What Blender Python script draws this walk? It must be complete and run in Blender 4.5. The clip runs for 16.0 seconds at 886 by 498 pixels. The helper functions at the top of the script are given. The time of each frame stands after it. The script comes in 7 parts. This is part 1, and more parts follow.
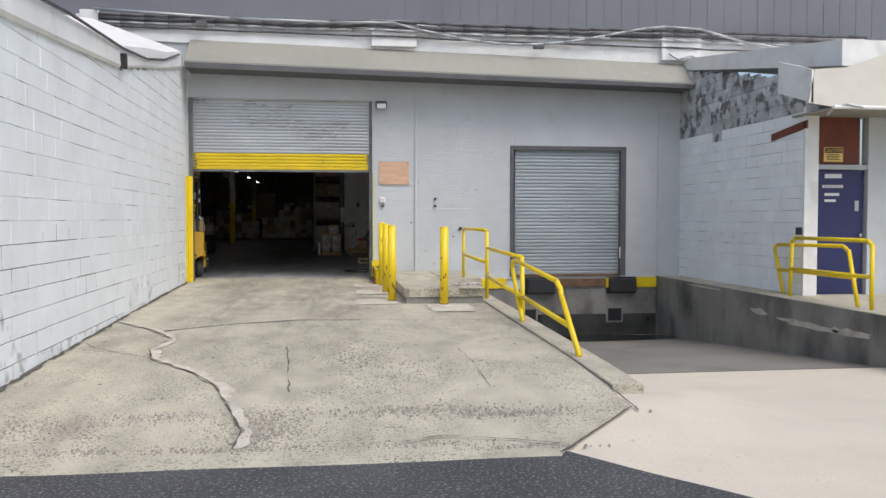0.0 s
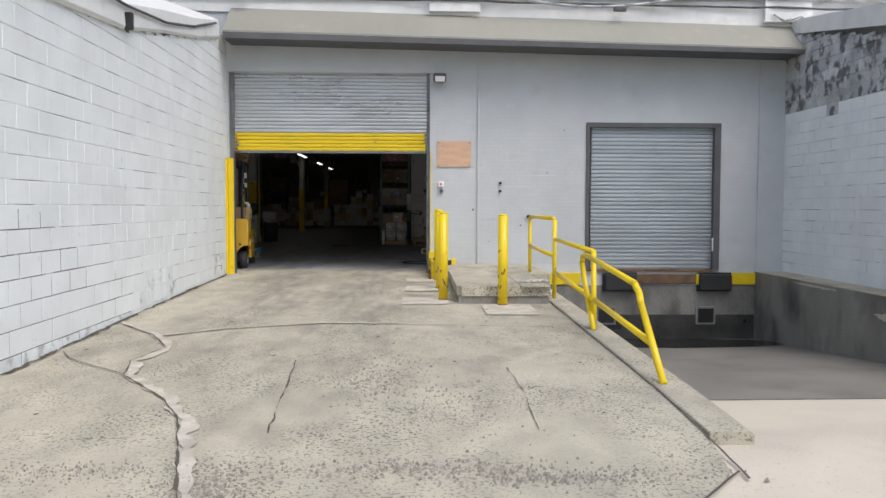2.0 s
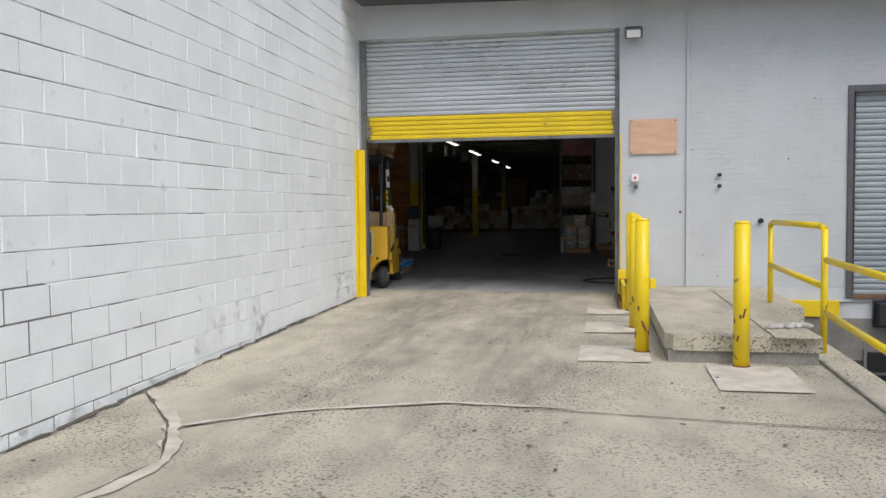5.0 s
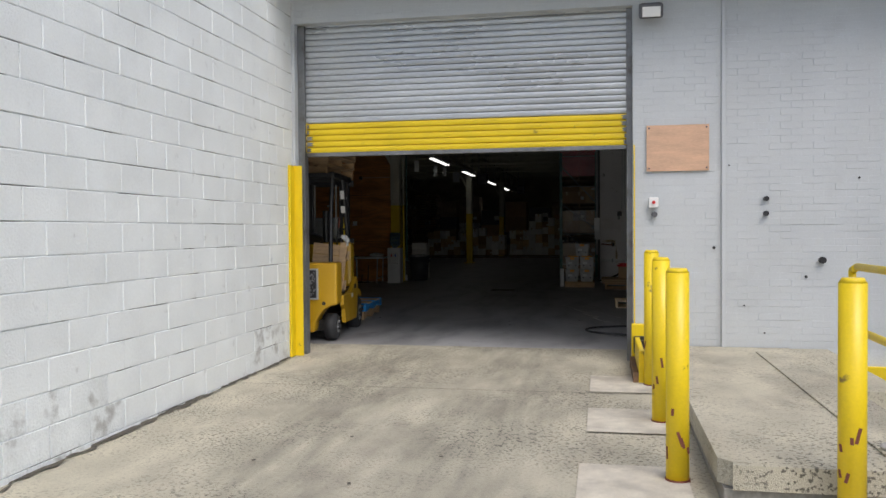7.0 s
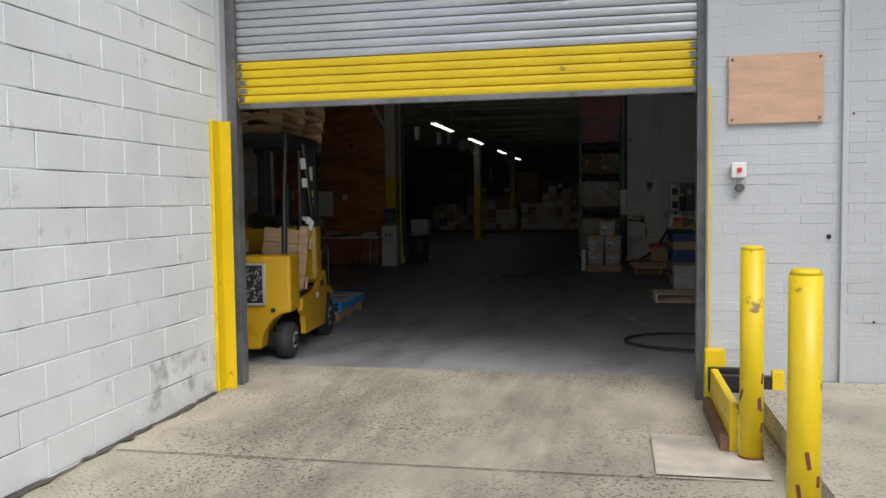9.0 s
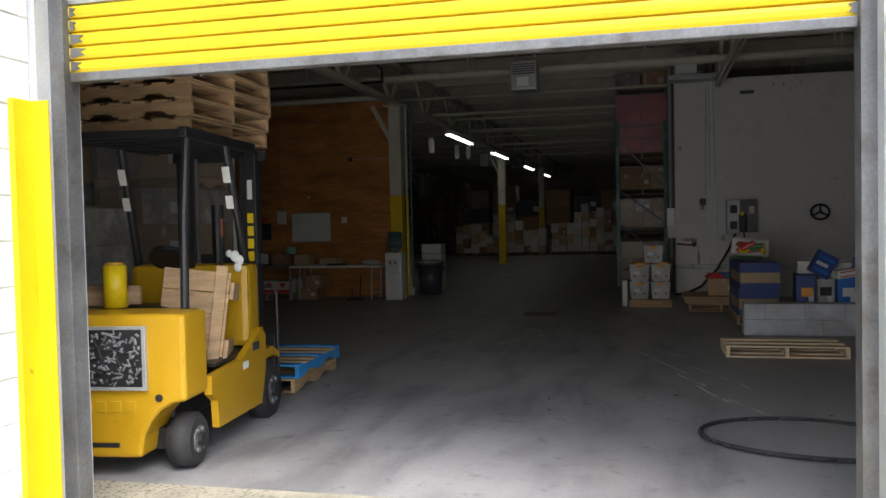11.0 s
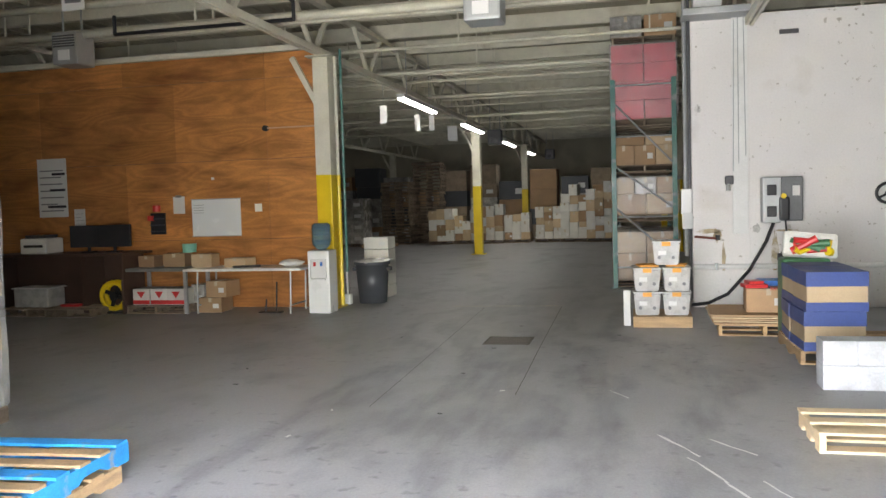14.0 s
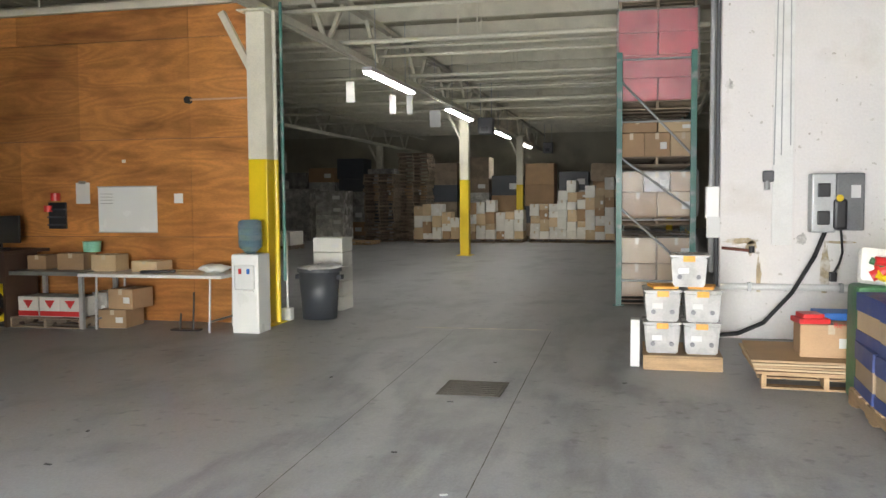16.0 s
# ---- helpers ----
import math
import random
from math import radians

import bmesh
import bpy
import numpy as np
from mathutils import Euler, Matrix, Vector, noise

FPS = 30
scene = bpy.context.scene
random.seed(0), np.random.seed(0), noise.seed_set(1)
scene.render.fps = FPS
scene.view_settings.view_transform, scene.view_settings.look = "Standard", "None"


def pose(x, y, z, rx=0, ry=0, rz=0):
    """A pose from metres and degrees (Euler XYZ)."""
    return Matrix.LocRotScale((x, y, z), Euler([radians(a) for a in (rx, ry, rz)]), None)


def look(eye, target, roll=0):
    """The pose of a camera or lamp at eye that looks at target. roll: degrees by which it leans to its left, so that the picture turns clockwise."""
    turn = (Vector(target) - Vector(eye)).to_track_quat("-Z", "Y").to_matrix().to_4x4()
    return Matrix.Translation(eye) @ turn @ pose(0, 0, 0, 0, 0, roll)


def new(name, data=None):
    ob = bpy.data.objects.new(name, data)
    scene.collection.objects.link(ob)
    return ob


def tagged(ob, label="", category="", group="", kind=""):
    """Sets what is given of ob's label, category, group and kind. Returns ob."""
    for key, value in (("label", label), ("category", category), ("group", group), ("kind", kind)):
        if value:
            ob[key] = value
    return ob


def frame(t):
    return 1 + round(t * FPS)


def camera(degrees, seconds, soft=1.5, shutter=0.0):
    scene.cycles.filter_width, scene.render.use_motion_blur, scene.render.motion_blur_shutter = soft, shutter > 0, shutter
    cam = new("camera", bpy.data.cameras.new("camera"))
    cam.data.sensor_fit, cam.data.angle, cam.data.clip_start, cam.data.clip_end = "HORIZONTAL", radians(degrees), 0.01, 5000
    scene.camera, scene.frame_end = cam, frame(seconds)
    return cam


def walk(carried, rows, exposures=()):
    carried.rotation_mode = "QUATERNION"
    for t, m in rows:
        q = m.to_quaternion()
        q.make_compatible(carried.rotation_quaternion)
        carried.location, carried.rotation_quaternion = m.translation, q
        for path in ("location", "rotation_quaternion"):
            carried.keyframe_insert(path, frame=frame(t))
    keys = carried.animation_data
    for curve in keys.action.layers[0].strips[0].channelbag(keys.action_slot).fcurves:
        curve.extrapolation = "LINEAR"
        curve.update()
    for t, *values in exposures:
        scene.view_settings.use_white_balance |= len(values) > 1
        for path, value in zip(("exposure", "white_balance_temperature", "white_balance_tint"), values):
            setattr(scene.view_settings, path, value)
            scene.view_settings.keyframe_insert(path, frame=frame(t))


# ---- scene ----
cam = camera(56.0, 16.0, soft=1.5)
METRES, EYE, TILT, LEAN, TURN = 20.7, 1.576, 0.0, 0.0, -7.7
ROWS = [
    (0.0, 0.0, 0.0, 0.0, 0.0, -2.07, -0.03),
    (0.5, 0.0072, 0.0203, -0.0015, -1.89, -2.66, -0.17),
    (1.0, 0.0114, 0.0414, -0.0017, 0.28, -2.31, -0.18),
    (1.5, 0.0117, 0.0655, -0.0005, 3.45, -3.01, -0.13),
    (2.0, 0.0153, 0.0921, -0.0014, 5.66, -2.89, -0.17),
    (2.5, 0.0139, 0.1202, -0.0023, 9.19, -3.0, -0.0),
    (3.0, 0.0115, 0.1495, -0.0022, 11.39, -3.16, 0.21),
    (3.5, 0.0089, 0.1805, -0.0011, 12.92, -3.13, 0.42),
    (4.0, 0.0036, 0.211, -0.0004, 15.22, -3.61, 0.59),
    (6.5, -0.0234, 0.381, 0.0038, 19.38, -1.28, 0.22),
    (7.0, -0.0282, 0.4141, 0.006, 18.57, -1.29, 0.41),
    (7.5, -0.0364, 0.4461, 0.0072, 19.57, -1.86, 0.68),
    (8.0, -0.0421, 0.4808, 0.008, 18.51, -2.56, 0.82),
    (8.5, -0.0522, 0.5126, 0.009, 18.74, -3.33, 0.77),
    (11.0, -0.0914, 0.6758, 0.0118, 21.46, -1.87, 1.23),
    (11.5, -0.0976, 0.7079, 0.0122, 19.78, -1.59, 1.04),
    (12.0, -0.1056, 0.7376, 0.0128, 20.75, -2.13, 0.58),
    (12.5, -0.1102, 0.769, 0.0134, 20.76, -2.01, 1.02),
    (13.0, -0.1165, 0.7985, 0.0138, 20.63, -2.24, 0.29),
    (13.5, -0.1226, 0.8303, 0.0136, 19.32, -2.12, 1.22),
    (14.0, -0.1285, 0.8615, 0.0144, 20.72, -3.1, 1.67),
    (14.5, -0.1345, 0.8913, 0.0149, 20.18, -3.25, 1.76),
    (15.0, -0.1408, 0.9232, 0.0162, 23.24, -2.59, 0.88),
    (15.5, -0.1457, 0.9498, 0.0148, 22.94, -2.9, 0.64),
    (16.0, -0.1506, 0.9806, 0.0144, 20.72, -3.47, 0.42),
]
DOOR_W = 11.0
EXPO = [(0.0, 0.42), (8.7, 0.35), (10.0, 0.6), (10.8, 1.25), (11.0, 1.6), (11.5, 2.95), (12.0, 3.75), (12.5, 4.35), (13.0, 4.75), (14.5, 5.35), (16.0, 5.55)]
walk(cam, [(t, pose(0, 0, EYE, TILT, LEAN, TURN) @ pose(METRES * x, METRES * y, METRES * z, 90 + pitch, roll, yaw)) for t, x, y, z, yaw, pitch, roll in ROWS],
     [(t, e, 6500, 10) for t, e in EXPO])

# ---- world and sun: bright overcast ----
world = bpy.data.worlds.new("world")
scene.world = world
world.use_nodes = True
wn = world.node_tree.nodes
sky = wn.new("ShaderNodeTexSky")
sky.sky_type = "NISHITA"
sky.sun_disc = False
sky.sun_elevation, sky.sun_rotation = radians(58), radians(160)
sky.dust_density = 3.0
wn["Background"].inputs[1].default_value = 0.13
world.node_tree.links.new(sky.outputs[0], wn["Background"].inputs[0])
sun = new("sun", bpy.data.lights.new("sun", "SUN"))
sun.data.energy, sun.data.angle, sun.data.color = 1.3, radians(40), (1.0, 0.98, 0.96)
sun.matrix_world = look((13, -13, 23), (0, 0, 0))


# ---- materials ----
def tc_plain(nt, tc):
    mp = nt.nodes.new("ShaderNodeMapping")
    nt.links.new(tc.outputs["Position"], mp.inputs[0])
    return mp


def M(name, col, rough=0.7, metal=0.0, var=0.18, scale=3.0, bump=0.15, fine=60.0, rnd=0.0, stain=None, amount=0.0, sscale=1.2, lo=0.5, hi=0.7, stretch=(1, 1, 1), alpha=1.0, trans=0.0, speck=None):
    m = bpy.data.materials.new(name)
    m.use_nodes = True
    nt = m.node_tree
    b = nt.nodes["Principled BSDF"]
    L = nt.links.new
    tc = nt.nodes.new("ShaderNodeNewGeometry")
    mp = nt.nodes.new("ShaderNodeMapping")
    mp.inputs["Scale"].default_value = stretch
    L(tc.outputs["Position"], mp.inputs[0])

    def noise_tex(sc, detail=5.0, vec=mp):
        n = nt.nodes.new("ShaderNodeTexNoise")
        n.inputs["Scale"].default_value, n.inputs["Detail"].default_value = sc, detail
        L(vec.outputs[0], n.inputs["Vector"])
        return n
    big, small = noise_tex(scale), noise_tex(fine, 3.0)

    def value_range(sock, a, c, d, e):
        r = nt.nodes.new("ShaderNodeMapRange")
        for k, v in enumerate((a, c, d, e)):
            r.inputs[k + 1].default_value = v
        L(sock, r.inputs[0])
        return r.outputs[0]

    def maths(op, p, q):
        n = nt.nodes.new("ShaderNodeMath")
        n.operation = op
        for k, v in enumerate((p, q)):
            if isinstance(v, float):
                n.inputs[k].default_value = v
            else:
                L(v, n.inputs[k])
        return n.outputs[0]
    val = maths("MULTIPLY", value_range(big.outputs[0], 0.3, 0.7, 1 - var, 1 + var), value_range(small.outputs[0], 0.3, 0.7, 1 - var * 0.6, 1 + var * 0.6))
    if rnd:
        oi = nt.nodes.new("ShaderNodeObjectInfo")
        val = maths("MULTIPLY", val, value_range(oi.outputs["Random"], 0, 1, 1 - rnd, 1 + rnd))
    hs = nt.nodes.new("ShaderNodeHueSaturation")
    hs.inputs["Color"].default_value = (*col, 1)
    L(val, hs.inputs["Value"])
    out = hs.outputs[0]
    if stain:
        st = noise_tex(sscale, 9.0)
        mx = nt.nodes.new("ShaderNodeMix")
        mx.data_type = "RGBA"
        mx.inputs[7].default_value = (*stain, 1)
        L(value_range(st.outputs[0], lo, hi, 0, amount), mx.inputs[0])
        L(out, mx.inputs[6])
        out = mx.outputs[2]
    if speck:
        scol, samt, ssc, slo, shi, msc = speck
        sp, mk = noise_tex(ssc, 4.0, tc_plain(nt, tc)), noise_tex(msc, 4.0, tc_plain(nt, tc))
        mx = nt.nodes.new("ShaderNodeMix")
        mx.data_type = "RGBA"
        mx.inputs[7].default_value = (*scol, 1)
        L(maths("MULTIPLY", value_range(sp.outputs[0], slo, shi, 0, samt), value_range(mk.outputs[0], 0.38, 0.6, 0.15, 1)), mx.inputs[0])
        L(out, mx.inputs[6])
        out = mx.outputs[2]
    L(out, b.inputs["Base Color"])
    L(value_range(big.outputs[0], 0.3, 0.7, max(rough - 0.12, 0.03), min(rough + 0.1, 1)), b.inputs["Roughness"])
    b.inputs["Metallic"].default_value = metal
    if trans:
        b.inputs["Transmission Weight"].default_value = trans
    if alpha < 1:
        b.inputs["Alpha"].default_value = alpha
    if bump:
        bp = nt.nodes.new("ShaderNodeBump")
        bp.inputs["Strength"].default_value, bp.inputs["Distance"].default_value = bump, 0.01
        L(small.outputs[0], bp.inputs["Height"])
        L(bp.outputs[0], b.inputs["Normal"])
    return m


def glow(name, col, strength):
    m = bpy.data.materials.new(name)
    m.use_nodes = True
    b = m.node_tree.nodes["Principled BSDF"]
    b.inputs["Emission Color"].default_value = (*col, 1)
    b.inputs["Emission Strength"].default_value = strength
    return m


ASPHALT = M("asphalt", (0.06, 0.062, 0.066), 0.9, var=0.3, scale=1.5, fine=140, bump=1.0, stain=(0.24, 0.24, 0.24), amount=0.9, sscale=48, lo=0.55, hi=0.66)
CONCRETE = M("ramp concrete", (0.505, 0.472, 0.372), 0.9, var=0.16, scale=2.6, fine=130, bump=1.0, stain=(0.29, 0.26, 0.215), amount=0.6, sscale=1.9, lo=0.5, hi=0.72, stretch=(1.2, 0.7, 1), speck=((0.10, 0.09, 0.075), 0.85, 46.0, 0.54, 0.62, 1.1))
APRON = M("apron concrete", (0.62, 0.56, 0.46), 0.9, var=0.07, scale=0.9, fine=110, bump=0.5, stain=(0.46, 0.405, 0.33), amount=0.6, sscale=0.9, lo=0.5, hi=0.75, speck=((0.2, 0.17, 0.14), 0.5, 38.0, 0.62, 0.72, 0.6))
WETCON = M("damp concrete", (0.25, 0.24, 0.215), 0.6, var=0.25, scale=1.4, fine=50, bump=0.4, stain=(0.06, 0.06, 0.055), amount=0.9, sscale=1.3, lo=0.48, hi=0.68, stretch=(1, 1, 0.6))
PITFLOOR = M("pit concrete", (0.22, 0.205, 0.18), 0.75, var=0.15, scale=0.9, fine=70, bump=0.3, stain=(0.08, 0.075, 0.07), amount=0.7, sscale=0.5, lo=0.5, hi=0.7)
PATCH = M("light mortar", (0.56, 0.52, 0.44), 0.9, var=0.15, scale=7, fine=120, bump=0.6, stain=(0.36, 0.33, 0.28), amount=0.7, sscale=4.0, lo=0.48, hi=0.7)
DARKGAP = M("dark joint", (0.10, 0.088, 0.072), 0.95, bump=0.3)
FLOOR = M("warehouse floor", (0.335, 0.336, 0.345), 0.5, var=0.12, scale=1.4, fine=55, bump=0.15, stain=(0.17, 0.17, 0.174), amount=0.6, sscale=1.5, lo=0.5, hi=0.74, stretch=(1.2, 0.7, 1), speck=((0.09, 0.09, 0.092), 0.5, 9.0, 0.60, 0.72, 0.6))
BLOCK = M("painted block", (0.84, 0.868, 0.865), 0.6, var=0.05, scale=2.2, fine=60, bump=0.45, rnd=0.02, stain=(0.42, 0.42, 0.42), amount=0.45, sscale=7.0, lo=0.66, hi=0.76)
BLOCKD = M("chipped painted block", (0.82, 0.85, 0.85), 0.7, var=0.1, scale=3, fine=60, bump=0.8, rnd=0.04, stain=(0.34, 0.33, 0.31), amount=0.7, sscale=5.0, lo=0.54, hi=0.66)
MORTAR = M("painted mortar", (0.71, 0.735, 0.745), 0.8, var=0.12, scale=4, fine=80, bump=0.5, stain=(0.07, 0.068, 0.065), amount=1.0, sscale=1.5, lo=0.50, hi=0.58)
FRONTP = M("painted brick", (0.525, 0.55, 0.56), 0.65, var=0.05, scale=1.5, fine=60, bump=0.35, rnd=0.012, stain=(0.36, 0.36, 0.36), amount=0.4, sscale=2.0, lo=0.6, hi=0.8)
FRONTM = M("painted brick joint", (0.545, 0.57, 0.585), 0.7, var=0.1, bump=0.3)
RAIL = M("dull guide steel", (0.20, 0.205, 0.21), 0.5, 0.5, var=0.2, scale=5, bump=0.15, stain=(0.09, 0.07, 0.05), amount=0.7, sscale=6, lo=0.52, hi=0.7)
WORN = M("weathered block", (0.47, 0.48, 0.48), 0.85, var=0.3, scale=3, fine=50, bump=0.6, rnd=0.12, stain=(0.10, 0.10, 0.10), amount=0.9, sscale=4.5, lo=0.50, hi=0.60)
GREYMETAL = M("grey cladding", (0.16, 0.165, 0.185), 0.5, var=0.06, scale=0.6, fine=20, bump=0.08)
CANOPY = M("khaki sheet metal", (0.30, 0.295, 0.25), 0.55, var=0.06, scale=0.8, fine=30, bump=0.1, stain=(0.4, 0.39, 0.34), amount=0.5, sscale=2.5, lo=0.6, hi=0.8)
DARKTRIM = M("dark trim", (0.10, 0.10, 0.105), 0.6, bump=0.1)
WHITE = M("white paint", (0.78, 0.78, 0.76), 0.55, var=0.06, bump=0.1, stain=(0.5, 0.48, 0.44), amount=0.5, sscale=2.5, lo=0.58, hi=0.78)
STEELDOOR = M("galvanised slat", (0.50, 0.52, 0.535), 0.36, 0.5, var=0.14, scale=2.0, fine=40, bump=0.08, rnd=0.06, stretch=(0.4, 1, 2))
STEELDOOR2 = M("grey painted slat", (0.38, 0.42, 0.445), 0.5, 0.2, var=0.12, scale=2.0, fine=40, bump=0.08, rnd=0.05, stretch=(0.4, 1, 2))
YELLOW = M("yellow paint", (0.80, 0.58, 0.01), 0.42, var=0.06, bump=0.1, stain=(0.16, 0.1, 0.03), amount=0.9, sscale=9.0, lo=0.68, hi=0.74)
YELLOWM = M("machine yellow", (0.47, 0.27, 0.01), 0.38, var=0.05, bump=0.06, stain=(0.3, 0.2, 0.05), amount=0.7, sscale=7.0, lo=0.66, hi=0.75)
BLACK = M("black steel", (0.018, 0.018, 0.02), 0.45, var=0.2, bump=0.1)
RUBBER = M("black rubber", (0.03, 0.03, 0.032), 0.8, var=0.25, bump=0.3)
STEEL = M("bare steel", (0.42, 0.42, 0.42), 0.4, 0.9, var=0.2)
BLUEDOOR = M("navy paint", (0.02, 0.025, 0.10), 0.45, var=0.12, bump=0.05)
RUSTY = M("rusty red board", (0.17, 0.05, 0.03), 0.75, var=0.25, bump=0.2)
RUST = M("rusted steel", (0.17, 0.10, 0.055), 0.8, var=0.35, scale=6, bump=0.3, stain=(0.06, 0.045, 0.035), amount=0.8, sscale=5)
PLY = M("raw plywood", (0.62, 0.40, 0.27), 0.8, var=0.12, scale=5, stretch=(0.5, 1, 3))
WOODP = M("pallet wood", (0.46, 0.31, 0.17), 0.8, var=0.2, scale=4, fine=40, rnd=0.2, bump=0.3, stretch=(1, 1, 6), stain=(0.2, 0.13, 0.08), amount=0.6, sscale=3, lo=0.6, hi=0.75)
WOODB = M("blue pallet paint", (0.03, 0.30, 0.72), 0.7, var=0.2, scale=4, rnd=0.1, bump=0.3, stain=(0.4, 0.33, 0.25), amount=0.8, sscale=6, lo=0.6, hi=0.7)
WOODG = M("weathered pallet wood", (0.27, 0.21, 0.15), 0.85, var=0.25, scale=4, rnd=0.3, bump=0.3)
CARD = M("cardboard", (0.40, 0.26, 0.145), 0.85, var=0.1, scale=3, fine=90, rnd=0.2, bump=0.1)
CARDL = M("pale cardboard", (0.52, 0.39, 0.24), 0.85, var=0.1, scale=3, fine=90, rnd=0.2, bump=0.1)
CARDW = M("white carton", (0.68, 0.67, 0.62), 0.7, var=0.08, rnd=0.1, bump=0.05)
TAPE = M("packing tape", (0.55, 0.46, 0.33), 0.25, var=0.1, bump=0.0)
PAPER = M("white paper", (0.70, 0.70, 0.68), 0.75, var=0.03, bump=0.0)
INK = M("black print", (0.03, 0.03, 0.035), 0.7, var=0.1, bump=0.0)
GREYINK = M("grey print", (0.2, 0.2, 0.21), 0.7, var=0.1, bump=0.0)
CREAM = M("cream roof steel", (0.70, 0.67, 0.55), 0.55, var=0.12, scale=2, bump=0.1, stain=(0.28, 0.23, 0.15), amount=0.5, sscale=2, lo=0.57, hi=0.75)
DECK = M("roof deck", (0.52, 0.485, 0.37), 0.75, var=0.15, scale=0.7, bump=0.15, stain=(0.24, 0.21, 0.15), amount=0.6, sscale=0.8, lo=0.5, hi=0.72)
WHITEWALL = M("white plaster wall", (0.78, 0.755, 0.735), 0.7, var=0.05, scale=0.7, fine=40, bump=0.25, stain=(0.50, 0.45, 0.38), amount=0.55, sscale=1.4, lo=0.6, hi=0.78, speck=((0.3, 0.26, 0.2), 0.7, 13.0, 0.66, 0.7, 1.1))
GREYBLOCK = M("grey block", (0.48, 0.48, 0.48), 0.85, var=0.15, rnd=0.1, bump=0.5)
PLASTICW = M("white plastic", (0.80, 0.80, 0.78), 0.35, var=0.02, bump=0.0)
PLASTICG = M("dark grey plastic", (0.055, 0.06, 0.07), 0.5, var=0.1, bump=0.05)
CLEARP = M("clouded plastic tub", (0.52, 0.51, 0.49), 0.3, var=0.12, scale=7, bump=0.0, alpha=0.92)
BAG = M("clear bin bag", (0.5, 0.5, 0.5), 0.25, var=0.2, bump=0.4, fine=25)
WATER = M("blue water bottle", (0.30, 0.50, 0.62), 0.1, var=0.05, bump=0.0, trans=0.7)
REDWRAP = M("red cartons", (0.60, 0.03, 0.06), 0.35, var=0.2, scale=3, rnd=0.1, bump=0.3, fine=14)
WRAP = M("stretch wrap", (0.8, 0.8, 0.8), 0.12, var=0.05, bump=1.0, fine=9, alpha=0.26, stretch=(1, 1, 2.5))
GREENST = M("green rack steel", (0.05, 0.17, 0.14), 0.45, var=0.15, bump=0.1, stain=(0.35, 0.36, 0.34), amount=0.8, sscale=5, lo=0.55, hi=0.7)
GREYPL = M("galvanised pipe", (0.42, 0.43, 0.43), 0.45, 0.4, var=0.1, bump=0.05)
RED = M("red plastic", (0.6, 0.03, 0.03), 0.4, var=0.05, bump=0.0)
BLUEP = M("blue print", (0.02, 0.16, 0.55), 0.5, var=0.1, rnd=0.1, bump=0.0)
NAVYBOX = M("navy carton", (0.04, 0.07, 0.24), 0.55, var=0.12, bump=0.05)
GREENP = M("green bag", (0.05, 0.17, 0.07), 0.5, var=0.3, bump=0.3, fine=20)
MINT = M("mint plastic", (0.25, 0.6, 0.45), 0.4, bump=0.0)
DARKWOOD = M("dark desk wood", (0.07, 0.04, 0.028), 0.5, var=0.2)
ORANGE = M("manila envelope", (0.80, 0.38, 0.07), 0.7, bump=0.05)
HAZY = M("wrapped goods", (0.40, 0.385, 0.36), 0.25, var=0.35, scale=4, fine=15, rnd=0.3, bump=0.8)
LAMP = glow("tube light", (1.0, 0.98, 0.92), 1.25)
BOARD = M("whiteboard", (0.78, 0.80, 0.79), 0.2, var=0.02, bump=0.0)
CHROME = M("chrome", (0.7, 0.7, 0.7), 0.15, 1.0, var=0.05, bump=0.0)


def plywood_sheet():
    m = M("stained plywood", (0.50, 0.215, 0.06), 0.45, var=0.18, scale=1.1, fine=30, rnd=0.16, bump=0.1, stain=(0.17, 0.06, 0.02), amount=0.75, sscale=1.6, lo=0.48, hi=0.72, stretch=(0.7, 1, 2.6))
    nt = m.node_tree
    b = nt.nodes["Principled BSDF"]
    tc = nt.nodes.new("ShaderNodeTexCoord")
    mp = nt.nodes.new("ShaderNodeMapping")
    mp.inputs["Scale"].default_value = (0.35, 1, 1.9)
    n = nt.nodes.new("ShaderNodeTexNoise")
    n.inputs["Scale"].default_value, n.inputs["Detail"].default_value = 1.7, 1.5
    ring = nt.nodes.new("ShaderNodeMath")
    ring.operation = "MULTIPLY"
    ring.inputs[1].default_value = 70
    sine = nt.nodes.new("ShaderNodeMath")
    sine.operation = "SINE"
    rg = nt.nodes.new("ShaderNodeMapRange")
    for k, v in enumerate((-1, 1, 0.86, 1.06)):
        rg.inputs[k + 1].default_value = v
    mx = nt.nodes.new("ShaderNodeMix")
    mx.data_type, mx.blend_type = "RGBA", "MULTIPLY"
    mx.inputs[0].default_value = 1.0
    L = nt.links.new
    src = b.inputs["Base Color"].links[0].from_socket
    L(tc.outputs["Object"], mp.inputs[0])
    L(mp.outputs[0], n.inputs["Vector"])
    L(n.outputs[0], ring.inputs[0])
    L(ring.outputs[0], sine.inputs[0])
    L(sine.outputs[0], rg.inputs[0])
    L(src, mx.inputs[6])
    L(rg.outputs[0], mx.inputs[7])
    L(mx.outputs[2], b.inputs["Base Color"])
    return m


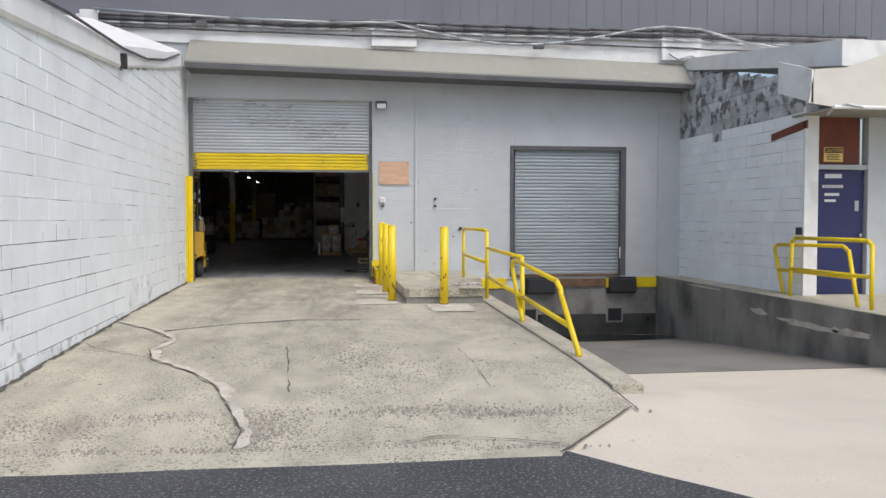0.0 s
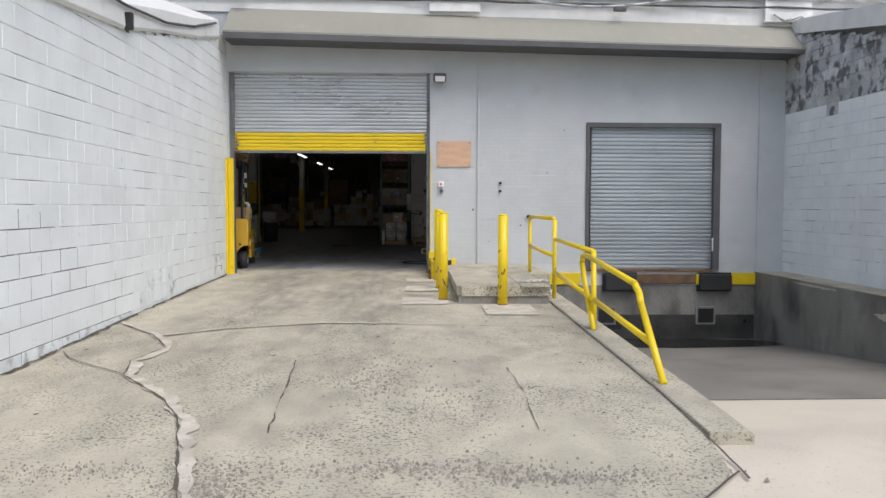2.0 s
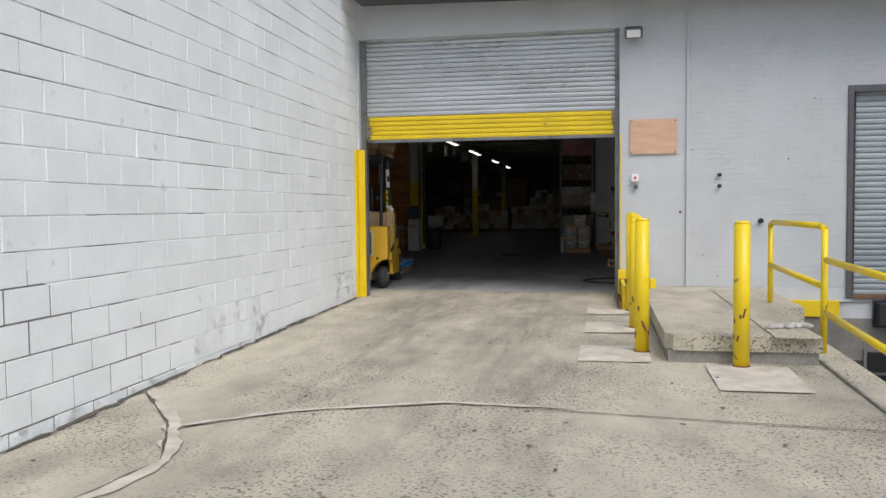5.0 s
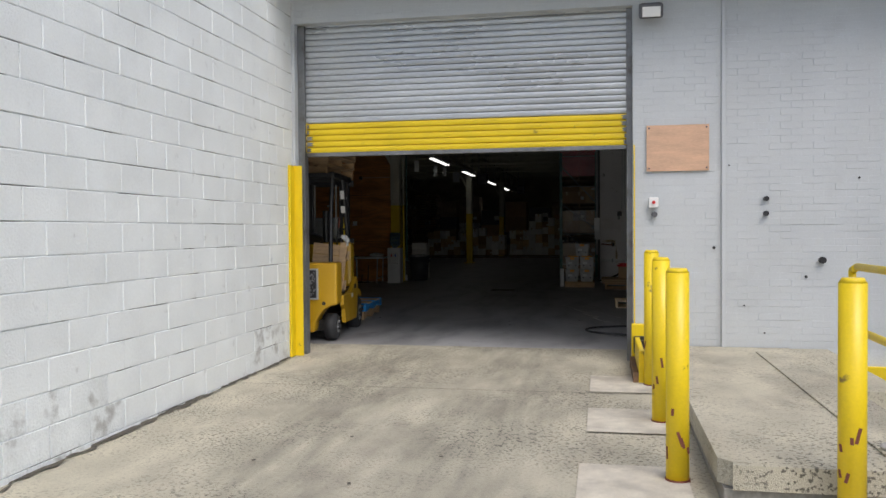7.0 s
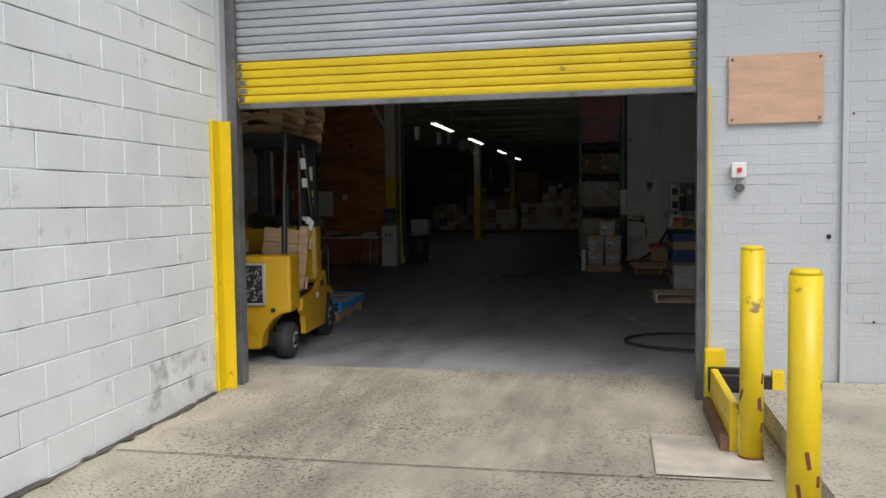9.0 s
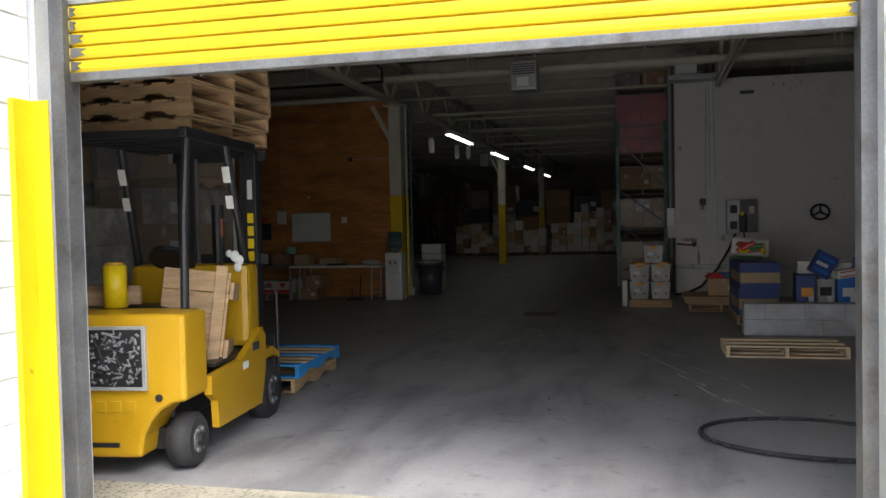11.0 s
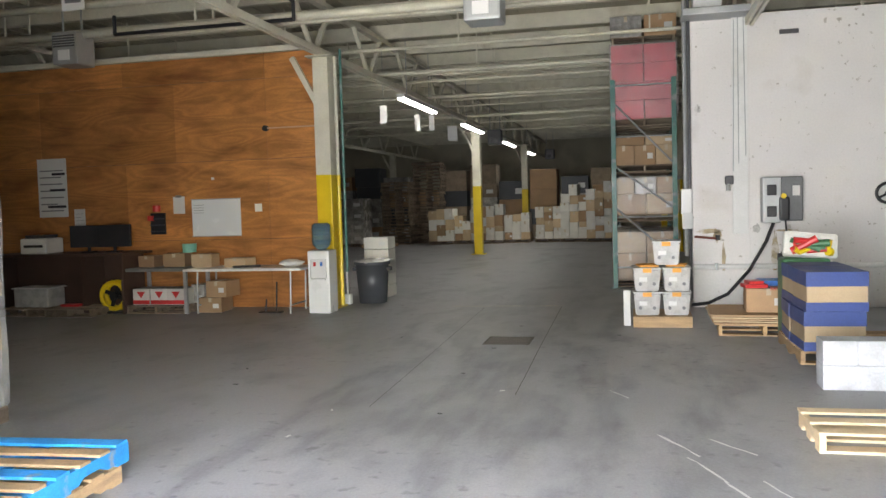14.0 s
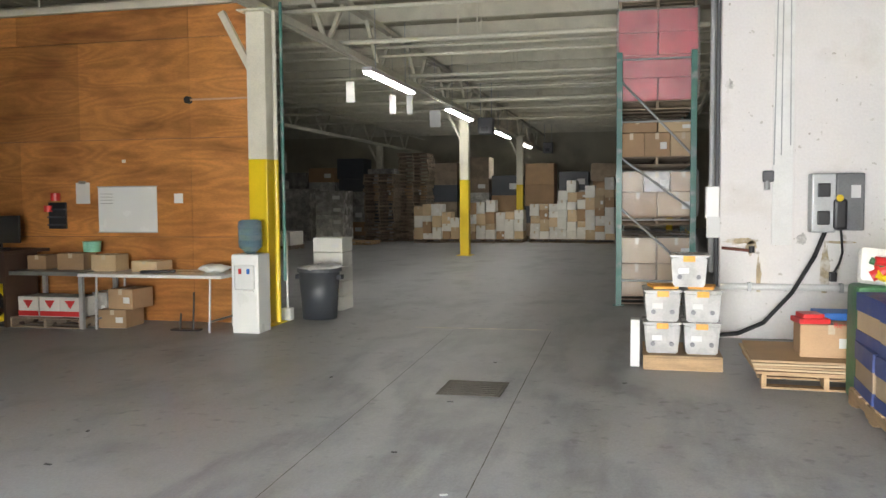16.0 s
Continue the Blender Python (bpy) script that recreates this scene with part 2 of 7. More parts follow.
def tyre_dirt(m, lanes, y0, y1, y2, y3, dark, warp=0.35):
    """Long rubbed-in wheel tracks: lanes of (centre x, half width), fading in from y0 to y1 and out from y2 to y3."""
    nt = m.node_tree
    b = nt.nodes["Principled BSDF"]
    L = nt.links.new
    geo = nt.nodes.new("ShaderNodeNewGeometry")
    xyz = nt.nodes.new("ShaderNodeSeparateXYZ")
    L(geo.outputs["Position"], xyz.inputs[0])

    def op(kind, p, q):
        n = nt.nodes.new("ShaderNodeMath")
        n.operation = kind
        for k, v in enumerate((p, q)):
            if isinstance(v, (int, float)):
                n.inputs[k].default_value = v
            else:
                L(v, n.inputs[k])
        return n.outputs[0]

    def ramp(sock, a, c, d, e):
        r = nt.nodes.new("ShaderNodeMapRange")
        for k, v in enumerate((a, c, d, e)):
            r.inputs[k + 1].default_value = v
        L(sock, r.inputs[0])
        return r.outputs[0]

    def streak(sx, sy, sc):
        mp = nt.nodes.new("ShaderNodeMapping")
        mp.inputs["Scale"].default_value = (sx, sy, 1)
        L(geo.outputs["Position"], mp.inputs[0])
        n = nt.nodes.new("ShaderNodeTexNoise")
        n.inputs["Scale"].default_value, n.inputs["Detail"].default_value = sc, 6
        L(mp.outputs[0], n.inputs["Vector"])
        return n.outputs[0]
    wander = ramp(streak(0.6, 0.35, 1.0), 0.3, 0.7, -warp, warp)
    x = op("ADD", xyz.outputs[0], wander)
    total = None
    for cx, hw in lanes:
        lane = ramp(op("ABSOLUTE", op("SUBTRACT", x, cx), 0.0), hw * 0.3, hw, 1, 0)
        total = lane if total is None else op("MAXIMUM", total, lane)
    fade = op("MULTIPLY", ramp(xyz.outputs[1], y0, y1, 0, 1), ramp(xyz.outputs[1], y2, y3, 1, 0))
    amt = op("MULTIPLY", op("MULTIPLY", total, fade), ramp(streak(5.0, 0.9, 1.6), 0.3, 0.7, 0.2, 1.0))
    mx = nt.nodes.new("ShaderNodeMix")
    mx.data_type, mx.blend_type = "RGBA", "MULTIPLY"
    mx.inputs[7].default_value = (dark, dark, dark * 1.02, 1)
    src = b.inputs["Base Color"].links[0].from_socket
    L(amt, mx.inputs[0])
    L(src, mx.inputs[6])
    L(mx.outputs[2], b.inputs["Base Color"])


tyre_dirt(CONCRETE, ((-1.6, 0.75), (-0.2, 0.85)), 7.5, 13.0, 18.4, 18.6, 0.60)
tyre_dirt(FLOOR, ((-2.6, 0.35), (-1.7, 0.3), (-0.9, 0.3), (0.1, 0.35)), 18.0, 19.0, 27.0, 36.0, 0.66, 0.9)
PLYWALL = plywood_sheet()
random.seed(7)


# ---- mesh helpers ----
def box(bm, x0, x1, y0, y1, z0, z1, m=None):
    r = bmesh.ops.create_cube(bm, size=1.0, matrix=Matrix.Translation(((x0 + x1) / 2, (y0 + y1) / 2, (z0 + z1) / 2)) @ Matrix.Diagonal((abs(x1 - x0), abs(y1 - y0), abs(z1 - z0), 1)))
    if m is not None:
        bmesh.ops.transform(bm, matrix=m, verts=r["verts"])
    return bm


def B(x0, x1, y0, y1, z0, z1, bevel=0.0, m=None):
    bm = bmesh.new()
    box(bm, x0, x1, y0, y1, z0, z1)
    if bevel:
        bmesh.ops.bevel(bm, geom=bm.edges[:], offset=bevel, segments=2, affect="EDGES", profile=0.6)
    if m is not None:
        bmesh.ops.transform(bm, matrix=m, verts=bm.verts[:])
    return bm


def tube(bm, p, q, r, seg=12, r2=None):
    p, q = Vector(p), Vector(q)
    d = q - p
    mt = Matrix.Translation((p + q) / 2) @ d.to_track_quat("Z", "Y").to_matrix().to_4x4()
    bmesh.ops.create_cone(bm, cap_ends=True, segments=seg, radius1=r, radius2=r if r2 is None else r2, depth=d.length, matrix=mt)
    return bm


def T(p, q, r, seg=12, r2=None):
    return tube(bmesh.new(), p, q, r, seg, r2)


def pipe(bm, pts, r, seg=10):
    for p, q in zip(pts, pts[1:]):
        tube(bm, p, q, r, seg)
    for p in pts[1:-1]:
        bmesh.ops.create_uvsphere(bm, u_segments=seg, v_segments=6, radius=r, matrix=Matrix.Translation(p))
    return bm


def prism(pts, depth, plane="xz", at=0.0):
    """An outline drawn in a plane, thickened along the third axis from at."""
    bm = bmesh.new()
    put = {"xz": lambda a, c, d: (a, d, c), "yz": lambda a, c, d: (d, a, c), "xy": lambda a, c, d: (a, c, d)}[plane]
    vs = [bm.verts.new(put(a, c, at)) for a, c in pts]
    f = bm.faces.new(vs)
    ex = bmesh.ops.extrude_face_region(bm, geom=[f])
    bmesh.ops.translate(bm, verts=[g for g in ex["geom"] if isinstance(g, bmesh.types.BMVert)], vec=put(0, 0, depth))
    bmesh.ops.recalc_face_normals(bm, faces=bm.faces[:])
    return bm


def mesh_of(name, bm, material, smooth=False):
    me = bpy.data.meshes.new(name)
    bm.normal_update()
    bm.to_mesh(me)
    bm.free()
    me.materials.append(material)
    if smooth:
        for p in me.polygons:
            p.use_smooth = len(p.vertices) == 4
    return me


def part(name, bm, material, parent=None, label="", smooth=False):
    ob = new(name, mesh_of(name, bm, material, smooth))
    if parent is not None:
        ob.parent = parent
    if label:
        tagged(ob, label)
    return ob


def setting(name, bm, material, label, category):
    return tagged(part(name, bm, material), label, category, kind="structure")


def thing(name, x, y, z, rz=0.0, label="", category="", group=""):
    e = new(name)
    e.empty_display_size = 0.1
    e.matrix_basis = pose(x, y, z, 0, 0, rz)
    return tagged(e, label, category, group)


def lerp_table(tab, v):
    if v <= tab[0][0]:
        return tab[0][1]
    for (a, fa), (c, fc) in zip(tab, tab[1:]):
        if v <= c:
            return fa + (fc - fa) * (v - a) / (c - a)
    return tab[-1][1]


RISE = [(5.3, -0.02), (5.6, -0.008), (6.4, 0.06), (7.2, 0.108), (8.3, 0.14), (10.9, 0.19), (13, 0.23), (15, 0.26), (17.6, 0.283), (24, 0.345), (27, 0.36)]


def gz(y):
    return lerp_table(RISE, y)


def pit(y):
    return -0.015 if y < 5.7 else -0.015 - 0.08 * (y - 5.7)


W = 17.6          # face of the front wall
LW = -2.82        # face of the long block wall


def sheet(xs, ys, zf, skirt=0.0):
    bm = bmesh.new()
    g = [[bm.verts.new((x, y, zf(x, y))) for x in xs(y)] for y in ys]
    for r0, r1 in zip(g, g[1:]):
        for k in range(len(r0) - 1):
            bm.faces.new((r0[k], r0[k + 1], r1[k + 1], r1[k]))
    return bm


def steps(a, c, n):
    return [a + (c - a) * k / n for k in range(n + 1)]


# ---- ground ----
def asphalt_edge(x):
    tab = [(-40, 5.9), (-2.9, 5.82), (-2.1, 5.74), (-1.2, 5.72), (-0.7, 5.66), (0.2, 5.68), (0.9, 5.60), (1.6, 5.52), (2.42, 4.4), (3.6, 2.7), (8, -4), (20, -14), (400, -14)]
    return lerp_table(tab, x) + 0.05 * noise.noise((x * 2.3, 0, 0)) * (abs(x) < 8)


xs_edge = [-400, -100, -40, -12, -6] + steps(-3.2, 4.2, 74) + [5, 6, 8, 12, 20, 60, 400]
bm = bmesh.new()
rows = []
for fr in (0.0, 0.02, 0.1, 0.4, 1.0):
    rows.append([bm.verts.new((x, asphalt_edge(x) + (-400 - asphalt_edge(x)) * fr, 0.006 if fr else -0.02)) for x in xs_edge])
for r0, r1 in zip(rows, rows[1:]):
    for k in range(len(r0) - 1):
        bm.faces.new((r0[k], r1[k], r1[k + 1], r0[k + 1]))
setting("ground", bm, ASPHALT, "dark grey worn asphalt yard in front of the ramp", "ground")

ys_r = steps(5.2, W + 0.9, 54)


XR_ = 8.4


def ramp_right(y):
    return lerp_table([(5.2, 1.45), (5.49, 1.58), (6.39, 2.36), (7.2, 2.46), (17.6, 2.46)], y)


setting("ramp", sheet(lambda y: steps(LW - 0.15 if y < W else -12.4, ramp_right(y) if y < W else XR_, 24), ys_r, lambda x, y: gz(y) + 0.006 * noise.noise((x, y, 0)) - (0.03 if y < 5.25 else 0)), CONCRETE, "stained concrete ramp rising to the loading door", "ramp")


def apz(x, y):
    w = min(1, max(0, (x - 2.85) / 1.1, (y - 6.6) / 1.6))
    return (gz(y) - 0.012) * (1 - w) + pit(y) * w


setting("apron", sheet(lambda y: [ramp_right(y) - 0.03] + steps(2.8, 4.2, 7) + [5.5, 7.2, 12, 30], [-16, -6, 0, 3, 4, 5] + steps(5.3, 7.0, 12) + steps(7.2, 9.9, 9), apz), APRON, "pale worn concrete apron leading down to the dock", "pavement")
setting("pit_floor", sheet(lambda y: [2.7, 4, 5.5, 7.25], [9.9, 12, 14, 16, W], lambda x, y: pit(y) - 0.006), PITFLOOR, "damp grey concrete floor of the truck pit", "pavement")

bm = bmesh.new()
ringv = []
for k in range(40):
    a = 2 * math.pi * k / 40
    y = 16.6 + 1.0 * math.sin(a) * (1 + 0.2 * noise.noise((math.cos(a) * 2, math.sin(a) * 2, 5)))
    ringv.append(bm.verts.new((min(7.1, max(2.8, 4.95 + 2.5 * math.cos(a) * (1 + 0.15 * noise.noise((math.cos(a), math.sin(a), 8))))), min(y, W - 0.04), pit(min(y, W - 0.04)) + 0.004)))
bm.faces.new(ringv)
setting("puddle", bm, M("standing water", (0.02, 0.02, 0.018), 0.12, var=0.1, bump=0.0), "dark standing water at the foot of the dock", "water")
# kerb along the ramp's open side, with the wall under it
bm = bmesh.new()
prof = []
for y in steps(7.05, W - 0.02, 24):
    t = gz(y) + 0.012
    prof.append([bm.verts.new(p) for p in ((2.47, y, t - 0.2), (2.47, y, t - 0.01), (2.48, y, t), (2.74, y, t), (2.76, y, t - 0.02), (2.76, y, min(pit(y), t) - 0.1))])
for r0, r1 in zip(prof, prof[1:]):
    for k in range(5):
        bm.faces.new((r0[k], r1[k], r1[k + 1], r0[k + 1]))
bm.faces.new(prof[0])
bmesh.ops.recalc_face_normals(bm, faces=bm.faces[:])
setting("kerb", bm, CONCRETE, "worn concrete kerb along the edge of the ramp", "kerb")


def ribbon(name, pts, width, material, label, lift=0.006, zf=gz, wob=0.3):
    """A thin raised or sunken line laid over a floor."""
    bm = bmesh.new()
    fine_pts = []
    for (x0, y0), (x1, y1) in zip(pts, pts[1:]):
        n = max(2, int(math.hypot(x1 - x0, y1 - y0) / 0.08))
        fine_pts += [(x0 + (x1 - x0) * k / n, y0 + (y1 - y0) * k / n) for k in range(n)]
    fine_pts.append(pts[-1])
    last = None
    for k, (x, y) in enumerate(fine_pts):
        a = fine_pts[min(k + 1, len(fine_pts) - 1)]
        c = fine_pts[max(k - 1, 0)]
        d = Vector((a[0] - c[0], a[1] - c[1])).normalized()
        x += width * wob * 1.5 * noise.noise((x * 6, y * 6, 3))
        w = width * (0.5 + wob * noise.noise((x * 9, y * 9, 1)))
        row = [bm.verts.new((x - d.y * w, y + d.x * w, zf(y) + lift)), bm.verts.new((x + d.y * w, y - d.x * w, zf(y) + lift))]
        if last:
            bm.faces.new((last[0], last[1], row[1], row[0]))
        last = row
    bmesh.ops.recalc_face_normals(bm, faces=bm.faces[:])
    return setting(name, bm, material, label, "crack")


crack_line = [(-2.78, 11.5), (-2.08, 10.6), (-1.78, 9.95), (-1.9, 9.3), (-1.76, 8.72), (-1.21, 7.94), (-0.99, 7.5), (-0.8, 6.84), (-0.6, 6.1), (-0.62, 5.75)]
ribbon("crack_1", crack_line, 0.09, PATCH, "pale mortar fill in a wandering crack", 0.010, wob=0.5)
ribbon("crack_2", [(x - 0.045, y) for x, y in crack_line], 0.014, DARKGAP, "dark wandering crack in the ramp", 0.013, wob=0.8)
ribbon("crack_3", [(-2.72, 9.75), (-2.55, 9.45), (-2.2, 9.1), (-1.78, 8.74)], 0.011, DARKGAP, "side crack running to the block wall", 0.012)
ribbon("joint_1", [(-2.04, 10.6), (-1.47, 11.05), (-0.45, 11.42), (0.96, 11.25), (2.35, 11.1)], 0.014, DARKGAP, "dark joint across the ramp", 0.011, wob=0.5)
ribbon("joint_2", [(-2.04, 10.64), (-1.47, 11.09), (-0.45, 11.46), (0.4, 11.4)], 0.06, PATCH, "pale joint fill across the ramp", 0.009, wob=0.6)
ribbon("joint_3", [(2.42, 6.3), (2.455, 8), (2.46, 17.4)], 0.016, DARKGAP, "dark joint between ramp and kerb", 0.008)
ribbon("joint_4", [(1.55, 5.45), (2.0, 5.95), (2.4, 6.4)], 0.016, DARKGAP, "dark slanting joint at the ramp's corner", 0.012)
ribbon("joint_5", [(0.5, 5.75), (0.8, 5.85), (1.3, 5.72), (1.6, 5.6)], 0.014, DARKGAP, "dark crack near the asphalt edge", 0.02, wob=0.8)
ribbon("joint_6", [(-2.8, 15.9), (0.9, 15.9)], 0.01, DARKGAP, "fine joint across the ramp before the door", 0.008, wob=0.8)
ribbon("wall_gap", [(LW + 0.03, 6.5), (LW - 0.01, 12), (LW - 0.05, 17.4)], 0.05, DARKGAP, "dark dirty gap between ramp and block wall", 0.01, wob=0.9)
ribbon("joint_7", [(2.8, 9.85), (7.1, 9.95)], 0.03, DARKGAP, "dark joint across the pit slope", 0.004, zf=pit, wob=0.4)
ribbon("scrape_1", [(-0.48, 9.3), (-0.42, 8.4), (-0.39, 7.7), (-0.35, 7.1)], 0.012, DARKGAP, "dark scrape on the concrete ramp", 0.011, wob=1.0)
ribbon("scrape_2", [(1.38, 8.96), (1.41, 8.13), (1.38, 7.14)], 0.006, DARKGAP, "short crack in the concrete ramp", 0.011, wob=1.0)
for k, (x0, x1, y0, y1) in enumerate(((0.42, 1.05, 13.02, 13.77), (0.45, 1.05, 14.55, 15.3), (0.45, 1.05, 15.95, 16.73), (1.48, 2.14, 12.05, 12.96))):
    setting("patch_%d" % (k + 1), sheet(lambda yy: steps(x0, x1, 3), steps(y0, y1, 4), lambda px, py: gz(py) + 0.011), PATCH, "square mortar patch round a bollard's foot", "patch")


def aggregate(name, spots, n, label):
    """Loose and half-bared stones: spots of (x, y, half length, half width)."""
    rng = random.Random(len(name) + n)
    verts, faces = [], []
    for k in range(n):
        cx, cy, hx, hy = spots[k % len(spots)]
        x, y = rng.gauss(cx, hx * 0.55), rng.gauss(cy, hy * 0.55)
        r, a = rng.uniform(0.006, 0.017), rng.uniform(0, 6.28)
        base = len(verts)
        for j in range(5):
            t = a + j * 1.2566
            verts.append((x + r * math.cos(t) * rng.uniform(0.7, 1.2), y + r * math.sin(t) * rng.uniform(0.7, 1.2), gz(y) - 0.004))
        verts.append((x, y, gz(y) + 0.008 + r * rng.uniform(0.2, 0.6)))
        faces += [(base + j, base + (j + 1) % 5, base + 5) for j in range(5)]
    me = bpy.data.meshes.new(name)
    me.from_pydata(verts, [], faces)
    me.materials.append(STONES)
    tagged(new(name, me), label, "gravel", kind="stuff")


STONES = M("bared stones", (0.30, 0.275, 0.235), 0.9, var=0.5, scale=30, fine=160, bump=0.4)
aggregate("bared_stones", ((-2.2, 6.35, 0.8, 0.16), (-1.3, 6.5, 0.6, 0.14), (-0.55, 6.2, 0.28, 0.35), (-0.5, 6.0, 0.25, 0.25), (0.6, 6.5, 0.9, 0.12), (1.5, 6.35, 0.7, 0.12), (0.3, 8.6, 0.35, 0.9), (0.9, 7.7, 0.5, 0.7)), 2600, "bared grey stones in the worn concrete")
aggregate("edge_grit", ((-2.6, 5.9, 0.3, 0.08), (-1.6, 5.8, 0.6, 0.06), (-0.6, 5.75, 0.6, 0.06), (0.6, 5.72, 0.6, 0.06), (1.3, 5.6, 0.4, 0.05)), 900, "loose grit along the broken asphalt edge")


# ---- masonry ----
def piece_mesh(name, w, h, d, material, ch=0.005):
    """A block with chamfered face; face towards -y, origin at its lower left front corner."""
    bm = bmesh.new()
    outer = [bm.verts.new(p) for p in ((0, ch, 0), (w, ch, 0), (w, ch, h), (0, ch, h))]
    inner = [bm.verts.new(p) for p in ((ch, 0, ch), (w - ch, 0, ch), (w - ch, 0, h - ch), (ch, 0, h - ch))]
    back = [bm.verts.new(p) for p in ((0, d, 0), (w, d, 0), (w, d, h), (0, d, h))]
    bm.faces.new(inner)
    for k in range(4):
        j = (k + 1) % 4
        bm.faces.new((outer[k], outer[j], inner[j], inner[k]))
        bm.faces.new((back[k], back[j], outer[j], outer[k]))
    bmesh.ops.recalc_face_normals(bm, faces=bm.faces[:])
    return mesh_of(name, bm, material)


def masonry(parent, frame_m, length, z0, top, bw, bh, gap, material, near, holes=(), name="block", pick=None, depth=0.05):
    """Courses on a wall face. frame_m: local x along the wall, -y out of it. near(u, v): single pieces; the others are joined."""
    full = {}
    verts, faces = [], []
    rows_n = int((max(top(0), top(length), top(length / 2)) - z0) / bh) + 1
    for r in range(rows_n):
        u = -bw / 2 if r % 2 else 0.0
        while u < length:
            a, c = max(u, 0), min(u + bw, length)
            u += bw
            if c - a < 0.05:
                continue
            v0, v1 = z0 + r * bh, z0 + (r + 1) * bh
            v1 = min(v1, top((a + c) / 2))
            if v1 - v0 < 0.03:
                continue
            segs = [(a, c)]
            for ha, hc, hz0, hz1 in holes:
                if v1 > hz0 + 0.02 and v0 < hz1 - 0.02:
                    ns = []
                    for p, q in segs:
                        if q <= ha or p >= hc:
                            ns.append((p, q))
                        else:
                            if ha - p > 0.02:
                                ns.append((p, ha))
                            if q - hc > 0.02:
                                ns.append((hc, q))
                    segs = ns
            for p, q in segs:
                off = random.uniform(-0.002, 0.003)
                w, h = q - p - gap, v1 - v0 - gap
                mt = pick(p, v0) if pick else material
                if near((p + q) / 2, (v0 + v1) / 2):
                    key = (round(w, 2), round(h, 2), mt.name)
                    if key not in full:
                        full[key] = piece_mesh(name, w, h, depth, mt, 0.0035 if h > 0.1 else 0.002)
                    ob = new(name, full[key])
                    ob.parent = parent
                    ob.matrix_basis = frame_m @ pose(p + gap / 2, off, v0 + gap / 2)
                else:
                    base = len(verts)
                    ch = 0.004 if bh > 0.1 else 0.002
                    for yy, i in ((off + depth, 0), (off + ch, 0), (off, ch)):
                        verts += [frame_m @ Vector((x, yy, z)) for x, z in ((p + gap / 2 + i, v0 + gap / 2 + i), (q - gap / 2 - i, v0 + gap / 2 + i), (q - gap / 2 - i, v1 - gap / 2 - i), (p + gap / 2 + i, v1 - gap / 2 - i))]
                    for lv in (0, 4):
                        for k in range(4):
                            j = (k + 1) % 4
                            faces.append((base + lv + k, base + lv + j, base + lv + 4 + j, base + lv + 4 + k))
                    faces.append((base + 8, base + 9, base + 10, base + 11))
    if verts:
        me = bpy.data.meshes.new(name + "work")
        me.from_pydata(verts, [], faces)
        me.materials.append(material)
        ob = tagged(new(name + "work", me), kind="stuff")
        ob.parent = parent


def lw_top(u):
    return lerp_table([(0, 3.15), (3.0, 3.3), (7.9, 3.62), (11.2, 4.2), (13.6, 4.7)], u)


# long block wall: from y = 4 to the front wall
LY0 = 4.0
lwb = prism([(LY0, -0.1), (W + 0.3, -0.1), (W + 0.3, 4.75), (W - 2.3, 4.2), (W - 5.7, 3.62), (7.0, 3.3), (LY0, 3.15)], -0.22, "yz", LW - 0.008)
wall_left = setting("wall_left", lwb, MORTAR, "long white-painted concrete block wall beside the ramp", "wall")
ring = []
for k in range(60):
    a = 2 * math.pi * k / 60
    r = 1 + 0.22 * noise.noise((math.cos(a) * 2.2, math.sin(a) * 2.2, 3)) + 0.1 * noise.noise((math.cos(a) * 7, math.sin(a) * 7, 6))
    ring.append((8.4 + 3.6 * r * math.cos(a), max(0.02, 0.25 + 1.2 * r * math.sin(a))))
bare = prism(ring, -0.004, "yz", LW - 0.003)
bmesh.ops.remove_doubles(bare, verts=bare.verts[:], dist=0.0005)
part("bare_mortar", bare, M("bare dark mortar", (0.16, 0.155, 0.15), 0.95, var=0.4, scale=9, bump=0.6, stain=(0.66, 0.68, 0.69), amount=1.0, sscale=4.0, lo=0.60, hi=0.68), wall_left, "unpainted dark mortar low on the wall")
TWIST = pose(LW, 8, 0, 0, 0, 0.5) @ pose(-LW, -8, 0)
wall_left.matrix_basis = TWIST

# ---- front wall with its two doorways ----
D0, D1, DZ = -2.87, 0.88, 4.05
S0, S1, SZ0, SZ = 3.88, 6.40, 0.33, 3.15
bm = bmesh.new()
FY0, FY1 = W + 0.003, W + 0.32
for x0, x1, z0, z1 in ((-12.5, D0, 0.0, 5.6), (D0, D1, DZ, 5.6), (D1, S0, -1.2, 5.6), (S0, S1, SZ, 5.6), (S0, S1, -1.2, SZ0), (S1, 9.0, -1.2, 5.6)):
    box(bm, x0, x1, FY0, FY1, z0, z1)
wall_front = setting("wall_front", bm, FRONTM, "light grey painted brick front wall with two roller doors", "wall")
